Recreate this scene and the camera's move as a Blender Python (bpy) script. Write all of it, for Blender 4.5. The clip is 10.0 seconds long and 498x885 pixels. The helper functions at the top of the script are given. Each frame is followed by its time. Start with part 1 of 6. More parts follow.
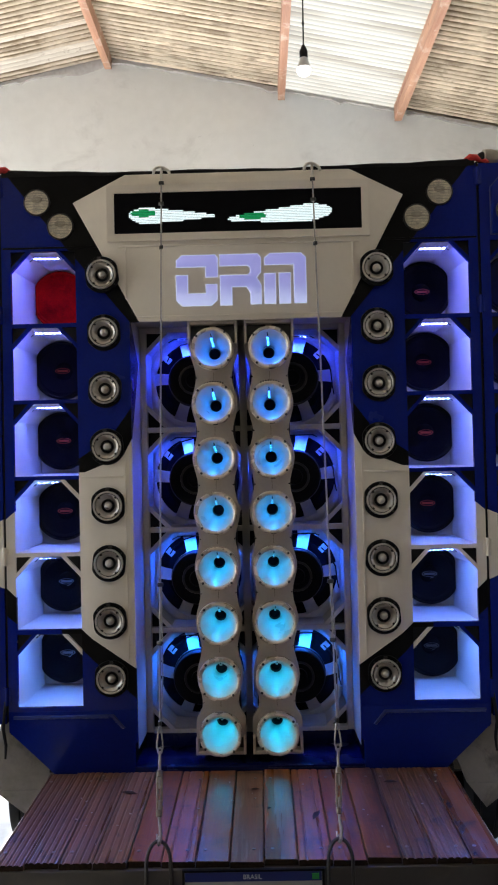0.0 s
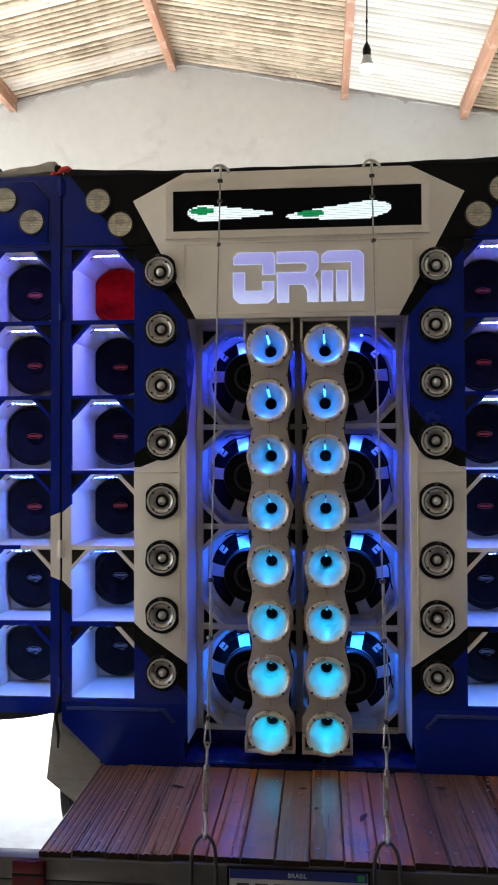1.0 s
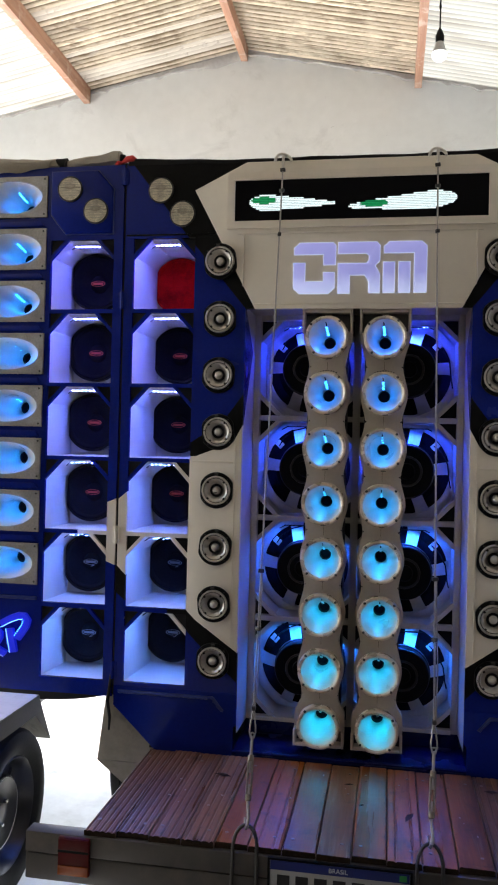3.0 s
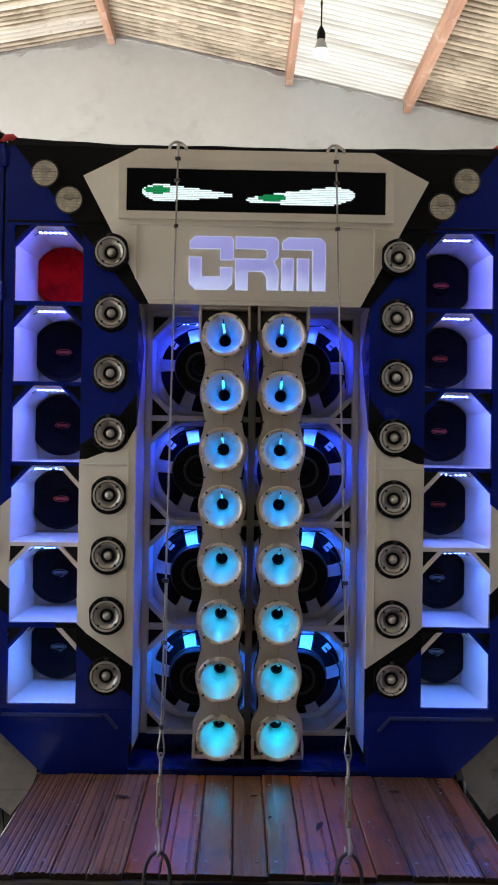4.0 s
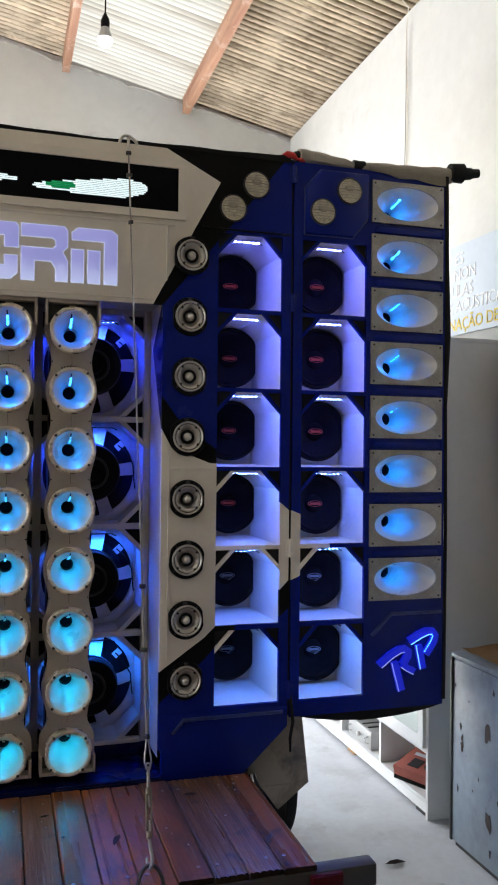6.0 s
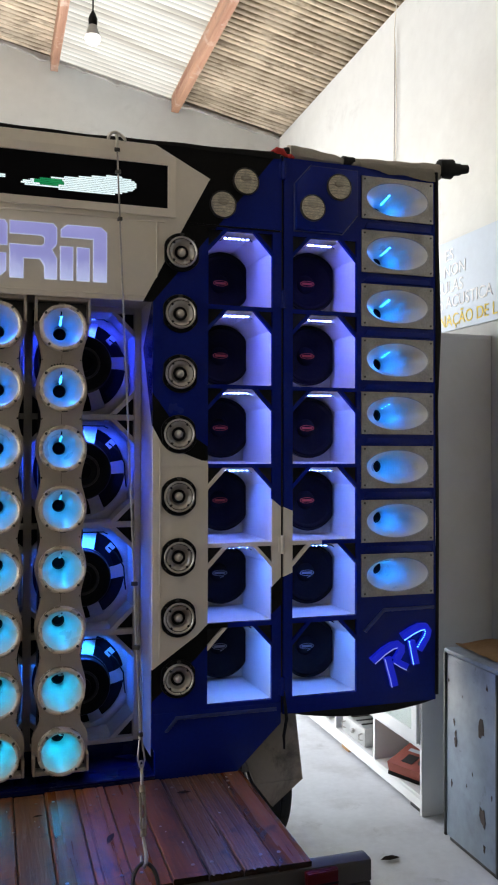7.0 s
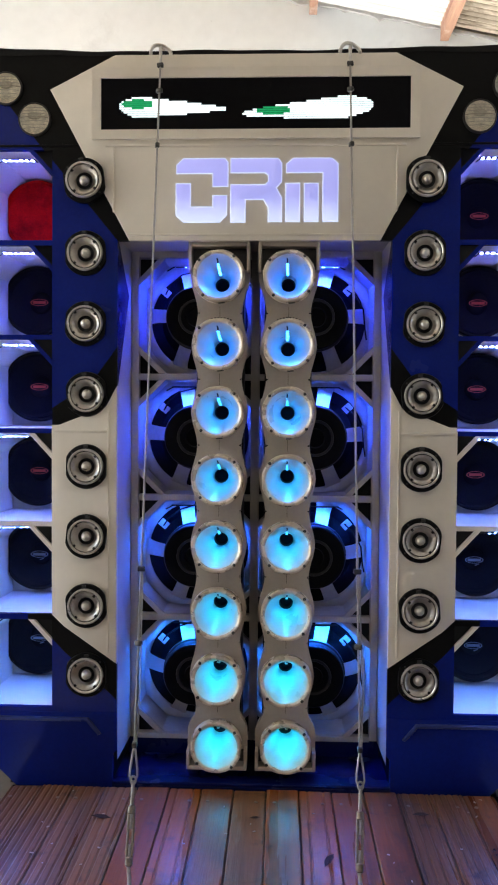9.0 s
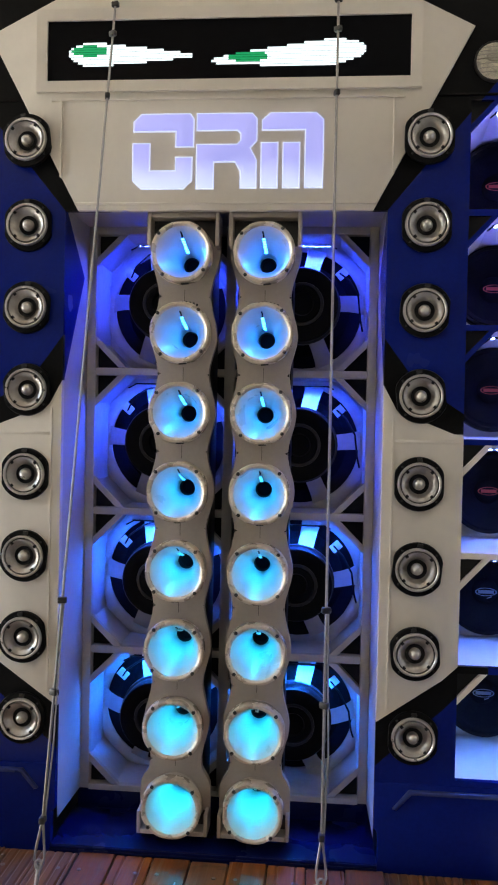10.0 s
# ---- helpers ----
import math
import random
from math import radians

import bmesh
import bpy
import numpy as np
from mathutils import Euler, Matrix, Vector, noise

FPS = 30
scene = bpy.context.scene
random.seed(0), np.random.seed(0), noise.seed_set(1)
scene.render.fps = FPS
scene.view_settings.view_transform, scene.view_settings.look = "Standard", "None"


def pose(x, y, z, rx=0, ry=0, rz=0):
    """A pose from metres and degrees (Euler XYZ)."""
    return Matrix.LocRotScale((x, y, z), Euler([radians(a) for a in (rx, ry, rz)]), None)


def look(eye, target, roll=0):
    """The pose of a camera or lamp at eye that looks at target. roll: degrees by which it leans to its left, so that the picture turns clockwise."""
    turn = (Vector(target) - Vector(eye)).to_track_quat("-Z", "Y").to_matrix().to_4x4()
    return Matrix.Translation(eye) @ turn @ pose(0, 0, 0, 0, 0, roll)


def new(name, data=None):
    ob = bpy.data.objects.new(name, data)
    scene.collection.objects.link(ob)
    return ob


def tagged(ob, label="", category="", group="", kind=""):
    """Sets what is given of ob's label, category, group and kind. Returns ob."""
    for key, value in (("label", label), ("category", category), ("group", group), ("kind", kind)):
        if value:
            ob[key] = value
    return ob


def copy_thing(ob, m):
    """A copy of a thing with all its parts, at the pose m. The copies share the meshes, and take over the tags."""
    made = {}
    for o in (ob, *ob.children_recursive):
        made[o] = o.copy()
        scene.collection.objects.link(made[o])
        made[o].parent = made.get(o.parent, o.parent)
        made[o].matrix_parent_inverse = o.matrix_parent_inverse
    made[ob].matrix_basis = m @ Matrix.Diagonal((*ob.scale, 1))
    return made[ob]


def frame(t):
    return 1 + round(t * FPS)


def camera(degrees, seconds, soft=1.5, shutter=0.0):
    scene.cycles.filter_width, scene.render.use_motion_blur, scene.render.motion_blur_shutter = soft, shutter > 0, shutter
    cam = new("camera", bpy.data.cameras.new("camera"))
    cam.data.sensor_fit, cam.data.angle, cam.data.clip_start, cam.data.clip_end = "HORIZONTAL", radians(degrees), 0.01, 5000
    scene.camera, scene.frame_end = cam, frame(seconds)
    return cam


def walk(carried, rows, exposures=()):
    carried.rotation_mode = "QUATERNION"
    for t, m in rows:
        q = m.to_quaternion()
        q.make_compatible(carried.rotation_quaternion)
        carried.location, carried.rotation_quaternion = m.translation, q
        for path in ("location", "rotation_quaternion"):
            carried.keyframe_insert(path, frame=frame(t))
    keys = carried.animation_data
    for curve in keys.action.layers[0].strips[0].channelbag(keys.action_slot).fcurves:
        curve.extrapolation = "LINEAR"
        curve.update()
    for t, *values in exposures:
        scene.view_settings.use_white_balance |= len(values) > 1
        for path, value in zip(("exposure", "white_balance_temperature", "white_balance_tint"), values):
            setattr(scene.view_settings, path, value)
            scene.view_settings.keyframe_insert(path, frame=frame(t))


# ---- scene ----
cam = camera(33.9, 10.0, soft=2.0)
PATH = [
    (0, (0.068, -3.087, 1.598), (0.039, -1.088, 1.636), -1.3),
    (0.5, (0.077, -3.083, 1.582), (0.025, -1.084, 1.627), -1.0),
    (1, (0.089, -3.08, 1.578), (-0.086, -1.088, 1.625), -0.2),
    (1.5, (0.122, -3.076, 1.577), (-0.197, -1.102, 1.616), 0.1),
    (1.8, (0.143, -3.092, 1.577), (-0.242, -1.129, 1.616), 0.7),
    (2, (0.146, -3.075, 1.574), (-0.273, -1.12, 1.612), 0.9),
    (2.2, (0.153, -3.082, 1.572), (-0.276, -1.128, 1.6), 1.3),
    (3.3, (0.096, -3.028, 1.578), (-0.136, -1.041, 1.602), 1.3),
    (3.5, (0.046, -2.995, 1.587), (-0.091, -1.0, 1.607), 1.2),
    (4, (-0.051, -2.956, 1.598), (-0.025, -0.957, 1.618), 0.9),
    (4.5, (-0.11, -2.918, 1.597), (0.06, -0.925, 1.615), 0.5),
    (5, (-0.135, -2.887, 1.595), (0.19, -0.914, 1.618), 0.5),
    (5.5, (-0.136, -2.883, 1.598), (0.314, -0.934, 1.62), 0.6),
    (6, (-0.126, -2.878, 1.597), (0.454, -0.964, 1.623), 0.6),
    (6.2, (-0.126, -2.879, 1.595), (0.486, -0.975, 1.621), 0.4),
    (7.3, (-0.121, -2.864, 1.583), (0.456, -0.95, 1.611), -0.3),
    (7.5, (-0.12, -2.842, 1.586), (0.393, -0.909, 1.616), -0.1),
    (8, (-0.071, -2.749, 1.574), (0.249, -0.775, 1.608), -0.1),
    (8.2, (-0.037, -2.706, 1.567), (0.189, -0.719, 1.597), 0.1),
    (8.5, (0.017, -2.626, 1.588), (0.075, -0.627, 1.579), 0.3),
    (9, (0.084, -2.51, 1.577), (0.008, -0.512, 1.522), 0.4),
    (9.5, (0.154, -2.306, 1.564), (0.08, -0.308, 1.515), 1.0),
    (10, (0.259, -2.111, 1.561), (0.088, -0.119, 1.528), 1.2),
]
walk(cam, [(t, look(eye, target, roll)) for t, eye, target, roll in PATH], exposures=[(0.0, 2.15), (1.0, 2.3), (2.0, 1.88), (3.5, 2.3), (4.0, 2.2), (4.5, 2.32), (5.0, 2.38), (5.5, 2.2), (6.0, 2.1), (7.5, 2.05), (8.5, 2.45), (9.0, 2.75), (10.0, 2.8)])

# ---- light ----
SUN_ELEV, SUN_AZ = 42.0, 285.0     # degrees; azimuth clockwise from +y
world = bpy.data.worlds.new("world")
scene.world = world
world.use_nodes = True
wn = world.node_tree.nodes
sky = wn.new("ShaderNodeTexSky")
sky.sky_type = "NISHITA"
sky.sun_disc = False
sky.sun_elevation = radians(SUN_ELEV)
sky.sun_rotation = radians(SUN_AZ)
wn["Background"].inputs["Strength"].default_value = 0.12
world.node_tree.links.new(sky.outputs["Color"], wn["Background"].inputs["Color"])


def lamp(name, kind, energy, m, colour=(1, 1, 1), size=None):
    data = bpy.data.lights.new(name, kind)
    data.energy, data.color = energy, colour
    if kind == "SUN":
        data.angle = radians(0.5)
    if size:
        data.shape, data.size, data.size_y = "RECTANGLE", size[0], size[1]
    ob = new(name, data)
    ob.matrix_world = m
    return ob


az, el = radians(SUN_AZ), radians(SUN_ELEV)
to_sun = Vector((math.sin(az) * math.cos(el), math.cos(az) * math.cos(el), math.sin(el)))
lamp("sun", "SUN", 4.0, look(to_sun * 30, (0, 0, 0)), (1.0, 0.95, 0.88))
# daylight entering through the open gateway at the side
lamp("side_gate_daylight", "AREA", 22, look((-4.25, 1.2, 1.7), (0, 1.2, 1.7)), (0.98, 0.98, 1.0), (3.4, 3.0))
lamp("back_gate_daylight", "AREA", 62, look((-1.45, 3.26, 1.62), (-1.45, 0, 1.62)), (0.97, 0.98, 1.0), (5.2, 3.2))

# ---- materials ----


def material(name, base, rough=0.5, metal=0.0, vary=0.15, scale=6.0, fine=60.0, bump=0.05, dirt=None, dirt_amount=0.5,
             stretch=(1, 1, 1), coat=0.0, per_object=0.0, island=0.0, spec=0.5):
    """A painted or raw surface with variation at two scales, optional dirt and bump."""
    m = bpy.data.materials.new(name)
    m.use_nodes = True
    nt = m.node_tree
    n, li = nt.nodes, nt.links
    b = n["Principled BSDF"]
    b.inputs["Roughness"].default_value = rough
    b.inputs["Metallic"].default_value = metal
    b.inputs["Coat Weight"].default_value = coat
    b.inputs["Specular IOR Level"].default_value = spec
    tc = n.new("ShaderNodeTexCoord")
    mp = n.new("ShaderNodeMapping")
    mp.inputs["Scale"].default_value = stretch
    geo = n.new("ShaderNodeNewGeometry")
    li.new(geo.outputs["Position"], mp.inputs["Vector"])
    big, small = n.new("ShaderNodeTexNoise"), n.new("ShaderNodeTexNoise")
    for tex, s, d in ((big, scale, 4), (small, fine, 3)):
        tex.inputs["Scale"].default_value = s
        tex.inputs["Detail"].default_value = d
        li.new(mp.outputs["Vector"], tex.inputs["Vector"])
    mix = n.new("ShaderNodeMix")
    mix.data_type = "FLOAT"
    mix.inputs["Factor"].default_value = 0.4
    li.new(big.outputs["Fac"], mix.inputs["A"])
    li.new(small.outputs["Fac"], mix.inputs["B"])
    ramp = n.new("ShaderNodeMapRange")
    ramp.inputs["From Min"].default_value, ramp.inputs["From Max"].default_value = 0.3, 0.7
    ramp.inputs["To Min"].default_value, ramp.inputs["To Max"].default_value = 1 - vary, 1 + vary
    li.new(mix.outputs["Result"], ramp.inputs["Value"])
    value = ramp.outputs["Result"]
    source = None
    if per_object:
        source, amount = n.new("ShaderNodeObjectInfo").outputs["Random"], per_object
    elif island:
        source, amount = geo.outputs["Random Per Island"], island
    if source:
        r2 = n.new("ShaderNodeMapRange")
        r2.inputs["To Min"].default_value, r2.inputs["To Max"].default_value = 1 - amount, 1 + amount
        li.new(source, r2.inputs["Value"])
        mul = n.new("ShaderNodeMath")
        mul.operation = "MULTIPLY"
        li.new(value, mul.inputs[0])
        li.new(r2.outputs["Result"], mul.inputs[1])
        value = mul.outputs["Value"]
    vm = n.new("ShaderNodeVectorMath")
    vm.operation = "SCALE"
    vm.inputs[0].default_value = base
    li.new(value, vm.inputs["Scale"])
    colour = vm.outputs["Vector"]
    if dirt:
        dn = n.new("ShaderNodeTexNoise")
        dn.inputs["Scale"].default_value, dn.inputs["Detail"].default_value = scale * 0.6, 8
        dn.inputs["Roughness"].default_value = 0.65
        li.new(mp.outputs["Vector"], dn.inputs["Vector"])
        dr = n.new("ShaderNodeMapRange")
        dr.inputs["From Min"].default_value, dr.inputs["From Max"].default_value = 0.5, 0.72
        dr.inputs["To Max"].default_value = dirt_amount
        li.new(dn.outputs["Fac"], dr.inputs["Value"])
        cm = n.new("ShaderNodeMix")
        cm.data_type = "RGBA"
        cm.inputs["B"].default_value = (*dirt, 1)
        li.new(dr.outputs["Result"], cm.inputs["Factor"])
        li.new(colour, cm.inputs["A"])
        colour = cm.outputs["Result"]
    li.new(colour, b.inputs["Base Color"])
    rr = n.new("ShaderNodeMapRange")
    rr.inputs["To Min"].default_value, rr.inputs["To Max"].default_value = max(0.02, rough - 0.1), min(1, rough + 0.12)
    li.new(big.outputs["Fac"], rr.inputs["Value"])
    li.new(rr.outputs["Result"], b.inputs["Roughness"])
    if bump:
        bp = n.new("ShaderNodeBump")
        bp.inputs["Strength"].default_value = bump
        bp.inputs["Distance"].default_value = 0.004
        li.new(small.outputs["Fac"], bp.inputs["Height"])
        li.new(bp.outputs["Normal"], b.inputs["Normal"])
    return m


def glow(name, colour, strength):
    m = bpy.data.materials.new(name)
    m.use_nodes = True
    b = m.node_tree.nodes["Principled BSDF"]
    b.inputs["Base Color"].default_value = (*[min(0.8, c) for c in colour], 1)
    b.inputs["Emission Color"].default_value = (*colour, 1)
    b.inputs["Emission Strength"].default_value = strength
    return m


def translucent(name, colour, streak):
    """Thin ribbed plastic that lets daylight through, with dust streaks and darker lines at the rib pitch."""
    m = bpy.data.materials.new(name)
    m.use_nodes = True
    nt = m.node_tree
    n, li = nt.nodes, nt.links
    n.remove(n["Principled BSDF"])
    tr, df, mx = n.new("ShaderNodeBsdfTranslucent"), n.new("ShaderNodeBsdfDiffuse"), n.new("ShaderNodeMixShader")
    geo, mp, no, cr = n.new("ShaderNodeNewGeometry"), n.new("ShaderNodeMapping"), n.new("ShaderNodeTexNoise"), n.new("ShaderNodeMix")
    mp.inputs["Scale"].default_value = (0.6, 5, 1)
    no.inputs["Scale"].default_value, no.inputs["Detail"].default_value = 2.0, 6
    cr.data_type = "RGBA"
    cr.inputs["A"].default_value, cr.inputs["B"].default_value = (*colour, 1), (*streak, 1)
    li.new(geo.outputs["Position"], mp.inputs["Vector"])
    li.new(mp.outputs["Vector"], no.inputs["Vector"])
    rg = n.new("ShaderNodeMapRange")
    rg.inputs["From Min"].default_value, rg.inputs["From Max"].default_value = 0.46, 0.82
    li.new(no.outputs["Fac"], rg.inputs["Value"])
    li.new(rg.outputs["Result"], cr.inputs["Factor"])
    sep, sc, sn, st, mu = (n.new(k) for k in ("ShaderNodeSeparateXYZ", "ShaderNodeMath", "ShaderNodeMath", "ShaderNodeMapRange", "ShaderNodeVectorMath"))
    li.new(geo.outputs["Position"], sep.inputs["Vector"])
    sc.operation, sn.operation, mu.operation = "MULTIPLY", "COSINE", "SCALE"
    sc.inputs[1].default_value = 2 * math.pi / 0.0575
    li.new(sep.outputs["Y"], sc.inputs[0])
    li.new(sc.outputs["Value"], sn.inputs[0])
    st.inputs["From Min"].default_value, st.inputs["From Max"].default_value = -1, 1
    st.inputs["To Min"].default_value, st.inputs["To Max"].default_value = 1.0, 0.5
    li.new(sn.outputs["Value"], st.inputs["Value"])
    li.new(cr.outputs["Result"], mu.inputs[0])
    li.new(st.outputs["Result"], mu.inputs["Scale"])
    for s in (tr, df):
        li.new(mu.outputs["Vector"], s.inputs["Color"])
    mx.inputs["Fac"].default_value = 0.35
    li.new(tr.outputs["BSDF"], mx.inputs[1])
    li.new(df.outputs["BSDF"], mx.inputs[2])
    li.new(mx.outputs["Shader"], n["Material Output"].inputs["Surface"])
    return m


def glass(name, colour=(0.9, 0.97, 0.96), rough=0.03, clear=1.0):
    m = bpy.data.materials.new(name)
    m.use_nodes = True
    b = m.node_tree.nodes["Principled BSDF"]
    b.inputs["Base Color"].default_value = (*colour, 1)
    b.inputs["Roughness"].default_value = rough
    b.inputs["Transmission Weight"].default_value = clear
    b.inputs["IOR"].default_value = 1.3
    return m


def grained_wood(name, base, streak, axis=1, per_object=0.35, rough=0.6):
    """Boards with grain along one axis, worn and stained, each board a little different."""
    m = material(name, base, rough, vary=0.3, scale=3.0, fine=22.0, bump=0.25, dirt=streak, dirt_amount=0.75,
                 stretch=tuple(0.35 if i == axis else 7.0 for i in range(3)), per_object=per_object)
    return m


BLUE = material("blue_lacquer", (0.0034, 0.0125, 0.165), 0.22, vary=0.2, scale=5, fine=90, bump=0.02, spec=0.2)
NAVY = material("dark_navy_lacquer", (0.0025, 0.006, 0.05), 0.25, vary=0.25, scale=6, fine=90, bump=0.03, spec=0.2)
# lighter blue paints the highlight along worn moulding edges
GLINTBLUE = material("worn_blue_edge_glint", (0.02, 0.032, 0.15), 0.3, vary=0.35, scale=20, fine=120, bump=0.05)
BLACK = material("black_lacquer", (0.006, 0.006, 0.006), 0.4, vary=0.3, scale=7, fine=90, bump=0.03, spec=0.09)
WHITE = material("cream_white_lacquer", (0.72, 0.66, 0.56), 0.42, vary=0.035, scale=3, fine=50, bump=0.03, dirt=(0.42, 0.38, 0.31), dirt_amount=0.25)
NICHE = material("white_niche_paint", (0.78, 0.765, 0.73), 0.8, vary=0.04, scale=6, fine=60, bump=0.04, dirt=(0.45, 0.42, 0.38), dirt_amount=0.2, spec=0.15)
CELLPAINT = material("worn_white_cell_paint", (0.58, 0.57, 0.54), 0.5, vary=0.12, scale=7, fine=60, bump=0.06, dirt=(0.2, 0.19, 0.18), dirt_amount=0.4)
LATTICE = material("cream_lattice_paint", (0.53, 0.5, 0.44), 0.5, vary=0.08, scale=8, fine=60, bump=0.05)
HORNPLATE = material("grey_beige_plate_paint", (0.49, 0.43, 0.365), 0.45, vary=0.07, scale=9, fine=90, bump=0.04, dirt=(0.2, 0.17, 0.14), dirt_amount=0.25)
HORN = material("cream_horn_enamel", (0.66, 0.63, 0.56), 0.3, vary=0.05, scale=10, fine=80, bump=0.02, coat=0.2)
HORNRIM = material("worn_horn_rim", (0.66, 0.585, 0.47), 0.27, metal=0.3, vary=0.22, scale=24, fine=120, bump=0.08)
CASTALU = material("brushed_cast_aluminium", (0.33, 0.315, 0.29), 0.42, metal=0.6, vary=0.32, scale=14, fine=140, bump=0.12, dirt=(0.2, 0.19, 0.17), dirt_amount=0.5)
CHROME = material("satin_chrome", (0.62, 0.6, 0.57), 0.24, metal=0.9, vary=0.1, scale=30, fine=200, bump=0.02)
SILVER = material("dull_silver_enamel", (0.6, 0.57, 0.52), 0.3, metal=0.7, vary=0.12, scale=30, fine=200, bump=0.03)
DARKMETAL = material("dark_metal", (0.05, 0.048, 0.045), 0.4, metal=0.6, vary=0.25, scale=20, fine=120, bump=0.05)
BLACKSTEEL = material("black_painted_steel", (0.012, 0.012, 0.013), 0.35, vary=0.3, scale=20, fine=120, bump=0.05)
STEEL = material("galvanised_wire", (0.3, 0.285, 0.265), 0.4, metal=0.8, vary=0.25, scale=40, fine=200, bump=0.1)
CONE = material("black_paper_cone", (0.011, 0.0105, 0.011), 0.85, vary=0.3, scale=15, fine=150, bump=0.15, spec=0.06)
RUBBER = material("tyre_rubber", (0.006, 0.006, 0.006), 0.65, vary=0.25, scale=8, fine=70, bump=0.15, dirt=(0.035, 0.032, 0.03), dirt_amount=0.3, spec=0.15)
# near-black that paints the shade inside holes, gaps and throats
CAVITYSHADE = material("cavity_shade_black", (0.006, 0.006, 0.007), 0.9, vary=0.1, bump=0)
RED = material("red_cover_cloth", (0.62, 0.008, 0.006), 0.9, vary=0.3, scale=14, fine=200, bump=0.1, dirt=(0.06, 0.004, 0.004), dirt_amount=0.9, spec=0.03)
REDPAINT = material("red_print", (0.55, 0.06, 0.03), 0.5, vary=0.1, bump=0)
BADGEPRINT = material("dull_pale_print", (0.2, 0.21, 0.23), 0.5, vary=0.1, bump=0)
WHITEPRINT = material("pale_print", (0.55, 0.58, 0.62), 0.5, vary=0.05, bump=0)
REDLENS = material("red_lamp_plastic", (0.065, 0.0015, 0.002), 0.4, vary=0.15, scale=40, fine=300, bump=0.05, coat=0.0, spec=0.2)
ORANGELENS = material("orange_lamp_plastic", (0.22, 0.045, 0.006), 0.2, vary=0.1, scale=40, fine=300, bump=0.1, coat=0.4)
PLASTER = material("whitewashed_plaster", (0.6, 0.605, 0.58), 0.9, vary=0.06, scale=1.3, fine=14, bump=0.4, dirt=(0.45, 0.44, 0.42), dirt_amount=0.5)
CONCRETE = material("smooth_concrete", (0.6, 0.61, 0.62), 0.6, vary=0.1, scale=5.0, fine=30, bump=0.15, dirt=(0.3, 0.285, 0.27), dirt_amount=0.5)
MORTAR = material("rough_grey_mortar", (0.4, 0.38, 0.35), 0.95, vary=0.2, scale=7, fine=40, bump=0.5)
YARD = material("pale_yard_concrete", (0.5, 0.48, 0.44), 0.9, vary=0.1, scale=0.5, fine=12, bump=0.2)
CEMENT = material("weathered_fibre_cement", (0.62, 0.52, 0.385), 0.9, vary=0.22, scale=3.0, fine=30, bump=0.35, dirt=(0.16, 0.12, 0.075), dirt_amount=0.5,
                  stretch=(0.8, 3.2, 1), island=0.22)
PALECEMENT = material("pale_fibre_cement", (0.66, 0.6, 0.51), 0.9, vary=0.15, scale=2.2, fine=16, bump=0.2, stretch=(0.6, 4, 1), dirt=(0.3, 0.24, 0.16), dirt_amount=0.5)
SKYLIGHT = translucent("translucent_roof_plastic", (0.43, 0.415, 0.36), (0.2, 0.175, 0.13))


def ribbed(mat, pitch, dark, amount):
    """Grime and painted shade in the valleys of a corrugated sheet."""
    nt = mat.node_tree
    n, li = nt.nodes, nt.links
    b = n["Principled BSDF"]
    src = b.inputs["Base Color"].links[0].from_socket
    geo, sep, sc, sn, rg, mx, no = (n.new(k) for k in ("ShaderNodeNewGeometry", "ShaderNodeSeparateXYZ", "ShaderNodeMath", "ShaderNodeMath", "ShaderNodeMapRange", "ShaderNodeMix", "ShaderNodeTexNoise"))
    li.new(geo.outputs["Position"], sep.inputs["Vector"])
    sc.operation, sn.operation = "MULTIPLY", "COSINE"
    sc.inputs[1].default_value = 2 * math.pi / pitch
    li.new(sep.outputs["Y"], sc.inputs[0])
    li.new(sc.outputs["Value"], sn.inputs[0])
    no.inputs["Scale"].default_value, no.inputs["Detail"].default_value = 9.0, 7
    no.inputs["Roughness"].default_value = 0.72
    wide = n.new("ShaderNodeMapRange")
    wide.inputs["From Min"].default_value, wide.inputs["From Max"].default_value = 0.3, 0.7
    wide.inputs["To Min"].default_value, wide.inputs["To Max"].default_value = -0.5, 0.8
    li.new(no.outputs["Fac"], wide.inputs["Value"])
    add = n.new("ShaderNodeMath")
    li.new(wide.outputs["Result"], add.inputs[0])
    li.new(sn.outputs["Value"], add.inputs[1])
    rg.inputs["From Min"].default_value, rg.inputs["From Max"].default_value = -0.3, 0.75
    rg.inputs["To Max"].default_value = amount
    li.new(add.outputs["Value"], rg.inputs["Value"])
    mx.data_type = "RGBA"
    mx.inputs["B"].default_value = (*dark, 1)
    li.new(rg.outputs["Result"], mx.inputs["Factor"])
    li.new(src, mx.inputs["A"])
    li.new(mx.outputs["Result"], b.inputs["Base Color"])


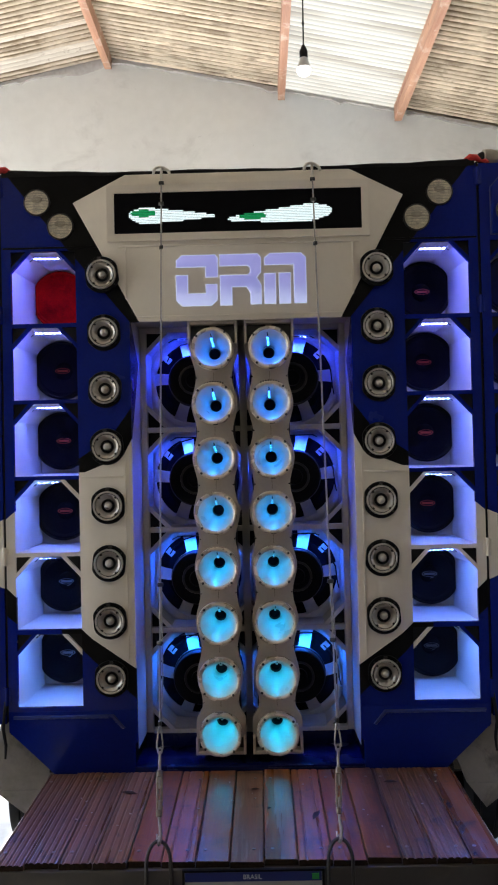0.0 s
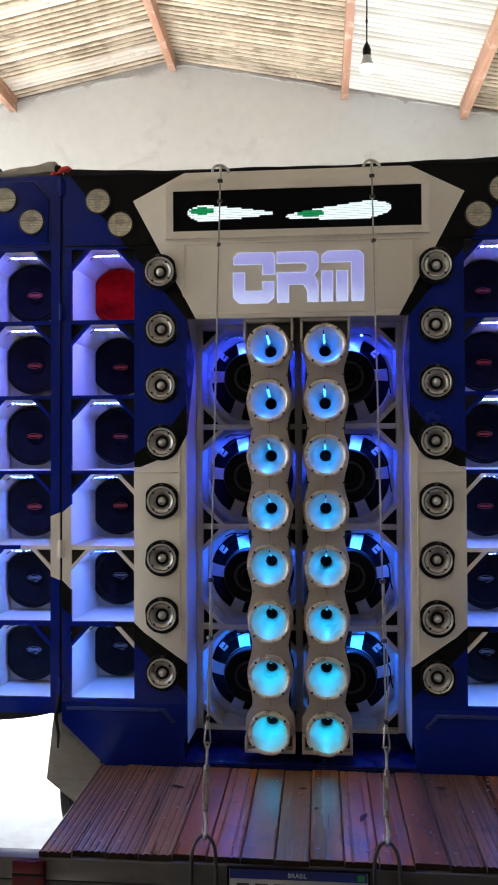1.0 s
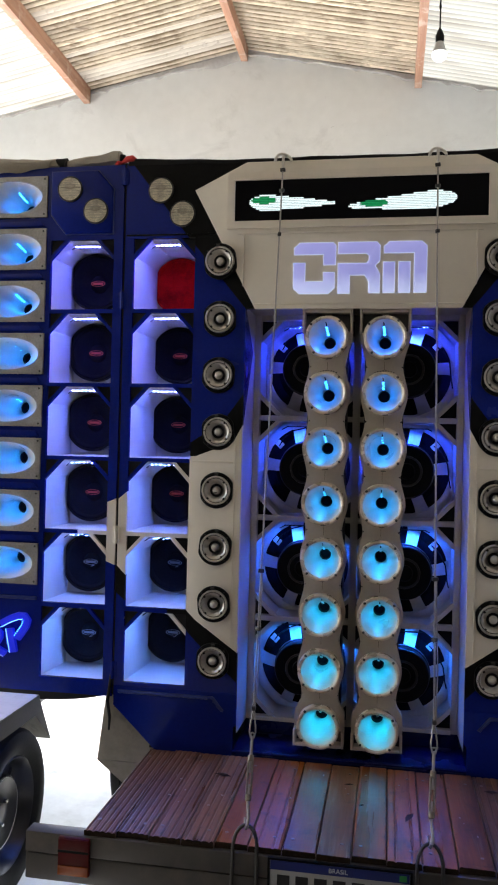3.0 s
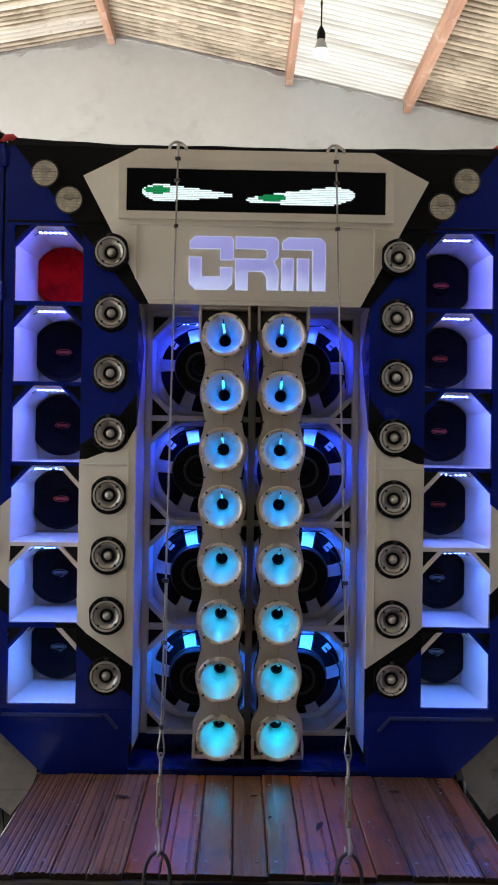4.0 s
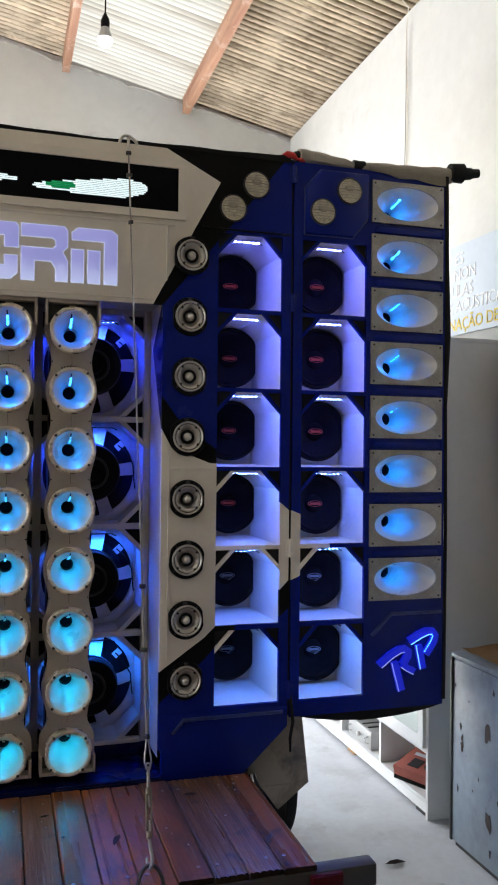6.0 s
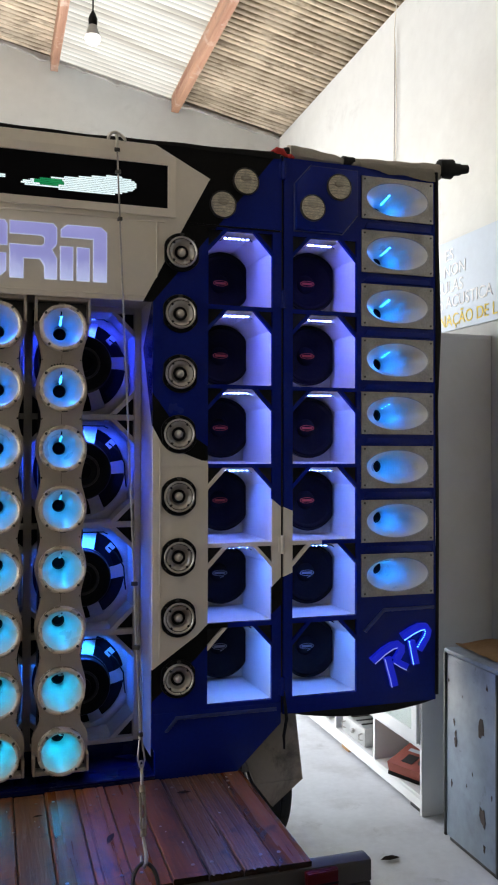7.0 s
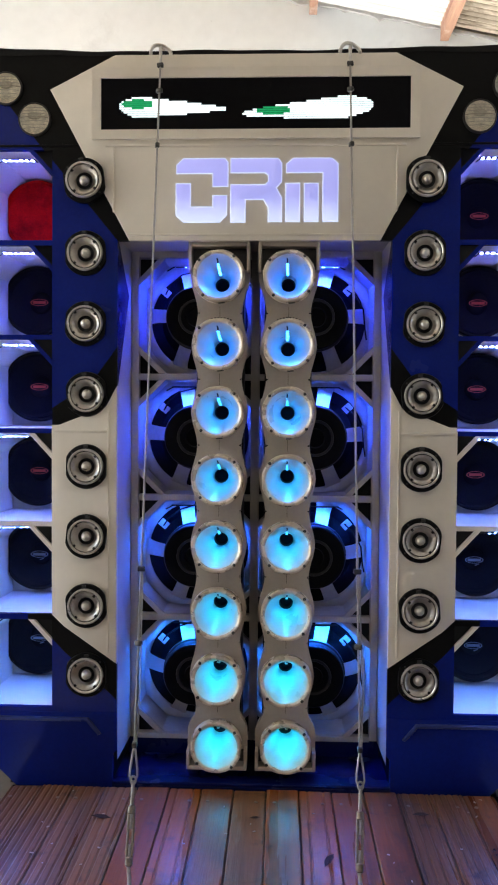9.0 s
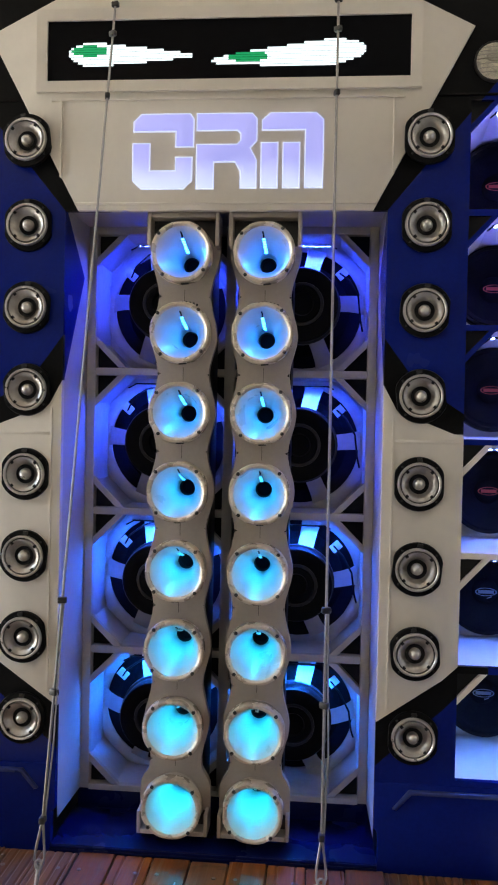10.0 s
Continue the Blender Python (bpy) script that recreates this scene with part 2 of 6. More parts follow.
def soiled(mat, colour, scale, amount, low=0.56, high=0.7, stretch=(1, 1, 1)):
    """Irregular stains lying over the surface, of their own shape."""
    nt = mat.node_tree
    n, li = nt.nodes, nt.links
    b = n["Principled BSDF"]
    src = b.inputs["Base Color"].links[0].from_socket
    geo, no, rg, mx = (n.new(k) for k in ("ShaderNodeNewGeometry", "ShaderNodeTexNoise", "ShaderNodeMapRange", "ShaderNodeMix"))
    no.inputs["Scale"].default_value, no.inputs["Detail"].default_value = scale, 9
    no.inputs["Roughness"].default_value, no.inputs["Distortion"].default_value = 0.68, 0.6
    mp = n.new("ShaderNodeMapping")
    mp.inputs["Scale"].default_value = stretch
    li.new(geo.outputs["Position"], mp.inputs["Vector"])
    li.new(mp.outputs["Vector"], no.inputs["Vector"])
    rg.inputs["From Min"].default_value, rg.inputs["From Max"].default_value = low, high
    rg.inputs["To Max"].default_value = amount
    li.new(no.outputs["Fac"], rg.inputs["Value"])
    mx.data_type = "RGBA"
    mx.inputs["B"].default_value = (*colour, 1)
    li.new(rg.outputs["Result"], mx.inputs["Factor"])
    li.new(src, mx.inputs["A"])
    li.new(mx.outputs["Result"], b.inputs["Base Color"])


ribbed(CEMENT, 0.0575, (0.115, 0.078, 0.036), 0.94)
soiled(CEMENT, (0.12, 0.08, 0.05), 15.0, 0.62, 0.52, 0.64, (0.3, 1.5, 1))
soiled(CEMENT, (0.64, 0.59, 0.52), 24.0, 0.32, 0.57, 0.7, (0.35, 1.4, 1))
soiled(PALECEMENT, (0.16, 0.12, 0.08), 15.0, 0.6, 0.57, 0.67)
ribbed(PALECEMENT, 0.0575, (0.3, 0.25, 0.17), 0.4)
RAFTER = grained_wood("orange_rafter_wood", (0.37, 0.2, 0.125), (0.22, 0.075, 0.04), per_object=0.12)
soiled(PLASTER, (0.36, 0.355, 0.34), 2.6, 0.45, 0.56, 0.74)
soiled(PLASTER, (0.16, 0.15, 0.13), 22.0, 0.6, 0.69, 0.76)
# for unseen closing walls, kept dark to lower the fill light in front
DARKWALL = material("dark_unseen_wall", (0.26, 0.24, 0.215), 0.95, vary=0.2, scale=3, fine=25, bump=0.4)
# unseen front floor, made dark so little light bounces onto the tower base
DARKFLOOR = material("dark_unseen_floor", (0.17, 0.155, 0.135), 0.8, vary=0.2, scale=1.5, fine=25, bump=0.2, dirt=(0.06, 0.05, 0.045), dirt_amount=0.6)
PLANK = grained_wood("worn_red_deck_board", (0.235, 0.072, 0.015), (0.03, 0.017, 0.01), per_object=0.25, rough=0.28)
DARKPLANK = grained_wood("dark_soiled_deck_board", (0.165, 0.07, 0.026), (0.016, 0.011, 0.01), per_object=0.3, rough=0.3)
soiled(DARKPLANK, (0.012, 0.01, 0.009), 12.0, 0.85)
soiled(DARKPLANK, (0.2, 0.15, 0.1), 30.0, 0.4, 0.58, 0.72)
ENDGRAIN = material("dirty_end_grain", (0.03, 0.02, 0.014), 0.95, vary=0.4, scale=30, fine=120, bump=0.4, spec=0.08)
soiled(PLANK, (0.012, 0.01, 0.009), 11.0, 0.85)
soiled(PLANK, (0.2, 0.14, 0.09), 34.0, 0.4, 0.57, 0.7)
soiled(PLANK, (0.05, 0.03, 0.02), 4.5, 0.65, 0.52, 0.66, (2.2, 0.6, 1))
soiled(PLANK, (0.21, 0.16, 0.12), 9.0, 0.55, 0.56, 0.7, (7, 0.5, 1))
soiled(DARKPLANK, (0.24, 0.2, 0.16), 9.0, 0.6, 0.55, 0.68, (7, 0.45, 1))
soiled(CONCRETE, (0.22, 0.21, 0.2), 6.0, 0.6, 0.62, 0.74)
soiled(RAFTER, (0.5, 0.38, 0.3), 6.0, 0.7, 0.54, 0.64)
soiled(RAFTER, (0.1, 0.035, 0.015), 13.0, 0.6, 0.62, 0.72)
TRAILERPAINT = material("grey_trailer_paint", (0.045, 0.041, 0.036), 0.45, vary=0.1, scale=6, fine=60, bump=0.05, dirt=(0.14, 0.11, 0.08), dirt_amount=0.6)
DULLFENDER = material("dull_scuffed_fender_paint", (0.27, 0.235, 0.18), 0.55, vary=0.12, scale=5, fine=50, bump=0.06, dirt=(0.1, 0.08, 0.055), dirt_amount=0.7)
FENDERPAINT = material("scuffed_white_fender_paint", (0.5, 0.48, 0.43), 0.5, vary=0.1, scale=5, fine=50, bump=0.06, dirt=(0.22, 0.18, 0.13), dirt_amount=0.65)
soiled(DULLFENDER, (0.05, 0.042, 0.034), 5.0, 0.75, 0.54, 0.7)
soiled(FENDERPAINT, (0.16, 0.13, 0.1), 7.0, 0.6, 0.6, 0.74)
CANVAS = material("grey_tarpaulin", (0.33, 0.3, 0.25), 0.8, vary=0.15, scale=9, fine=120, bump=0.2)
BLACKCANVAS = material("black_tarpaulin", (0.011, 0.0105, 0.0105), 0.7, vary=0.3, scale=10, fine=120, bump=0.2, spec=0.15)
REDCANVAS = material("red_strap_cloth", (0.45, 0.02, 0.015), 0.7, vary=0.2, scale=20, fine=160, bump=0.2)
ROPE = material("white_cord", (0.55, 0.52, 0.46), 0.8, vary=0.2, scale=60, fine=300, bump=0.3)
MELAMINE = material("white_melamine_board", (0.72, 0.72, 0.7), 0.45, vary=0.03, scale=3, fine=30, bump=0.02, dirt=(0.5, 0.48, 0.44), dirt_amount=0.25)
BLUEGREY = material("worn_blue_grey_enamel", (0.23, 0.28, 0.335), 0.4, vary=0.22, scale=4, fine=25, bump=0.08, dirt=(0.05, 0.045, 0.045), dirt_amount=0.7)
soiled(BLUEGREY, (0.03, 0.028, 0.028), 9.0, 0.8, 0.6, 0.72)
CARDBOARD = material("brown_cardboard", (0.36, 0.21, 0.09), 0.85, vary=0.2, scale=8, fine=60, bump=0.2)
CARTONRED = material("faded_red_carton", (0.33, 0.085, 0.06), 0.55, vary=0.15, scale=12, fine=80, bump=0.05)
RUSTCHIP = material("dark_rust_chip", (0.05, 0.035, 0.03), 0.8, vary=0.3, bump=0.2)
DEVICE = material("grey_equipment_case", (0.4, 0.4, 0.39), 0.4, metal=0.4, vary=0.1, bump=0.05)
PLATEWHITE = material("plate_white_enamel", (0.36, 0.36, 0.35), 0.35, vary=0.04, bump=0)
PLATEBLUE = material("plate_blue_band", (0.006, 0.015, 0.13), 0.35, vary=0.05, bump=0)
GREENPRINT = material("green_print", (0.02, 0.25, 0.05), 0.5, bump=0)
INK = material("black_ink", (0.01, 0.01, 0.01), 0.5, bump=0)
BANNER = material("pale_blue_banner_vinyl", (0.47, 0.53, 0.6), 0.45, vary=0.06, scale=3, fine=30, bump=0.05)
BANNERWHITE = material("white_lettering", (0.85, 0.85, 0.85), 0.5, vary=0.02, bump=0)
BANNERYELLOW = material("yellow_lettering", (0.75, 0.55, 0.03), 0.5, vary=0.02, bump=0)
SCREEN = material("black_display_panel", (0.003, 0.003, 0.004), 0.4, vary=0.2, scale=40, fine=300, bump=0.1, spec=0.06)
BULB = glow("lit_opal_bulb", (1.0, 0.96, 0.9), 0.5)
LAMPGLASS = glass("lamp_lens_glass", (0.95, 0.91, 0.8), 0.1, 0.94)
LAMPRIM = material("tarnished_lamp_rim", (0.05, 0.047, 0.042), 0.4, metal=0.5, vary=0.3, scale=30, fine=200, bump=0.05)
LAMPBOWL = material("lamp_reflector", (0.78, 0.74, 0.64), 0.38, metal=0.2, vary=0.4, scale=45, fine=200, bump=0.1)
LAMPSHIELD = material("smoked_bulb_shield", (0.56, 0.52, 0.44), 0.4, metal=0.3, vary=0.3, scale=60, fine=200, bump=0.05)
LAMPRIB = material("greyed_glass_rib", (0.4, 0.37, 0.31), 0.3, vary=0.2, scale=60, fine=200, bump=0.02)
PANE = glass("cabinet_glass")
LEDBODY = material("pale_led_plastic", (0.6, 0.6, 0.58), 0.4, vary=0.03, bump=0)
LED_BLUE = glow("blue_led", (0.07, 0.18, 1.0), 270.0)
LED_CELL = glow("blue_cell_led", (0.02, 0.11, 1.0), 500.0)
LED_HORN = glow("azure_led", (0.003, 0.3, 1.0), 16.5)
LED_WING = glow("azure_wing_led", (0.006, 0.2, 0.95), 68.0)


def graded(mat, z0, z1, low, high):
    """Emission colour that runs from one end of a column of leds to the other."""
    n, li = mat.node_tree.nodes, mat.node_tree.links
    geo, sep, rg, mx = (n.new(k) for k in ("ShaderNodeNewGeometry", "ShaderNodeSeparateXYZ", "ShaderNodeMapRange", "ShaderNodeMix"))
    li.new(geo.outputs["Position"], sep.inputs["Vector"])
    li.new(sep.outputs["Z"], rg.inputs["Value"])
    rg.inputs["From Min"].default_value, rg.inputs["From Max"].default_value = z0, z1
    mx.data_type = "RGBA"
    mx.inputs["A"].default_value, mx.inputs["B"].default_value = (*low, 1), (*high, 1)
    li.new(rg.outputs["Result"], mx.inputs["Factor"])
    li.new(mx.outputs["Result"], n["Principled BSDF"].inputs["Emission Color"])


graded(LED_HORN, 0.6, 2.0, (0.006, 0.5, 0.95), (0.012, 0.17, 1.0))
graded(LED_BLUE, 0.9, 2.2, (0.06, 0.2, 0.85), (0.1, 0.135, 1.0))
graded(LED_CELL, 0.8, 1.9, (0.01, 0.16, 1.0), (0.02, 0.055, 1.0))
# falloff and bright rims of the backlit emblem are painted as emission
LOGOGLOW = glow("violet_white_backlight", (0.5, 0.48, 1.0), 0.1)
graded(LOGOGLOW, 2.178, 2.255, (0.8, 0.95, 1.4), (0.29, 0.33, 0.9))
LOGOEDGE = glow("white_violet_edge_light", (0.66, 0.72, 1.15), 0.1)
DOT_WHITE = glow("white_display_dot", (0.75, 0.95, 1.0), 0.2)
DOT_GREEN = glow("green_display_dot", (0.0, 0.32, 0.1), 0.1)
EMBLEM = glow("lit_blue_acrylic", (0.004, 0.012, 0.5), 0.16)
EMBLEMEDGE = glow("pale_lit_acrylic_edge", (0.3, 0.36, 1.0), 0.12)
LED_EMBLEM = glow("emblem_led", (0.05, 0.25, 1.0), 1.6)

# ---- mesh helpers ----


def finish(bm, angle=38):
    bmesh.ops.recalc_face_normals(bm, faces=bm.faces)
    for f in bm.faces:
        f.smooth = True
    for e in bm.edges:
        e.smooth = len(e.link_faces) == 2 and e.calc_face_angle(0) < radians(angle)
    return bm


def part(name, bm, mat, parent=None, label="", at=None):
    """One mesh object from a bmesh, under a thing or a part."""
    finish(bm)
    me = bpy.data.meshes.new(name)
    bm.to_mesh(me)
    bm.free()
    for mm in (mat if isinstance(mat, (list, tuple)) else (mat,)):
        me.materials.append(mm)
    return placed(name, me, parent, label, at)


def placed(name, me, parent=None, label="", at=None):
    ob = new(name, me)
    if parent:
        ob.parent = parent
    if at is not None:
        ob.matrix_basis = at if isinstance(at, Matrix) else Matrix.Translation(at)
    return tagged(ob, label)


def thing(name, at, label, category, group="", kind=""):
    ob = new(name)
    ob.empty_display_size = 0.05
    ob.matrix_basis = at if isinstance(at, Matrix) else Matrix.Translation(at)
    return tagged(ob, label, category, group, kind)


def add_box(bm, x0, x1, y0, y1, z0, z1, bevel=0.0, mat=0):
    vs = [bm.verts.new(p) for p in ((x0, y0, z0), (x1, y0, z0), (x1, y1, z0), (x0, y1, z0), (x0, y0, z1), (x1, y0, z1), (x1, y1, z1), (x0, y1, z1))]
    fs = [bm.faces.new([vs[i] for i in q]) for q in ((0, 3, 2, 1), (4, 5, 6, 7), (0, 1, 5, 4), (1, 2, 6, 5), (2, 3, 7, 6), (3, 0, 4, 7))]
    for f in fs:
        f.material_index = mat
    if bevel:
        es = list({e for f in fs for e in f.edges})
        bmesh.ops.bevel(bm, geom=es, offset=bevel, segments=2, affect="EDGES", profile=0.5)
    return bm


def box(*a, **k):
    return add_box(bmesh.new(), *a, **k)


def add_prism(bm, pts, y0, y1, mat=0):
    """A polygon in x and z, from y0 (front) to y1."""
    a = [bm.verts.new((x, y0, z)) for x, z in pts]
    b = [bm.verts.new((x, y1, z)) for x, z in pts]
    fs = [bm.faces.new(a), bm.faces.new(b[::-1])]
    for i in range(len(a)):
        j = (i + 1) % len(a)
        fs.append(bm.faces.new((a[j], a[i], b[i], b[j])))
    for f in fs:
        f.material_index = mat
    return bm


def prism(pts, y0, y1, bevel=0.0):
    bm = add_prism(bmesh.new(), pts, y0, y1)
    if bevel:
        bmesh.ops.recalc_face_normals(bm, faces=bm.faces)
        front = [e for e in bm.edges if all(abs(v.co.y - y0) < 1e-6 for v in e.verts)]
        bmesh.ops.bevel(bm, geom=front, offset=bevel, segments=2, affect="EDGES", profile=0.5)
    return bm


def add_lathe(bm, profile, seg=32, centre=(0, 0, 0), squash=(1, 1), mat=0):
    """Rings of (radius, y) about an axis along y."""
    cx, cy, cz = centre
    rings = []
    for r, y in profile:
        if r < 1e-6:
            rings.append([bm.verts.new((cx, cy + y, cz))])
        else:
            rings.append([bm.verts.new((cx + squash[0] * r * math.cos(2 * math.pi * i / seg), cy + y, cz + squash[1] * r * math.sin(2 * math.pi * i / seg))) for i in range(seg)])
    for a, b in zip(rings, rings[1:]):
        for i in range(seg):
            j = (i + 1) % seg
            q = [a[i % len(a)], a[j % len(a)], b[j % len(b)], b[i % len(b)]]
            q = list(dict.fromkeys(q))
            if len(q) > 2:
                bm.faces.new(q).material_index = mat
    return bm


def lathe(profile, seg=32, **k):
    return add_lathe(bmesh.new(), profile, seg, **k)


def add_tube(bm, pts, radius, seg=8, squash=None):
    """A tube along a line of points; radius may be a list."""
    pts = [Vector(p) for p in pts]
    rad = radius if isinstance(radius, (list, tuple)) else [radius] * len(pts)
    rings = []
    side = None
    for i, p in enumerate(pts):
        d = (pts[min(i + 1, len(pts) - 1)] - pts[max(i - 1, 0)]).normalized()
        if side is None:
            side = d.orthogonal().normalized()
        side = (side - d * side.dot(d)).normalized()
        up = d.cross(side)
        rings.append([bm.verts.new(p + rad[i] * (math.cos(a) * side + math.sin(a) * up)) for a in (2 * math.pi * k / seg for k in range(seg))])
    for a, b in zip(rings, rings[1:]):
        for k in range(seg):
            bm.faces.new((a[k], a[(k + 1) % seg], b[(k + 1) % seg], b[k]))
    bm.faces.new(rings[0][::-1])
    bm.faces.new(rings[-1])
    return bm


def tube(*a, **k):
    return add_tube(bmesh.new(), *a, **k)


def flat(pts, y):
    return [(x, y, z) for x, z in pts]


def mirror(pts, s):
    return pts if s > 0 else [(-x, z) for x, z in pts][::-1]


def lettering(text, height, m, mat, name, parent, depth=0.002):
    """Raised letters with the built-in font, as a mesh."""
    cu = bpy.data.curves.new(name, "FONT")
    cu.body, cu.size, cu.extrude = text, height / 0.72, depth / 2
    tmp = new("lettering_source", cu)
    bpy.context.view_layer.update()
    me = bpy.data.meshes.new_from_object(tmp)
    bpy.data.objects.remove(tmp)
    bpy.data.curves.remove(cu)
    me.materials.clear()
    me.materials.append(mat)
    return placed(name, me, parent, at=m)

# ---- the shed ----
LEFT, RIGHT, BACK, FRONT = -4.3, 2.03, 3.2, -7.0
RIDGE_X, RIDGE_Z, SLOPE = -1.05, 4.75, 0.21


def roof_z(x):
    return RIDGE_Z - SLOPE * abs(x - RIDGE_X)


part("floor", box(LEFT - 0.2, RIGHT + 0.15, -0.9, BACK + 0.15, -0.12, 0.0), CONCRETE)
tagged(bpy.data.objects["floor"], "smooth grey concrete floor with scuffs", "floor", kind="structure")
part("ground", box(-60, 60, -60, 60, -0.3, -0.03), YARD)
tagged(bpy.data.objects["ground"], "pale sunlit yard outside the shed", "ground", kind="structure")

part("floor_front", box(LEFT - 0.2, RIGHT + 0.15, FRONT, -0.9, -0.12, 0.0), DARKFLOOR)
tagged(bpy.data.objects["floor_front"], "unseen front floor, darkened to cut bounced light", "floor", kind="structure")

# back wall: gable over a wide gateway behind the tower
bm = bmesh.new()
add_prism(bm, [(1.2, 0), (RIGHT, 0), (RIGHT, roof_z(RIGHT) - 0.015), (1.2, roof_z(1.2) - 0.015)], BACK, BACK + 0.15)
add_prism(bm, [(-4.1, 3.4), (1.2, 3.4), (1.2, roof_z(1.2) - 0.015), (RIDGE_X, RIDGE_Z - 0.015), (-4.1, roof_z(-4.1) - 0.015)], BACK, BACK + 0.15)
add_prism(bm, [(LEFT, 0), (-4.1, 0), (-4.1, roof_z(-4.1) - 0.015), (LEFT, roof_z(LEFT) - 0.015)], BACK, BACK + 0.15)
tagged(part("wall_back", bm, PLASTER), "whitewashed plaster gable wall", "wall", kind="structure")
wall = part("wall_right", box(RIGHT, RIGHT + 0.15, -1.6, BACK + 0.15, 0, roof_z(RIGHT) - 0.02), PLASTER)
tagged(part("wall_right_front", box(RIGHT, RIGHT + 0.15, FRONT, -1.6, 0, roof_z(RIGHT) - 0.02), DARKWALL), "unseen side wall, darkened to cut bounced light", "wall", kind="structure")
tagged(wall, "whitewashed plaster side wall", "wall", kind="structure")
bm = bmesh.new()
add_box(bm, LEFT - 0.15, LEFT, -2.2, -1.7, 0, roof_z(LEFT) - 0.02)
add_box(bm, LEFT - 0.15, LEFT, 2.9, BACK + 0.15, 0, roof_z(LEFT) - 0.02)
add_box(bm, LEFT - 0.15, LEFT, -1.7, 2.9, 3.4, roof_z(LEFT) - 0.02)
tagged(part("wall_left", bm, PLASTER), "whitewashed side wall with a wide open gateway", "wall", kind="structure")
bm = prism([(LEFT - 0.15, 0), (RIGHT + 0.15, 0), (RIGHT + 0.15, roof_z(RIGHT + 0.15) - 0.02), (RIDGE_X, RIDGE_Z - 0.02), (LEFT - 0.15, roof_z(LEFT - 0.15) - 0.02)], FRONT - 0.15, FRONT)
tagged(part("wall_front", bm, DARKWALL), "unseen front wall, darkened to cut bounced light", "wall", kind="structure")


wall = part("wall_left_front", box(LEFT - 0.15, LEFT, FRONT, -2.2, 0, roof_z(LEFT) - 0.02), DARKWALL)
tagged(wall, "unseen side wall, darkened to cut bounced light", "wall", kind="structure")

# rough grey mortar along the top of the gable
bm = bmesh.new()
prev = None
x = -4.1
while x < RIGHT + 0.001:
    drop = 0.018 + 0.05 * abs(noise.noise((x * 2.1, 0, 3))) + 0.045 * max(0.0, noise.noise((x * 13, 0, 7))) + 0.05 * math.exp(-((x + 1.25) / 0.3) ** 2)
    zt = roof_z(x) - 0.012
    row = [bm.verts.new(p) for p in ((x, BACK - 0.012, zt), (x, BACK - 0.012, zt - drop * 0.8), (x, BACK - 0.001, zt - drop))]
    if prev:
        for k in range(2):
            bm.faces.new((prev[k], row[k], row[k + 1], prev[k + 1]))
    prev = row
    x += 0.04
tagged(part("mortar_trim", bm, MORTAR), "rough grey mortar under the roof edge", "trim", kind="structure")


def add_sheet(bm, x0, x1, y0, y1, lift=0.0, pitch=0.0575, amp=0.0125, mat=0):
    """One corrugated sheet; the waves run down the slope."""
    n = max(2, int((y1 - y0) / pitch * 8))
    rows = []
    for i in range(n + 1):
        y = y0 + (y1 - y0) * i / n
        w = amp * math.cos(2 * math.pi * y / pitch) + amp + lift
        rows.append([bm.verts.new((x, y, roof_z(x) + w)) for x in (x0, x1)])
    for a, b in zip(rows, rows[1:]):
        bm.faces.new((a[0], a[1], b[1], b[0])).material_index = mat


PURLINS = (-3.34, -2.335, RIDGE_X, 0.285, 1.18)
bm = bmesh.new()
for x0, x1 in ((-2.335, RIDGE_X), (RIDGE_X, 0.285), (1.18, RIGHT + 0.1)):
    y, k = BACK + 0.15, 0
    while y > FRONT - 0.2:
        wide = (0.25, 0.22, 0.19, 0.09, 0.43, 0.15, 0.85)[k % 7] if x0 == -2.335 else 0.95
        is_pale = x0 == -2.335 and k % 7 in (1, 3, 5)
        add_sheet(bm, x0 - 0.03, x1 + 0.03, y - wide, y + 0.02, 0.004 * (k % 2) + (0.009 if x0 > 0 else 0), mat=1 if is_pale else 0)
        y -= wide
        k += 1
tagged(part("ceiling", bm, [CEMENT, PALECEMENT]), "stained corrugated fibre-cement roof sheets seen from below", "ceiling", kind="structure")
for x0, x1 in ((LEFT - 0.1, -3.34), (-3.34, -2.335), (0.285, 1.18)):
    y = BACK + 0.15
    # the sheets over the unseen front bay are added to light the tower's face
    for wide in (1.1,) * 9:
        bm = bmesh.new()
        add_sheet(bm, x0 - 0.02, x1 + 0.02, y - wide, y, -0.004)
        y -= wide
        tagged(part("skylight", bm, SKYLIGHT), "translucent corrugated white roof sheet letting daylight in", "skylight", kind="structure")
    far = y
bm = bmesh.new()
for x0, x1 in ((LEFT - 0.1, -3.34), (-3.34, -2.335), (0.285, 1.18)):
    y = far
    while y > FRONT - 0.2:
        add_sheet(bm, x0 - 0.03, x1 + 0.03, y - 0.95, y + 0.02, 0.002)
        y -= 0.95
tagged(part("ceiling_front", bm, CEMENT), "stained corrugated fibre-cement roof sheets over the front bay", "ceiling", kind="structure")
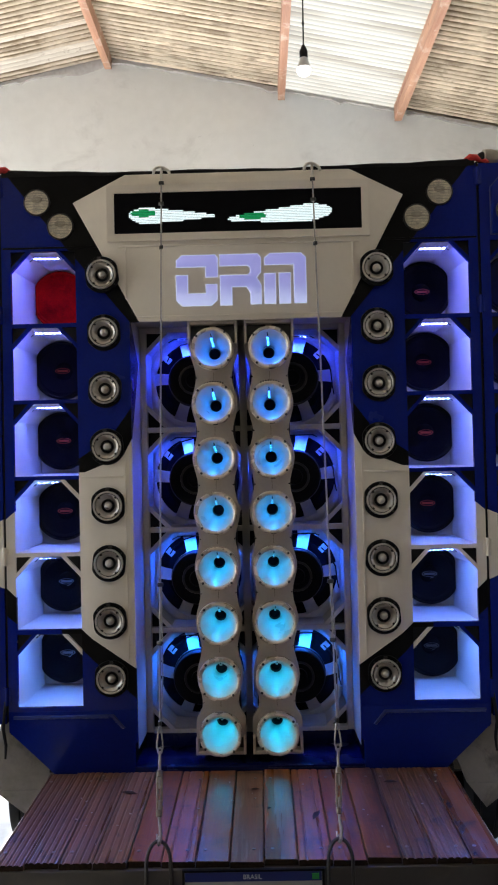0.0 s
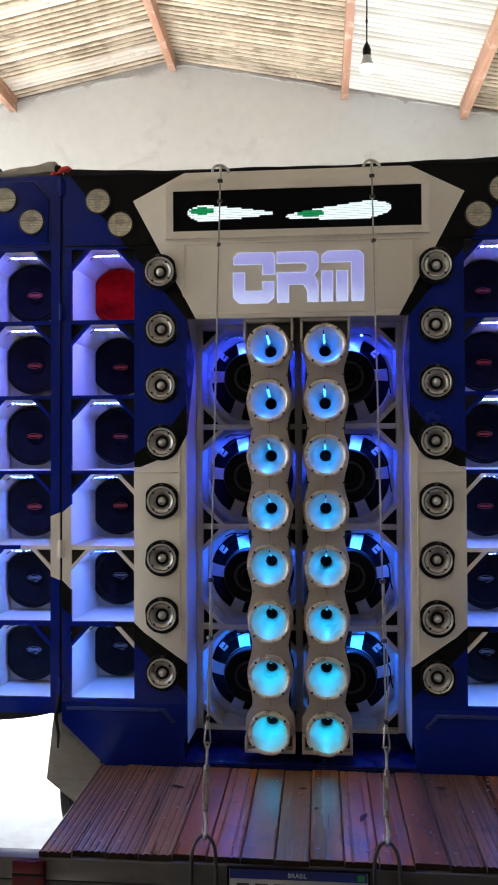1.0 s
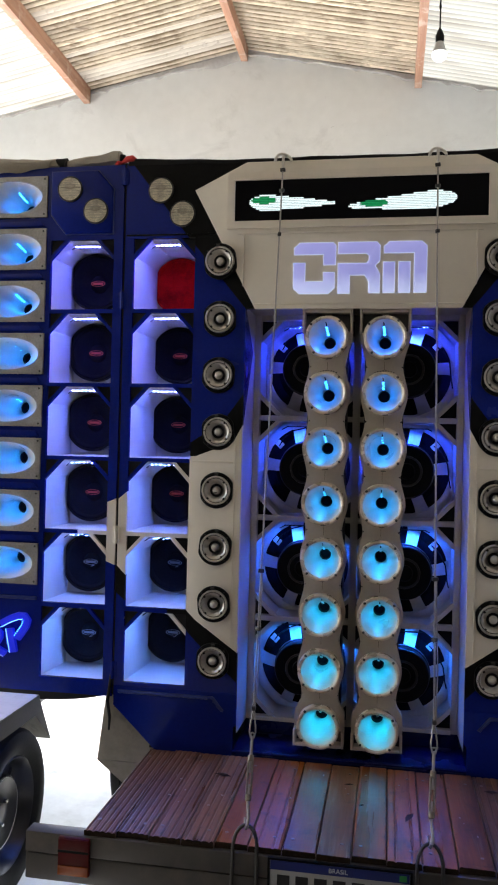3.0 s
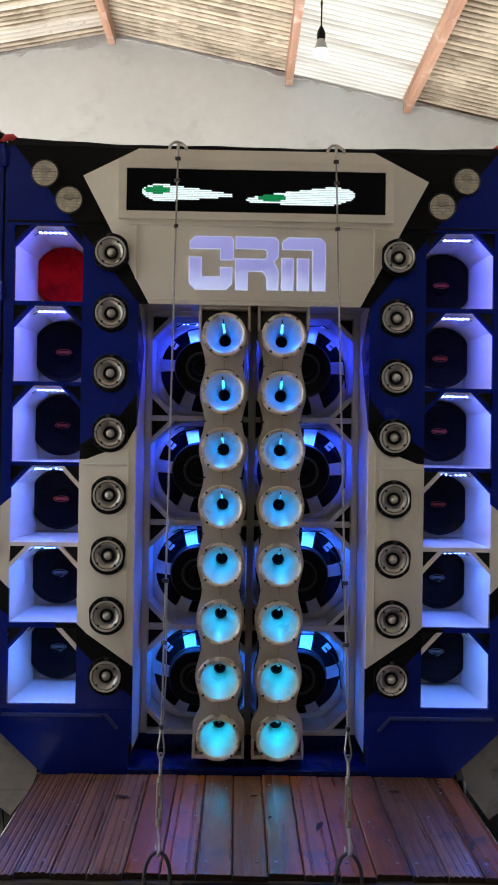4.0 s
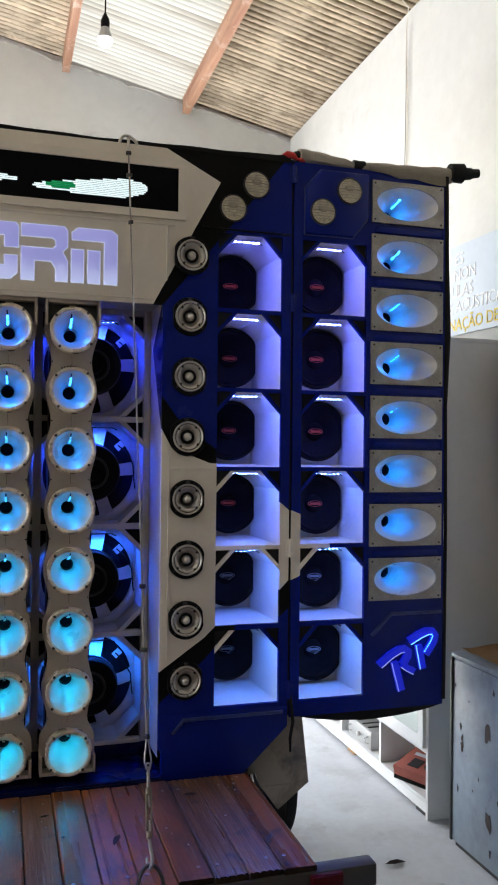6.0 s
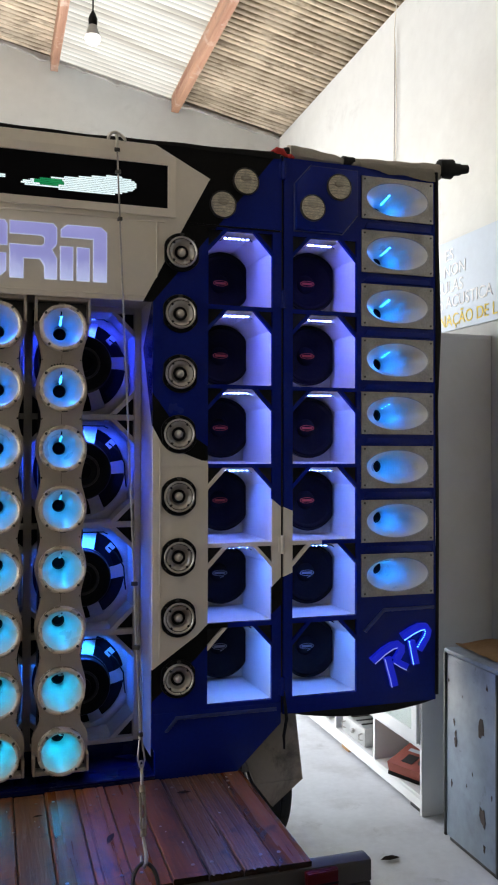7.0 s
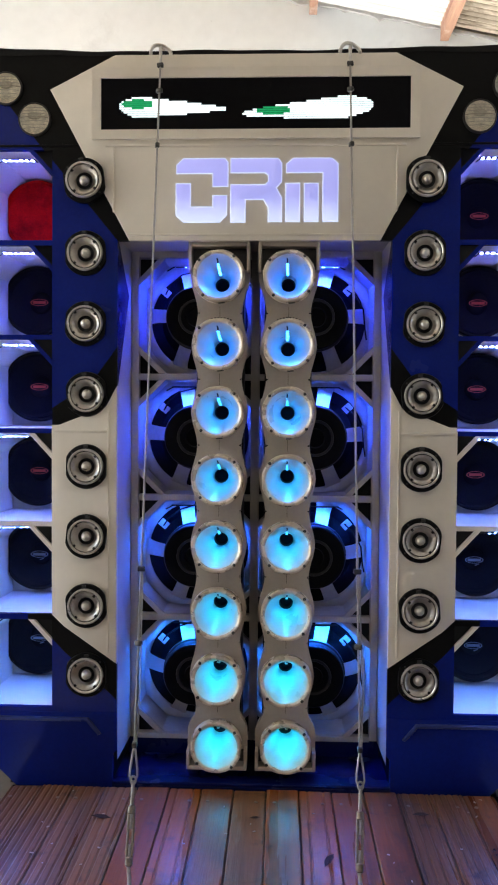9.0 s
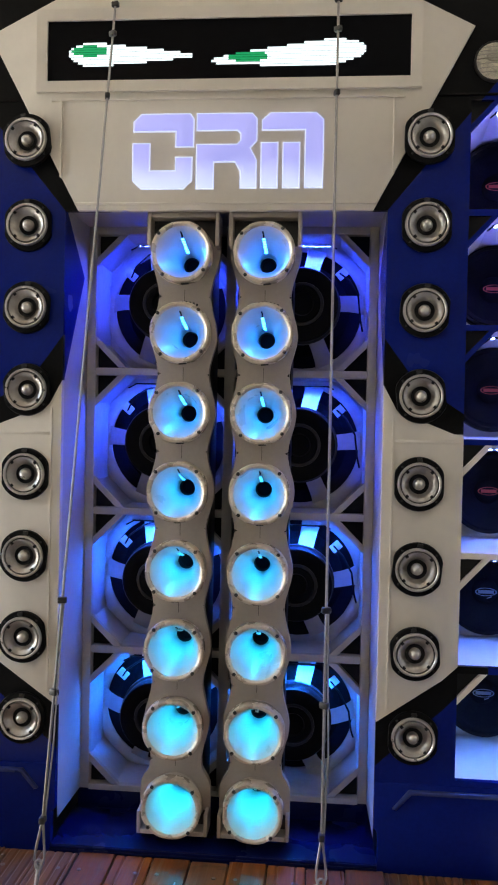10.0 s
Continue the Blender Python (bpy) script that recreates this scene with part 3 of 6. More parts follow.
for x in PURLINS:
    t = thing("rafter", (x, 0, roof_z(x)), "rough orange-brown wooden roof beam under the sheets", "roof beam", "roof beams")
    bm = bmesh.new()
    lean = 0.0 if x == RIDGE_X else math.copysign(1, RIDGE_X - x) * SLOPE
    n = 16
    prev = None
    for i in range(n + 1):
        y = FRONT + (BACK - 0.02 - FRONT) * i / n
        j = 0.006 * noise.noise((x * 3, y * 1.3, 0))
        ring = [bm.verts.new(p) for p in ((-0.026 + j, y, -0.112 + j), (0.027 + j, y, -0.114 + j), (0.027 + j, y, 0.004 + lean * 0.03), (-0.026 + j, y, 0.004 - lean * 0.03))]
        if prev:
            for k in range(4):
                bm.faces.new((prev[k], prev[(k + 1) % 4], ring[(k + 1) % 4], ring[k]))
        else:
            bm.faces.new(ring[::-1])
        prev = ring
    bm.faces.new(prev)
    part("beam", bm, RAFTER, t)

# ---- speaker tower on the trailer ----
TOP = 2.695
ROWS_Z = [2.127, 1.836, 1.5465, 1.257, 0.967, 0.6745]   # lower edges of the woofer openings
OPEN_H, XI, XO = 0.275, 0.623, 0.870
TW_Z = [2.302, 2.086, 1.870, 1.653, 1.430, 1.213, 0.997, 0.780]
CELL_Z = [2.124, 1.719, 1.316, 0.913, 0.508]
GRID_Y = 0.205                                         # front of the lattice in the middle opening

tower = thing("speaker_tower", (0, 0.4, 0.42), "blue, black and cream loudspeaker tower standing on a trailer deck", "speaker tower")
IN_TOWER = Matrix.Translation((0, -0.4, -0.42))


def tower_part(name, bm, mat, label=""):
    return part(name, bm, mat, tower, label, at=IN_TOWER)


bm = bmesh.new()
add_box(bm, -0.905, -0.885, 0.016, 0.8, 0.57, TOP)
add_box(bm, 0.885, 0.905, 0.016, 0.8, 0.57, TOP)
add_box(bm, -0.885, 0.885, 0.016, 0.8, TOP - 0.02, TOP)
add_box(bm, -0.885, 0.885, 0.78, 0.8, 0.44, TOP - 0.02)
add_box(bm, -0.76, 0.76, 0.016, 0.78, 0.425, 0.44)
tower_part("carcass", bm, BLACK, "black box sides, roof and back")


def niche_mesh(d, hw):
    """A white box that narrows towards its back; local origin at the lower middle of its opening."""
    bw, b0, b1 = hw - 0.0235, 0.006, 0.262
    ch = 0.055
    bm = bmesh.new()
    f = [(-hw, 0.0), (hw, 0.0), (hw, OPEN_H - 0.066), (hw - 0.062, OPEN_H), (-hw + 0.062, OPEN_H), (-hw, OPEN_H - 0.066)]
    b = [(-bw, b0), (bw, b0), (bw, b1 - ch), (bw - ch, b1), (-bw + ch, b1), (-bw, b1 - ch)]
    va = [bm.verts.new((x, 0.016, z)) for x, z in f]
    vb = [bm.verts.new((x, d, z)) for x, z in b]
    vo = [bm.verts.new((x * 1.03, d + 0.02, z)) for x, z in b]
    for i in range(6):
        j = (i + 1) % 6
        bm.faces.new((va[i], va[j], vb[j], vb[i]))
        bm.faces.new((vb[i], vb[j], vo[j], vo[i]))
    bm.faces.new(vo)
    return bm


def add_led(bm, x0, x1, y0, y1, z0, z1):
    """One led: a pale plastic body whose lower face gives the light."""
    first_new = len(bm.faces)
    add_box(bm, x0, x1, y0, y1, z0, z1, mat=1)
    bm.faces.ensure_lookup_table()
    bm.faces[first_new].material_index = 0


def led_strip_mesh(n=6, pitch=0.0175, dot=0.0036):
    """A thin strip whose lower face carries a row of leds."""
    bm = bmesh.new()
    xs = []
    for i in range(n):
        x = (i - (n - 1) / 2) * pitch
        xs += [x - dot, x + dot]
    xs = [xs[0] - 0.003] + xs + [xs[-1] + 0.003]
    rings = [[bm.verts.new((x, y, z)) for y, z in ((-0.0045, -0.002), (0.0045, -0.002), (0.0045, 0.0), (-0.0045, 0.0))] for x in xs]
    for i, (p, q) in enumerate(zip(rings, rings[1:])):
        for k in range(4):
            f = bm.faces.new((p[k], q[k], q[(k + 1) % 4], p[(k + 1) % 4]))
            f.material_index = 0 if k == 0 and i % 2 == 1 else 1
    for ring in (rings[0], rings[-1]):
        bm.faces.new(ring).material_index = 1
    return bm


NICHE_MESHES = {}
for depth, half in ((0.29, 0.1235), (0.195, 0.131)):
    _m = niche_mesh(depth, half)
    finish(_m)
    NICHE_MESHES[depth] = bpy.data.meshes.new("niche")
    _m.to_mesh(NICHE_MESHES[depth])
    NICHE_MESHES[depth].materials.append(NICHE)
_m = led_strip_mesh()
finish(_m)
LED_MESH = bpy.data.meshes.new("led_strip")
_m.to_mesh(LED_MESH)
LED_MESH.materials.append(LED_BLUE)
LED_MESH.materials.append(BLACK)
_m = led_strip_mesh(9)
finish(_m)
CELL_LED = bpy.data.meshes.new("led_strip")
_m.to_mesh(CELL_LED)
CELL_LED.materials.append(LED_CELL)
CELL_LED.materials.append(BLACK)
_m = tube([(-0.066, 0, -0.014), (-0.05, 0, -0.001), (0.05, 0, -0.001), (0.062, 0, -0.009)], 0.0022, 5)
add_box(_m, -0.053, 0.053, -0.005, 0.005, -0.0001, 0.0012)
finish(_m)
WIRE_MESH = bpy.data.meshes.new("led_wire")
_m.to_mesh(WIRE_MESH)
WIRE_MESH.materials.append(BLACK)


LED_TILT = Matrix.Rotation(radians(-12), 4, "X")
CELL_TILT = Matrix.Rotation(radians(6), 4, "X")


def niche(parent, cx, z, shift=(0, 0, 0), depth=0.29):
    n = placed("niche", NICHE_MESHES[depth], parent, "white painted speaker niche", at=(cx - shift[0], -shift[1], z - shift[2]))
    placed("led_strip", LED_MESH, n, "lit blue led strip", at=Matrix.Translation((0, 0.06, OPEN_H - 0.011)) @ LED_TILT)
    placed("led_wire", WIRE_MESH, n, at=Matrix.Translation((0, 0.06, OPEN_H - 0.011)) @ LED_TILT)
    return n


# corner gussets across the tops of the openings
def gusset(parent, cx, z, inner, outer, shift=(0, 0, 0), hw=0.1235):
    for s in (1, -1):
        pts = [(hw - 0.075, OPEN_H), (hw - 0.058, OPEN_H), (hw, OPEN_H - 0.062), (hw, OPEN_H - 0.081)]
        bm = prism([(cx - shift[0] + s * x, z - shift[2] + zz) for x, zz in (pts if s > 0 else pts[::-1])], -shift[1] - 0.001, 0.014 - shift[1])
        part("gusset", bm, outer if s * cx > 0 else inner, parent)
        # black plate painted as the shade of the open corner behind the gusset
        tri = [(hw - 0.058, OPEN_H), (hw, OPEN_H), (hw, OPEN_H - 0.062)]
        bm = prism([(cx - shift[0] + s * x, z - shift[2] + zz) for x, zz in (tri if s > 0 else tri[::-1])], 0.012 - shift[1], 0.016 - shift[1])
        part("corner_shade", bm, CAVITYSHADE, parent)


SHIFT = (0, 0.4, 0.42)
for s in (1, -1):
    # painted front, inner column under the tweeters
    tower_part("front_panel", prism(mirror([(0.42, 2.125), (0.623, 2.372), (0.623, TOP), (0.3, TOP), (0.3, 2.125)], s), 0.0, 0.016), BLACK, "black lacquered front")
    tower_part("front_panel", prism(mirror([(0.42, 1.80), (0.50, 1.69), (0.623, 1.61), (0.623, 2.372), (0.42, 2.125)], s), 0.0, 0.016), BLUE, "blue lacquered front")
    tower_part("front_panel", prism(mirror([(0.42, 1.68), (0.455, 1.615), (0.60, 1.558), (0.623, 1.558), (0.623, 1.61), (0.50, 1.69), (0.42, 1.80)], s), 0.0, 0.016), BLACK)
    tower_part("front_panel", prism(mirror([(0.42, 0.815), (0.585, 0.93), (0.6235, 0.967), (0.6235, 1.558), (0.60, 1.558), (0.455, 1.615), (0.42, 1.68)], s), -0.004, 0.016, 0.002), WHITE, "cream white raised panel")
    tower_part("panel_moulding", prism(mirror([(0.452, 1.535), (0.614, 1.535), (0.614, 1.543), (0.452, 1.543)], s), -0.007, -0.004, 0.001), WHITE)
    tower_part("panel_moulding", prism(mirror([(0.444, 0.85), (0.450, 0.85), (0.450, 1.60), (0.444, 1.607)], s), -0.007, -0.004, 0.001), WHITE)
    tower_part("front_panel", prism(mirror([(0.42, 0.70), (0.44, 0.72), (0.585, 0.85), (0.623, 0.89), (0.623, 0.967), (0.585, 0.93), (0.42, 0.815)], s), 0.0, 0.016), BLACK)
    tower_part("front_panel", prism(mirror([(0.42, 0.66), (0.623, 0.66), (0.623, 0.89), (0.585, 0.85), (0.44, 0.72), (0.42, 0.70)], s), 0.0, 0.016), BLUE)
    # above the openings
    tower_part("front_panel", prism(mirror([(0.623, 2.402), (0.649, 2.402), (0.875, 2.688), (0.875, TOP), (0.623, TOP)], s), 0.0, 0.016), BLACK)
    tower_part("front_panel", prism(mirror([(0.649, 2.402), (0.905, 2.402), (0.905, TOP), (0.875, TOP), (0.875, 2.688)], s), 0.0, 0.016), BLUE)
    tower_part("seam_moulding", prism(mirror([(0.46, 2.412), (0.90, 2.412), (0.90, 2.418), (0.46, 2.418)], s), -0.004, 0.0, 0.001), BLACK)
    # outer stile
    tower_part("stile", prism(mirror([(0.870, 1.415), (0.905, 1.385), (0.905, 2.402), (0.870, 2.402)], s), 0.0, 0.016), BLUE)
    tower_part("stile", prism(mirror([(0.870, 1.09), (0.905, 1.125), (0.905, 1.385), (0.870, 1.415)], s), 0.0, 0.016), WHITE)
    tower_part("stile", prism(mirror([(0.870, 0.99), (0.905, 1.02), (0.905, 1.125), (0.870, 1.09)], s), 0.0, 0.016), BLACK)
    tower_part("stile", prism(mirror([(0.870, 0.66), (0.905, 0.66), (0.905, 1.02), (0.870, 0.99)], s), 0.0, 0.016), BLUE)
    tower_part("rail", prism(mirror([(0.623, 0.66), (0.87, 0.66), (0.87, ROWS_Z[5]), (0.623, ROWS_Z[5])], s), 0.0, 0.016), BLUE)
    # rails between openings
    for k in range(5):
        z0, z1 = ROWS_Z[k + 1] + OPEN_H, ROWS_Z[k]
        mat = WHITE if k in (3, 4) else BLUE
        if k == 4:
            tower_part("rail", prism(mirror([(0.623, z0), (0.70, z0), (0.70, z1), (0.623, z1)], s), 0.0, 0.016), BLACK)
            tower_part("rail", prism(mirror([(0.70, z0), (0.87, z0), (0.87, z1), (0.70, z1)], s), 0.0, 0.016), BLUE)
        else:
            tower_part("rail", prism(mirror([(0.623, z0), (0.87, z0), (0.87, z1), (0.623, z1)], s), 0.0, 0.016), mat)
    for k, z in enumerate(ROWS_Z):
        niche(tower, s * 0.7465, z, SHIFT)
        gusset(tower, s * 0.7465, z, WHITE if k > 2 else BLUE, WHITE if k == 4 else BLUE, SHIFT)
    # base with a cut corner and a routed moulding
    tower_part("base_panel", prism(mirror([(0.43, 0.425), (0.735, 0.425), (0.905, 0.585), (0.905, 0.66), (0.42, 0.66), (0.42, 0.54), (0.43, 0.53)], s), -0.004, 0.016, 0.003), BLUE, "blue lacquered base with a routed line")
    tower_part("base_moulding", prism(mirror([(0.466, 0.596), (0.476, 0.592), (0.514, 0.634), (0.885, 0.634), (0.885, 0.646), (0.508, 0.646)], s), -0.014, -0.004, 0.0045), GLINTBLUE)
    # return walls of the middle opening
    bm = bmesh.new()
    deep = GRID_Y + 0.03
    wx = lambda y: s * (0.42 - 0.006 * (y - 0.016) / (deep - 0.016))
    for quad in (((0.016, 0.506), (0.016, 1.684), (deep, 1.684), (deep, 0.506)), ((0.016, 1.684), (0.172, 1.98), (deep, 1.98), (deep, 1.684)), ((0.172, 1.98), (0.016, 2.134), (deep, 2.134), (deep, 1.98))):
        bm.faces.new([bm.verts.new((wx(y), y, z)) for y, z in quad])
    tower_part("return_wall", bm, LATTICE, "cream painted side of the middle opening")
    bm = bmesh.new()
    bm.faces.new([bm.verts.new((wx(y), y, z)) for y, z in ((0.016, 1.684), (0.172, 1.98), (0.016, 2.134))])
    tower_part("return_wall", bm, BLUE, "blue lacquered wedge on the side of the opening")

# sill and head of the middle opening
bm = bmesh.new()
add_box(bm, -0.42, 0.42, GRID_Y, GRID_Y + 0.04, 0.45, 0.504, 0.004)
tower_part("sill_panel", bm, NAVY)
tower_part("sill_ledge", box(-0.43, 0.43, -0.012, GRID_Y + 0.02, 0.425, 0.452, 0.004), NAVY)
for z in (0.428, 0.438, 0.447):
    tower_part("ledge_trim", box(-0.43, 0.43, -0.0165, -0.0118, z - 0.0028, z + 0.0028, 0.0012), NAVY)
tower_part("opening_head", box(-0.42, 0.42, 0.016, GRID_Y + 0.03, 2.134, 2.147), LATTICE)

# lattice in front of the subwoofer cells


def octagon(cx, cz, hx, hz, c):
    return [(cx - hx + c, cz - hz), (cx + hx - c, cz - hz), (cx + hx, cz - hz + c), (cx + hx, cz + hz - c), (cx + hx - c, cz + hz), (cx - hx + c, cz + hz), (cx - hx, cz + hz - c), (cx - hx, cz - hz + c)]


for x0, x1 in ((-0.414, -0.389), (-0.0145, 0.0145), (0.389, 0.414)):
    tower_part("lattice_post", box(x0, x1, GRID_Y, GRID_Y + 0.035, 0.506, 2.134, 0.002), LATTICE)
for z in CELL_Z:
    tower_part("lattice_rail", box(-0.389, 0.389, GRID_Y + 0.001, GRID_Y + 0.034, z - 0.0105, z + 0.0105, 0.002), LATTICE)


def corner_brace(cx, cz, sx, sz):
    hx, hz, c, w = 0.187, 0.1905, 0.089, 0.023
    pts = [(cx + sx * (hx - c), cz + sz * hz), (cx + sx * (hx - c + w), cz + sz * hz), (cx + sx * hx, cz + sz * (hz - c + w)), (cx + sx * hx, cz + sz * (hz - c))]
    if sx * sz < 0:
        pts = pts[::-1]
    tower_part("corner_brace", prism(pts, GRID_Y + 0.002, GRID_Y + 0.018), LATTICE)
    # the dark corner behind the brace, again a black plate for its shade
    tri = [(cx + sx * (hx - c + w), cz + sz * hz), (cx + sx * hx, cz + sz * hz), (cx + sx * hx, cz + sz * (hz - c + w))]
    tower_part("corner_shade", prism(tri if sx * sz > 0 else tri[::-1], GRID_Y + 0.032, GRID_Y + 0.036), CAVITYSHADE)


def cell_mesh():
    """Octagonal tunnel to a baffle with a round hole; local origin in its middle."""
    bm = bmesh.new()
    n = 32
    mouth = octagon(0, 0, 0.187, 0.1905, 0.078)
    ring = []
    # resample the octagon to n points
    per = []
    for i in range(8):
        a, b = Vector(mouth[i]), Vector(mouth[(i + 1) % 8])
        for k in range(4):
            per.append(a.lerp(b, k / 4))
    start = math.atan2(per[0].y, per[0].x)
    front = [bm.verts.new((p.x, GRID_Y + 0.018, p.y)) for p in per]
    rear = [bm.verts.new((p.x, GRID_Y + 0.165, p.y)) for p in per]
    hole = []
    for p in per:
        d = p.normalized() * 0.174
        hole.append(bm.verts.new((d.x, GRID_Y + 0.165, d.y)))
    back = [bm.verts.new((v.co.x, GRID_Y + 0.205, v.co.z)) for v in hole]
    for i in range(n):
        j = (i + 1) % n
        bm.faces.new((front[i], front[j], rear[j], rear[i]))
        bm.faces.new((rear[i], rear[j], hole[j], hole[i]))
        bm.faces.new((hole[i], hole[j], back[j], back[i]))
    return bm


_m = cell_mesh()
finish(_m, 30)
CELL_MESH = bpy.data.meshes.new("subwoofer_cell")
_m.to_mesh(CELL_MESH)
CELL_MESH.materials.append(CELLPAINT)
CELLS = []
for k in range(4):
    cz = (CELL_Z[k] + CELL_Z[k + 1]) / 2
    for s in (-1, 1):
        cx = s * 0.2015
        CELLS.append((cx, cz))
        for sx in (1, -1):
            for sz in (1, -1):
                corner_brace(cx, cz, sx, sz)
        c = placed("subwoofer_cell", CELL_MESH, tower, "white octagonal subwoofer cell", at=(cx, -0.4, cz - 0.42))
        placed("led_strip", CELL_LED, c, "lit blue led strip", at=Matrix.Translation((s * 0.003, GRID_Y + 0.052, 0.171)) @ CELL_TILT)
        placed("led_wire", WIRE_MESH, c, at=Matrix.Translation((s * 0.003, GRID_Y + 0.052, 0.171)) @ CELL_TILT @ Matrix.Diagonal((1.5, 1, 1, 1)))

# sign board
SIGN_Y = -0.016
bm = prism([(-0.382, 2.122), (0.382, 2.122), (0.625, 2.58), (0.425, 2.682), (-0.425, 2.682), (-0.625, 2.58)], SIGN_Y, 0.0, 0.002)
sign = thing("sign_board", (0, 0, 2.122), "cream white hexagonal sign board with display and lit emblem", "sign")
IN_SIGN = Matrix.Translation((0, 0, -2.122))
part("board", bm, WHITE, sign, at=IN_SIGN)
SX, SZ0, SZ1 = 0.467, 2.454, 2.609
bm = bmesh.new()
for pts in ([(-SX - 0.028, SZ1), (SX + 0.028, SZ1), (SX + 0.028, SZ1 + 0.03), (-SX - 0.028, SZ1 + 0.03)], [(-SX - 0.028, SZ0 - 0.028), (SX + 0.028, SZ0 - 0.028), (SX + 0.028, SZ0), (-SX - 0.028, SZ0)],
            [(-SX - 0.028, SZ0), (-SX, SZ0), (-SX, SZ1), (-SX - 0.028, SZ1)], [(SX, SZ0), (SX + 0.028, SZ0), (SX + 0.028, SZ1), (SX, SZ1)]):
    add_prism(bm, pts, SIGN_Y - 0.011, SIGN_Y)
part("display_frame", bm, WHITE, sign, at=IN_SIGN)
for pts in ([(-0.455, 2.405), (0.455, 2.405), (0.455, 2.412), (-0.455, 2.412)], [(-0.39, 2.137), (0.39, 2.137), (0.39, 2.142), (-0.39, 2.142)],
            [(-0.432, 2.21), (-0.427, 2.205), (-0.427, 2.405), (-0.432, 2.405)], [(0.427, 2.205), (0.432, 2.21), (0.432, 2.405), (0.427, 2.405)]):
    part("moulding", prism(pts, SIGN_Y - 0.005, SIGN_Y, 0.0015), WHITE, sign, at=IN_SIGN)
screen = part("display", box(-SX, SX, SIGN_Y - 0.004, SIGN_Y - 0.0005, SZ0, SZ1), SCREEN, sign, "black dot display with two white and green swooshes", at=IN_SIGN)


def dots(test, mat, name):
    """Lit points of the display as one mesh of small square lenses."""
    verts, faces = [], []
    nx, nz = 150, 25
    px, pz = 2 * SX / nx, (SZ1 - SZ0) / nz
    for i in range(nx):
        for j in range(nz):
            u, v = (i + 0.5) / nx, (j + 0.5) / nz
            if test(u, v):
                x, z = -SX + u * 2 * SX, SZ0 + v * (SZ1 - SZ0)
                h, k = px * 0.5, pz * 0.43
                b = len(verts)
                verts += [(x - h, SIGN_Y - 0.0055, z - k), (x + h, SIGN_Y - 0.0055, z - k), (x + h, SIGN_Y - 0.0055, z + k), (x - h, SIGN_Y - 0.0055, z + k)]
                faces.append((b, b + 1, b + 2, b + 3))
    me = bpy.data.meshes.new(name)
    me.from_pydata(verts, [], faces)
    me.materials.append(mat)
    tagged(placed(name, me, screen), kind="stuff")


def swoosh_left(u, v):
    t = (u - 0.06) / 0.36
    if not 0 <= t <= 1:
        return False
    half = 0.24 * math.sqrt(min(1, t * 6)) * (1 - t) ** 0.75
    return abs(v - (0.45 - 0.05 * t)) < half


def swoosh_right(u, v):
    t = (u - 0.46) / 0.42
    if not 0 <= t <= 1:
        return False
    half = 0.22 * math.sqrt(min(1, (1 - t) * 5)) * t ** 0.6 + 0.02
    return abs(v - (0.30 + 0.16 * t)) < half


def iris(u, v):
    return ((u - 0.12) / 0.05) ** 2 + ((v - 0.5) / 0.09) ** 2 < 1 or ((u - 0.56) / 0.055) ** 2 + ((v - 0.37) / 0.09) ** 2 < 1


dots(lambda u, v: (swoosh_left(u, v) or swoosh_right(u, v)) and not iris(u, v), DOT_WHITE, "lit_dots")
dots(lambda u, v: (swoosh_left(u, v) or swoosh_right(u, v)) and iris(u, v), DOT_GREEN, "green_dots")

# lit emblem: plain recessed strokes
EMB = [
    [(310, 301), (310, 287), (322, 276), (396, 276), (401, 283), (401, 324), (375, 324), (375, 301)],
    [(309, 375), (309, 320), (334, 320), (334, 361), (375, 361), (375, 341), (399, 341), (399, 375), (386, 387), (322, 387)],
    [(407, 276), (490, 276), (497, 284), (497, 316), (487, 327), (497, 345), (497, 386), (474, 386), (474, 361), (465, 347), (432, 347), (432, 387), (407, 387), (407, 322), (468, 322), (474, 316), (474, 305), (468, 300), (407, 300)],
    [(506, 300), (506, 286), (518, 276), (586, 276), (597, 286), (597, 386), (571, 386), (571, 300)],
    [(505, 320), (529, 320), (529, 386), (505, 386)],
    [(538, 320), (562, 320), (562, 386), (538, 386)],
]


def emblem_xy(p):
    return (-0.237 + (p[0] - 309) / 288 * 0.489, 2.367 - (p[1] - 276) / 111 * 0.190)


def outset(pts, d):
    """The polygon grown by d, mitred."""
    area = sum(a[0] * b[1] - b[0] * a[1] for a, b in zip(pts, pts[1:] + pts[:1]))
    sgn = 1 if area > 0 else -1
    res = []
    for i in range(len(pts)):
        p0, p1, p2 = Vector(pts[i - 1]), Vector(pts[i]), Vector(pts[(i + 1) % len(pts)])
        a, b = (p1 - p0).normalized(), (p2 - p1).normalized()
        na, nb = Vector((a.y, -a.x)) * sgn, Vector((b.y, -b.x)) * sgn
        m = (na + nb).normalized()
        res.append(tuple(p1 + m * d / max(0.5, m.dot(na))))
    return res


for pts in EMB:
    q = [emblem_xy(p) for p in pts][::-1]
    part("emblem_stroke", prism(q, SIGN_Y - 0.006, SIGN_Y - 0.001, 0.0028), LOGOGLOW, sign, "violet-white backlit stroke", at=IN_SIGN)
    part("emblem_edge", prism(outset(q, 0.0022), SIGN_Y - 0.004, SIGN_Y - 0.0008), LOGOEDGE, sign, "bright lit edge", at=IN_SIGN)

# ---- wings: hinged side cabinets ----
HORN_Z = [2.577 - 0.2088 * k for k in range(8)]
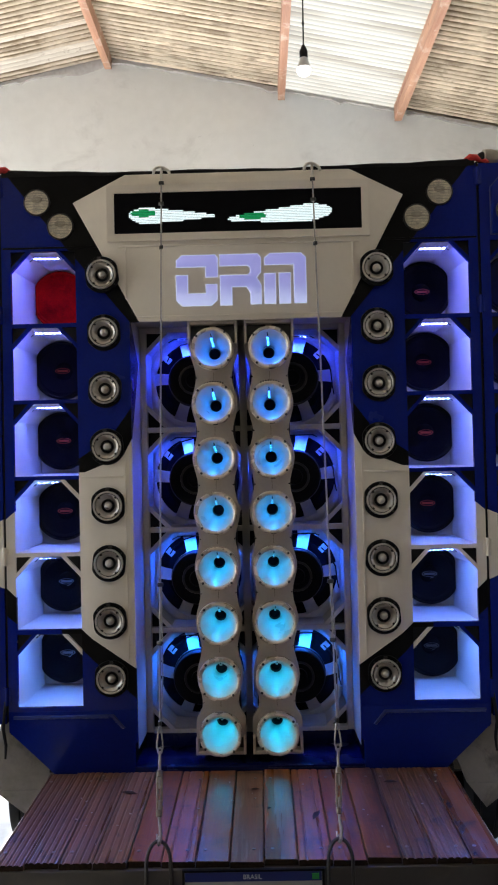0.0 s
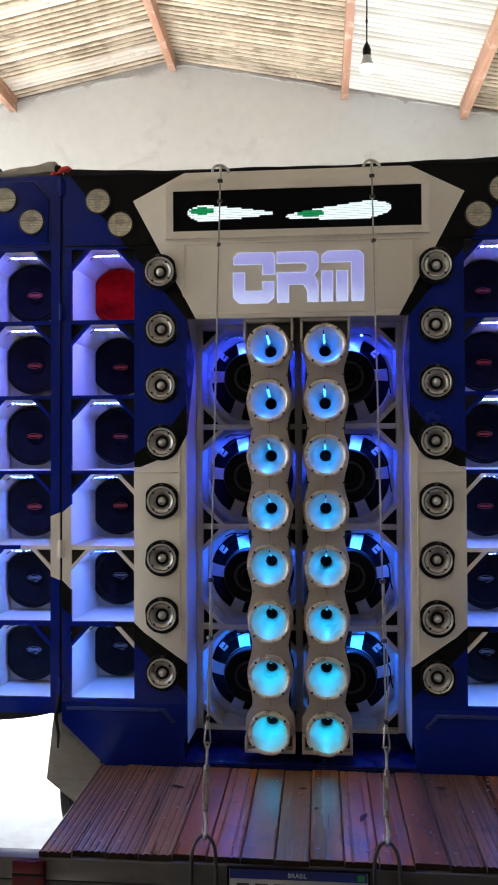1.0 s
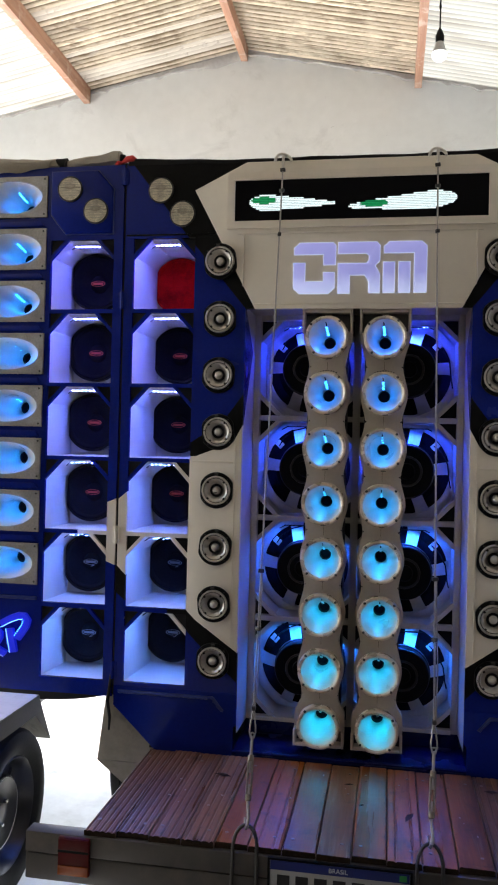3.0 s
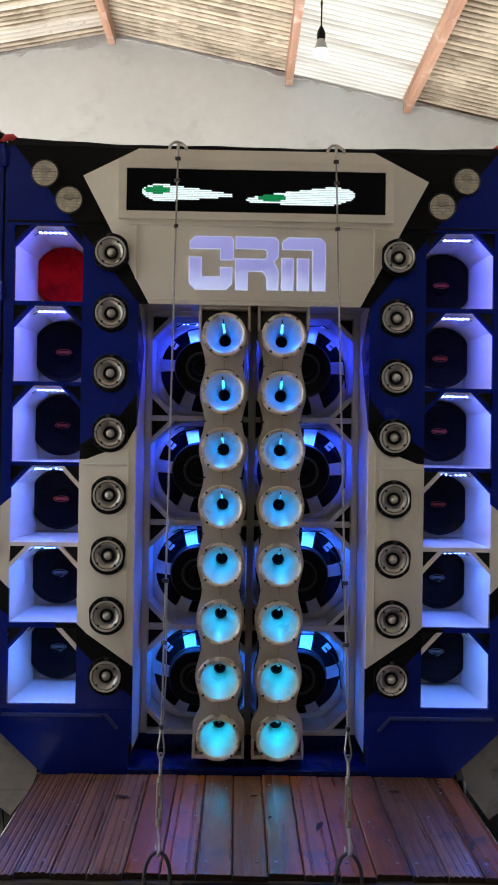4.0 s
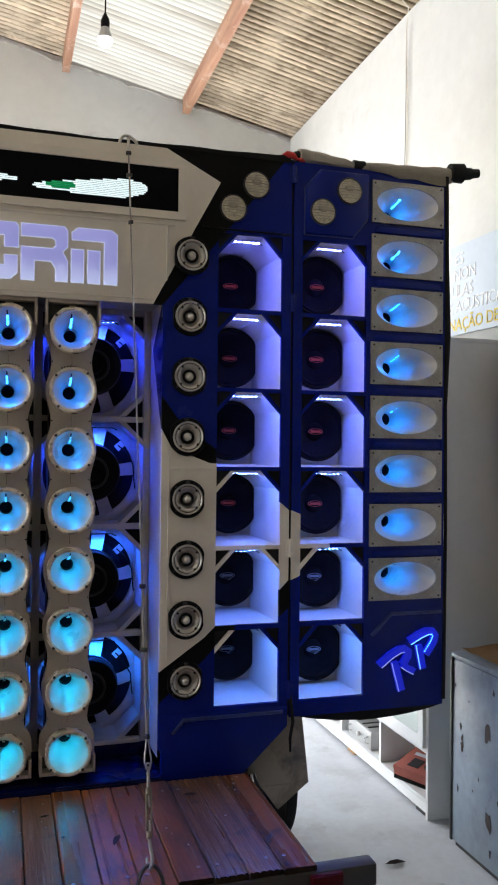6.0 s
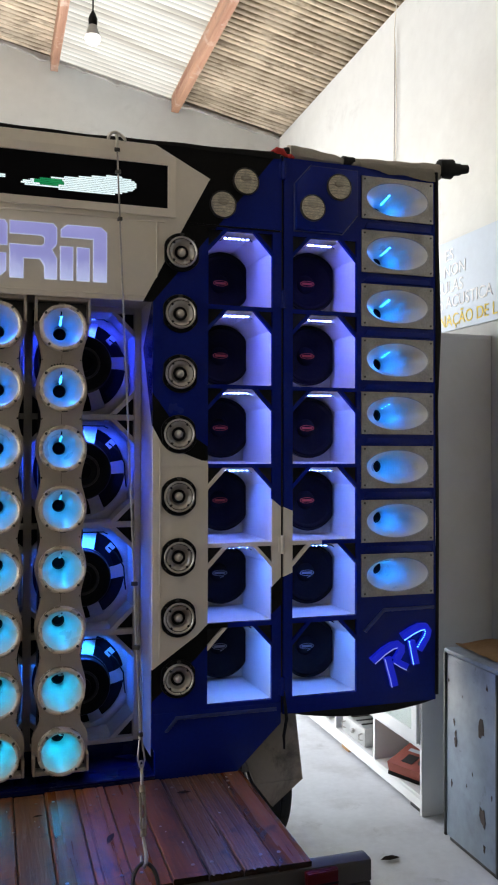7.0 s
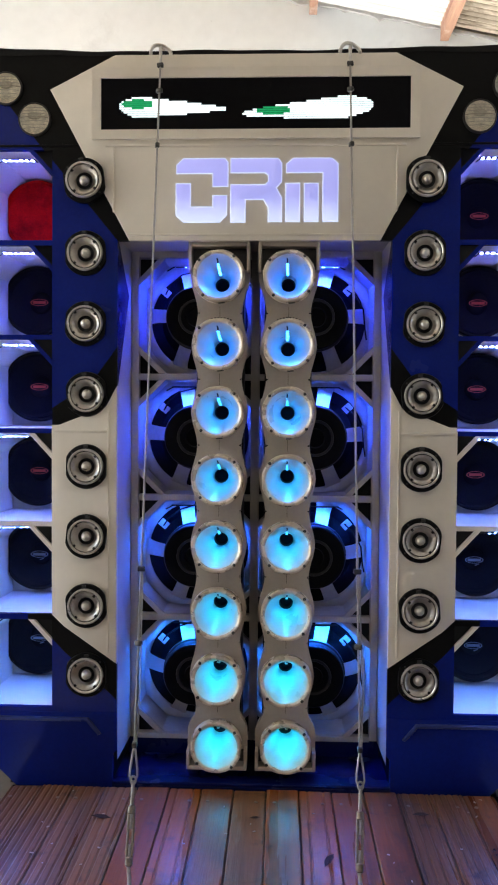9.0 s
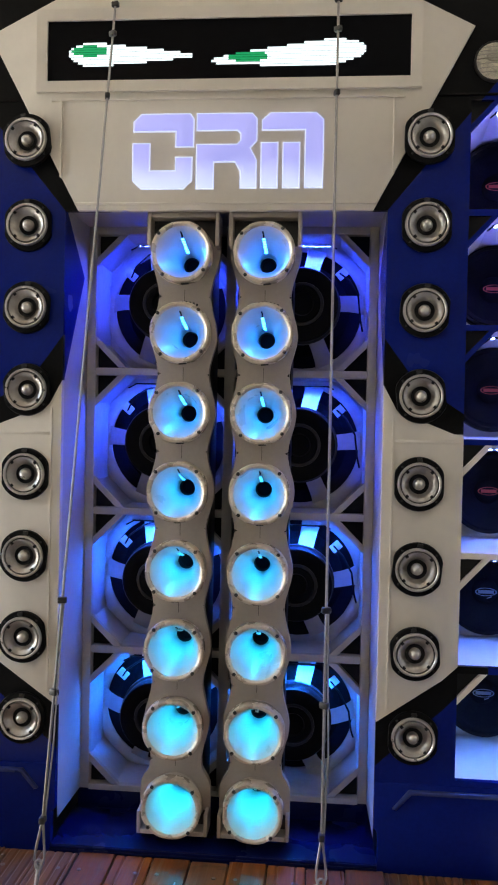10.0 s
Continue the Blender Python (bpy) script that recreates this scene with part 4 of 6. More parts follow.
# strokes of the wing emblem: centre lines and widths, in a square of its own
RP = [([(35, 392), (100, 338), (148, 311), (180, 306), (199, 322), (199, 348), (182, 378), (166, 398)], 40), ([(166, 396), (198, 420), (236, 441)], 36), ([(122, 378), (134, 430), (150, 490), (162, 545)], 38),
      ([(205, 264), (262, 230), (305, 212), (338, 213), (354, 238), (346, 272), (322, 312), (300, 348)], 40), ([(258, 290), (268, 345), (284, 428)], 36)]


def ribbon(pts, w):
    """A band of width w along a line of points."""
    pts = [Vector(p) for p in pts]
    lft, rgt = [], []
    for i, p in enumerate(pts):
        d = (pts[min(i + 1, len(pts) - 1)] - pts[max(i - 1, 0)]).normalized()
        nrm = Vector((-d.y, d.x)) * w / 2
        lft.append(p + nrm)
        rgt.append(p - nrm)
    return [tuple(p) for p in lft + rgt[::-1]], [tuple(p) for p in rgt]


def wing(s):
    t = thing("speaker_wing", (s * 1.245, 0.15, 0.615), "blue lacquered folding loudspeaker cabinet, opened flat beside the tower", "speaker cabinet", "folding cabinets")
    sh = (s * 1.245, 0.15, 0.615)
    at = Matrix.Translation((-sh[0], -sh[1], -sh[2]))

    def wp(name, bm, mat, label=""):
        return part(name, bm, mat, t, label, at=at)
    bm = bmesh.new()
    for x0, x1 in ((0.935, 0.947), (1.543, 1.555)):
        a, b = sorted((s * x0, s * x1))
        add_box(bm, a, b, 0.016, 0.32, 0.615, 2.695)
    add_box(bm, *sorted((s * 0.947, s * 1.543)), 0.016, 0.32, 2.683, 2.695)
    add_box(bm, *sorted((s * 0.947, s * 1.543)), 0.016, 0.32, 0.615, 0.627)
    add_box(bm, *sorted((s * 0.947, s * 1.543)), 0.31, 0.32, 0.627, 2.683)
    wp("carcass", bm, BLUE)
    xa, xb = 0.951, 1.213
    wp("front_panel", prism(mirror([(0.915, 2.402), (1.228, 2.402), (1.228, 2.695), (0.915, 2.695)], s), 0.0, 0.016), BLUE)
    panel_edge = [(0.957, 2.425), (1.15, 2.425), (1.212, 2.50), (1.212, 2.672), (1.02, 2.672), (0.957, 2.60)]
    wp("panel_edge", prism(mirror(outset(panel_edge, 0.0035), s), -0.006, 0.0, 0.002), GLINTBLUE, "worn edge of the raised lamp panel with a painted glint")
    wp("lamp_panel", prism(mirror(panel_edge, s), -0.02, 0.0, 0.011), BLUE)
    wp("stile", prism(mirror([(xa - 0.036, 1.385), (xa, 1.37), (xa, 2.402), (xa - 0.036, 2.402)], s), 0.0, 0.016), BLUE)
    wp("stile", prism(mirror([(xa - 0.036, 1.125), (xa, 1.14), (xa, 1.37), (xa - 0.036, 1.385)], s), 0.0, 0.016), WHITE)
    wp("stile", prism(mirror([(xa - 0.036, 0.615), (xa, 0.615), (xa, 1.14), (xa - 0.036, 1.125)], s), 0.0, 0.016), BLUE)
    wp("stile", prism(mirror([(xb, 0.615), (1.228, 0.615), (1.228, 2.402), (xb, 2.402)], s), 0.0, 0.016), BLUE)
    wp("rail", prism(mirror([(xa, 0.615), (xb, 0.615), (xb, ROWS_Z[5]), (xa, ROWS_Z[5])], s), 0.0, 0.016), BLUE)
    for k in range(5):
        z0, z1 = ROWS_Z[k + 1] + OPEN_H, ROWS_Z[k]
        if k == 3:
            wp("rail", prism(mirror([(xa, z0), (1.07, z0), (1.07, z1), (xa, z1)], s), 0.0, 0.016), WHITE)
            wp("rail", prism(mirror([(1.07, z0), (xb, z0), (xb, z1), (1.07, z1)], s), 0.0, 0.016), BLUE)
        else:
            wp("rail", prism(mirror([(xa, z0), (xb, z0), (xb, z1), (xa, z1)], s), 0.0, 0.016), BLUE)
    cx = s * (xa + xb) / 2
    for k, z in enumerate(ROWS_Z):
        niche(t, cx, z, sh, 0.195)
        gusset(t, cx, z, WHITE if k == 4 else BLUE, BLUE, sh, 0.131)
    # outer column: panel behind the horn plates, ledges between them
    wp("front_panel", prism(mirror([(1.228, 0.615), (1.555, 0.615), (1.555, 1.02), (1.228, 1.02)], s), 0.0, 0.016), BLUE)
    bm = bmesh.new()
    for x0, x1 in ((1.228, 1.232), (1.541, 1.555)):
        add_prism(bm, mirror([(x0, 1.02), (x1, 1.02), (x1, 2.695), (x0, 2.695)], s), 0.0, 0.016)
    wp("edge_strip", bm, BLUE)
    for k in range(9):
        z1 = HORN_Z[k] - 0.083 if k < 8 else 1.03
        z0 = HORN_Z[k + 1] + 0.083 if k < 7 else 1.02
        if k < 8 and z1 - z0 > 0.005:
            wp("ledge", prism(mirror([(1.232, z0), (1.541, z0), (1.541, z1), (1.232, z1)], s), 0.002, 0.016), BLUE)
            if z1 - z0 > 0.03:
                wp("ledge_moulding", prism(mirror([(1.242, z0 + 0.006), (1.535, z0 + 0.006), (1.52, z1 - 0.014), (1.257, z1 - 0.014)], s), -0.006, 0.002, 0.002), BLUE)
    wp("ledge", prism(mirror([(1.232, HORN_Z[0] + 0.083), (1.541, HORN_Z[0] + 0.083), (1.541, 2.695), (1.232, 2.695)], s), 0.0, 0.016), BLUE)
    off = 0 if s > 0 else -2.778
    wp("base_moulding", prism([(x + off, z) for x, z in ((1.24, 0.905), (1.252, 0.897), (1.33, 0.974), (1.545, 0.974), (1.545, 0.986), (1.326, 0.986))], -0.011, 0.0, 0.004), GLINTBLUE)
    # lit emblem, same way round on both wings
    base_x = 1.23 if s > 0 else -1.548
    for k, (line, w) in enumerate(RP):
        band, edge = ribbon([(x, -y) for x, y in line], w)
        band, edge = [(x, -y) for x, y in band], [(x, -y) for x, y in edge]

        def at_panel(p):
            return (base_x + 0.040 + (p[0] - 30) * 0.00075, 0.921 - (p[1] - 193) * 0.00067)
        e = wp("emblem_stroke", add_prism(bmesh.new(), [at_panel(p) for p in band], -0.016 - 0.0007 * k, -0.0005), EMBLEM, "blue lit acrylic stroke")
        q = [at_panel(p) for p in edge]
        part("emblem_rim", tube([(x, -0.0168 - 0.0007 * k, z) for x, z in (q[:4] if len(q) > 5 else q)], 0.0022, 6), EMBLEMEDGE, e, "pale lit edge of the stroke")
        if k < 3:
            continue
        bm = bmesh.new()
        for a, b in zip(q, q[1:]):
            steps = max(1, round((Vector(b) - Vector(a)).length / 0.0085))
            for f in range(steps):
                x, z = a[0] + (b[0] - a[0]) * f / steps, a[1] + (b[1] - a[1]) * f / steps
                add_box(bm, x - 0.0013, x + 0.0013, -0.0235, -0.0165, z - 0.0013, z + 0.0013)
        tagged(part("emblem_led", bm, LED_EMBLEM, e), kind="stuff")
    # sagging black underside cover
    bm = bmesh.new()
    n = 14
    prev = None
    for i in range(n + 1):
        f = i / n
        x = s * (0.95 + 0.6 * f)
        z = 0.614 - 0.034 * math.sin(math.pi * f) ** 0.8
        row = [bm.verts.new(p) for p in ((x, 0.004, 0.616), (x, 0.004, z), (x, 0.31, z), (x, 0.31, 0.616))]
        if prev:
            for k in range(3):
                bm.faces.new((prev[k], row[k], row[k + 1], prev[k + 1]))
        prev = row
    wp("underside_cover", bm, BLACKCANVAS)
    return t


for s in (1, -1):
    wing(s)
    for z in (2.645, 2.16, 1.245, 0.72):
        h = thing("hinge", (s * 0.911, 0.0, z), "dark steel barrel hinge between the cabinets", "hinge", "cabinet hinges")
        part("barrel", tube([(0, -0.004, -0.034), (0, -0.004, -0.002), (0, -0.004, 0.002), (0, -0.004, 0.034)], 0.0075, 10), WHITE if 1.2 < z < 1.3 else BLUE, h)
        part("leaf", box(-0.016, 0.016, -0.003, 0.001, -0.03, 0.03, 0.001), WHITE if 1.2 < z < 1.3 else BLUE, h)
    # filler added so the gap stays dark against the bright wall behind
    c = thing("gap_seal", (s * 0.910, 0.02, 0.62), "black strip added to keep the gap between the cabinets dark", "seal", "gap seals")
    part("strip", box(-0.0046, 0.0046, -0.014, 0.02, 0.0, 2.084, 0.002), BLACKCANVAS, c)

# ---- drivers ----


DISH = material("brushed_grey_dish", (0.4, 0.375, 0.34), 0.32, metal=0.75, vary=0.2, scale=40, fine=220, bump=0.05)


def tweeter():
    t = thing("tweeter", (0, 0, 0), "round tweeter with silver ring and bullet on black flange", "tweeter", "tweeters on the tower")
    bm = lathe([(0.050, 0.001), (0.0715, 0.0), (0.0725, -0.006), (0.0705, -0.012), (0.062, -0.014), (0.05, -0.014)], 48)
    for v in bm.verts:
        if math.hypot(v.co.x, v.co.z) > 0.066:
            v.co.x = max(-0.0645, min(0.0645, v.co.x)) * (1 - 0.02 * abs(v.co.z) / 0.07)
    part("flange", bm, BLACK, t, "black flange with flattened sides")
    part("ring", lathe([(0.0578, -0.012), (0.0578, -0.020), (0.0555, -0.024), (0.0525, -0.024), (0.0505, -0.0215), (0.0505, -0.010)], 40), SILVER, t, "silver outer ring")
    part("dish", lathe([(0.0482, -0.012), (0.0482, -0.020), (0.0465, -0.0215), (0.041, -0.019), (0.033, -0.011), (0.028, -0.004), (0.024, -0.001), (0.010, -0.0008)], 36), DISH, t, "flared silver horn")
    part("bullet", lathe([(0.0145, -0.001), (0.0155, -0.008), (0.0142, -0.014), (0.0105, -0.020), (0.006, -0.0232), (0.0, -0.024)], 24), SILVER, t, "polished bullet")
    part("throat", lathe([(0.0265, -0.0032), (0.0165, -0.0012)], 28), CAVITYSHADE, t)
    part("gap_ring", lathe([(0.051, -0.0165), (0.048, -0.0165)], 30), CAVITYSHADE, t)
    for k in range(4):
        a = math.pi / 4 + k * math.pi / 2
        part("notch", box(-0.004, 0.004, -0.0225, -0.0175, 0.0415, 0.0485), CAVITYSHADE, t, at=Matrix.Rotation(a, 4, "Y"))
        part("bolt", lathe([(0.0032, -0.012), (0.0032, -0.0155), (0.0, -0.016)], 8, centre=(0.0632 * math.cos(a), 0.0, 0.0632 * math.sin(a))), DARKMETAL, t)
    part("terminal_tab", box(-0.007, 0.007, -0.018, -0.010, 0.060, 0.069, 0.001), DARKMETAL, t)
    return t


first = tweeter()
first.matrix_basis = pose(0.518, -0.018, TW_Z[0]) @ Matrix.Scale(0.96, 4)
first.scale = (0.96, 0.96, 0.96)
for s in (1, -1):
    for k, z in enumerate(TW_Z):
        if (s, k) != (1, 0):
            copy_thing(first, pose(s * (0.518 - (0.004 if k > 2 else 0)), -0.018 if k == 0 else (-0.004 if 4 <= k <= 6 else 0), z, 0, (k * 37 % 11 - 5) * 1.5, 0))


for s in (1, -1):
    tower_part("tweeter_spacer", lathe([(0.0, -0.0175), (0.060, -0.0175), (0.061, -0.014), (0.061, 0.0005)], 32, centre=(s * 0.518, 0.0, TW_Z[0])), BLACK, "black spacer under the top tweeter")


def round_lamp():
    t = thing("round_lamp", (0, 0, 0), "round unlit spotlight with ribbed glass in a tarnished rim", "lamp", "round spotlights")
    part("rim", lathe([(0.054, 0.0), (0.0545, -0.009), (0.0525, -0.012), (0.0495, -0.0115), (0.0485, -0.006)], 36), LAMPRIM, t, "tarnished dark rim")
    part("reflector", lathe([(0.0492, -0.0105), (0.046, -0.0055), (0.034, -0.0025), (0.018, -0.0014), (0.0, -0.0012)], 28), LAMPBOWL, t)
    part("bulb_shield", lathe([(0.0, -0.0105), (0.011, -0.0095), (0.013, -0.005), (0.009, -0.0015)], 16, centre=(0, 0, 0.012), squash=(1.7, 0.95)), LAMPSHIELD, t)
    for z in (0.034, 0.024, 0.014, 0.003, -0.010, -0.021, -0.032):
        w = math.sqrt(0.0475 ** 2 - z * z)
        arc = [(w * f, -0.0095 - 0.0135 * math.sqrt(max(0.0, 1 - (z * z + w * w * f * f) / 0.0492 ** 2)), z) for f in (-1, -0.75, -0.5, -0.25, 0, 0.25, 0.5, 0.75, 1)]
        part("lens_rib", tube(arc, 0.0009 if z != 0.003 else 0.0014, 6), LAMPRIB, t, "grey moulded line in the glass")
    bm = bmesh.new()
    n = 44
    grid = {}
    for i in range(n + 1):
        for j in range(n + 1):
            x, z = -0.049 + 0.098 * i / n, -0.049 + 0.098 * j / n
            r = math.hypot(x, z)
            if r > 0.049:
                x, z, r = x * 0.049 / r, z * 0.049 / r, 0.049
            rib = 0.0003 * math.cos(2 * math.pi * x / 0.0085) + 0.0012 * math.cos(2 * math.pi * (z - 0.004) / 0.026) + (0.002 if abs(z - 0.004) < 0.0018 else 0)
            grid[i, j] = bm.verts.new((x, -0.009 - 0.012 * math.sqrt(max(0, 1 - (r / 0.0492) ** 2)) - rib, z))
    for i in range(n):
        for j in range(n):
            q = [grid[i, j], grid[i + 1, j], grid[i + 1, j + 1], grid[i, j + 1]]
            cx, cz = sum(v.co.x for v in q) / 4, sum(v.co.z for v in q) / 4
            if math.hypot(cx, cz) < 0.0489:
                bm.faces.new(q)
    bmesh.ops.delete(bm, geom=[v for v in bm.verts if not v.link_faces], context="VERTS")
    bmesh.ops.remove_doubles(bm, verts=bm.verts, dist=0.0003)
    part("lens", bm, LAMPGLASS, t, "ribbed clear glass").visible_shadow = False
    return t


first = round_lamp()
first.scale = (0.93, 0.93, 0.93)
spots = [(s * x, y, z) for s in (1, -1) for x, y, z in ((0.764, 0.0, 2.588), (0.676, 0.0, 2.494), (1.021, -0.02, 2.508), (1.129, -0.02, 2.597))]
first.matrix_basis = pose(*spots[0]) @ Matrix.Scale(0.93, 4)
for p in spots[1:]:
    copy_thing(first, pose(*p))


def woofer(badge, cover=None):
    """Mid-bass driver at the back of a niche; the side walls cut its edge."""
    label = {"red": "black paper-cone woofer with a small red badge in a lit niche", "white": "black paper-cone woofer with a pale oval badge in a lit niche", None: "woofer behind a red cloth cover in a lit niche"}[badge]
    t = thing("woofer", (0, 0, 0), label, "woofer", "woofers in the niches")
    h = 0.1005

    def clipped(profile, seg=48):
        bm = lathe(profile, seg)
        for v in bm.verts:
            v.co.x = max(-h, min(h, v.co.x))
        return bm
    part("basket_ring", clipped([(0.1195, 0.0), (0.1195, -0.030), (0.116, -0.033), (0.108, -0.030)]), RED if cover else BLACK, t)
    part("surround", clipped([(0.110, -0.029), (0.106, -0.033), (0.100, -0.031), (0.094, -0.022)]), CONE if not cover else RED, t)
    part("cone", clipped([(0.095, -0.022), (0.06, -0.004), (0.036, 0.010)] if not cover else [(0.102, -0.029), (0.05, -0.031), (0.0, -0.030)]), RED if cover else CONE, t)
    if cover:
        bm = bmesh.new()
        for x, z, w, hh in ((-0.05, 0.02, 0.02, 0.03), (0.0, -0.03, 0.03, 0.012), (0.04, 0.03, 0.015, 0.04)):
            add_box(bm, x - w, x + w, -0.0325, -0.0315, z - hh, z + hh)
        part("cover_fold", bm, RED, t)
        return t
    part("dust_cap", lathe([(0.038, 0.010), (0.034, 0.002), (0.022, -0.005), (0.0, -0.008)], 28), CONE, t)
    mat = REDPAINT if badge == "red" else BADGEPRINT
    bm = bmesh.new()
    add_lathe(bm, [(0.031, -0.0085), (0.031, -0.0095), (0.0272, -0.0095), (0.0272, -0.0085)], 28, squash=(1, 0.38))
    add_box(bm, -0.022, 0.022, -0.0098, -0.0086, -0.0046, 0.0046)
    if badge == "white":
        add_tube(bm, [(0.002, -0.0095, -0.018), (0.009, -0.0095, -0.016), (0.016, -0.0095, -0.013)], 0.0014, 5)
    part("badge", bm, mat, t, "small printed oval badge")
    return t


w_red, w_white, w_cover = woofer("red"), woofer("white"), woofer(None, True)
cols = [(0.7465, 1), (-0.7465, -1), (1.082, 1), (-1.082, -1)]
used = set()
for cx, s in cols:
    for k, z in enumerate(ROWS_Z):
        src = w_white if k >= 4 else (w_cover if (k == 0 and cx == -0.7465) else w_red)
        m = pose(cx, 0.29 if abs(cx) < 1 else 0.195, z + 0.14)
        if src in used:
            copy_thing(src, m)
        else:
            src.matrix_basis = m
            used.add(src)


def subwoofer():
    t = thing("subwoofer", (0, 0, 0), "inverted subwoofer with pale spoked basket and black magnet", "subwoofer", "subwoofers in the cells")
    part("basket_rim", lathe([(0.192, 0.0), (0.192, -0.012), (0.188, -0.014), (0.170, -0.014), (0.164, -0.010), (0.164, 0.004)], 48), CELLPAINT, t, "pale enamelled basket rim")
    for k in range(5):
        a = 2 * math.pi * k / 5 + radians(13)
        bm = bmesh.new()
        prev = None
        for r, y, w in ((0.168, -0.014, 0.028), (0.150, -0.038, 0.024), (0.125, -0.062, 0.022), (0.096, -0.078, 0.021)):
            row = [bm.verts.new(p) for p in ((-w, y, r), (w, y, r), (w * 0.9, y + 0.006, r), (-w * 0.9, y + 0.006, r))]
            if prev:
                for i in range(4):
                    bm.faces.new((prev[i], prev[(i + 1) % 4], row[(i + 1) % 4], row[i]))
            prev = row
        part("spoke", bm, CELLPAINT, t, at=Matrix.Rotation(a, 4, "Y"))
    part("cone", lathe([(0.164, -0.004), (0.13, 0.014), (0.06, -0.03)], 40), CONE, t)
    part("spider", lathe([(0.104, -0.066), (0.104, -0.084), (0.0, -0.084)], 36), DARKMETAL, t)
    part("magnet", lathe([(0.098, -0.084), (0.099, -0.122), (0.096, -0.128), (0.06, -0.128), (0.054, -0.124), (0.05, -0.124), (0.046, -0.128), (0.032, -0.128), (0.028, -0.118), (0.0, -0.115)], 40), BLACK, t, "black magnet with a vent")
    part("magnet_ring", lathe([(0.058, -0.1275), (0.057, -0.1305), (0.051, -0.1305), (0.049, -0.1275)], 36), DARKMETAL, t, "dull steel ring round the vent")
    part("speaker_wire", tube([(0.10, -0.044, 0.098), (0.125, -0.07, 0.075), (0.150, -0.085, 0.03), (0.158, -0.06, -0.03), (0.166, -0.03, -0.06)], 0.0026, 6), BLACK, t, "black speaker wire")
    part("terminal", box(-0.012, 0.012, -0.046, -0.040, 0.128, 0.158, 0.001), CELLPAINT, t, at=Matrix.Rotation(radians(48), 4, "Y"))
    return t


first = subwoofer()
for k, (cx, cz) in enumerate(CELLS):
    m = pose(cx, GRID_Y + 0.165, cz, 0, (0 if cx > 0 else -98), 0) @ Matrix.Scale(1.035, 4)
    if k:
        copy_thing(first, m)
    else:
        first.matrix_basis = m

# horn columns in the middle
HORN_X, HORN_TOP, HORN_STEP, PLATE_Y = 0.1076, 2.0157, 0.2076, 0.055
HORN_LOW = HORN_TOP - 7 * HORN_STEP
PLATE_TOP = 2.124 - 0.482
for s in (-1, 1):
    t = thing("horn_column", (s * HORN_X, PLATE_Y + 0.012, 0.482), "grey-beige wavy mounting plate carrying eight horns", "mounting plate", "horn mounting plates")
    half = []
    n = 160
    for i in range(n + 1):
        z = 0.482 + PLATE_TOP * i / n
        ph = (z - HORN_LOW) / HORN_STEP
        w = 0.0885 - 0.0195 * (1 - math.cos(2 * math.pi * ph)) / 2
        if z < 0.60:
            w = 0.0945
        elif z < 0.64:
            w = 0.0945 + (w - 0.0945) * ((z - 0.60) / 0.04)
        elif z > 2.03:
            w = 0.0945
        elif z > 1.985:
            w = w + (0.0945 - w) * ((z - 1.985) / 0.045)
        half.append((w, z - 0.482))
    bm = bmesh.new()
    rows = [[bm.verts.new((sx * w, y, z)) for sx, y in ((1, -0.012), (1, 0.012), (-1, 0.012), (-1, -0.012))] for w, z in half]
    for a, b in zip(rows, rows[1:]):
        for i in (0, 2):
            bm.faces.new((a[i], a[i + 1], b[i + 1], b[i]))
    bm.faces.new(rows[0])
    bm.faces.new(rows[-1][::-1])

    def width(z):
        f = min(max((z - half[0][1]) / (half[-1][1] - half[0][1]), 0), 1) * n
        i = min(int(f), n - 1)
        return half[i][0] + (half[i + 1][0] - half[i][0]) * (f - i)
    # each horn's share of the plate, with a round hole
    m = 72
    for h in range(8):
        zc = HORN_LOW - 0.482 + HORN_STEP * h
        top = half[-1][1] - zc if h == 7 else HORN_STEP / 2
        low = zc if h == 0 else HORN_STEP / 2
        for y in (-0.012, 0.012):
            outer, hole = [], []
            for i in range(m):
                a = 2 * math.pi * i / m
                c, q = math.cos(a), math.sin(a)
                r = 0.05
                while r < 0.16:
                    x, z = r * c, r * q
                    if abs(x) > width(zc + z) or z > top or z < -low:
                        break
                    r += 0.0004
                outer.append(bm.verts.new((r * c, y, zc + r * q)))
                hole.append(bm.verts.new((0.05 * c, y, zc + 0.05 * q)))
            for i in range(m):
                bm.faces.new((outer[i], outer[(i + 1) % m], hole[(i + 1) % m], hole[i]))
    part("plate", bm, HORNPLATE, t)
    for zc, up in ((HORN_TOP - 0.482, 1), (HORN_LOW - 0.482, -1)):
        for sx in (-1, 1):
            arc = [(sx * 0.083 * math.sin(a), zc + up * 0.083 * math.cos(a)) for a in [radians(8 + 62 * i / 10) for i in range(11)]]
            end = PLATE_TOP - zc - 0.013 if up > 0 else zc - 0.013
            pts = arc + [(sx * 0.084, zc + up * 0.03), (sx * 0.084, zc + up * end), (sx * 0.012, zc + up * end)]
            # thin dark plate painted as the shade in the recessed corner
            part("recess_shade", prism(pts if sx * up < 0 else pts[::-1], -0.0132, -0.0121), DARKMETAL, t)
            part("end_cheek", box(*sorted((sx * 0.085, sx * 0.0945)), -0.058, -0.0125, *sorted((zc + up * 0.02, zc + up * (end + 0.013))), 0.002), HORNPLATE, t)
        a, b = sorted((zc + up * end, zc + up * (end + 0.013)))
        part("end_bar", box(-0.0845, 0.0845, -0.0575, -0.0125, a, b, 0.002), HORNPLATE, t)
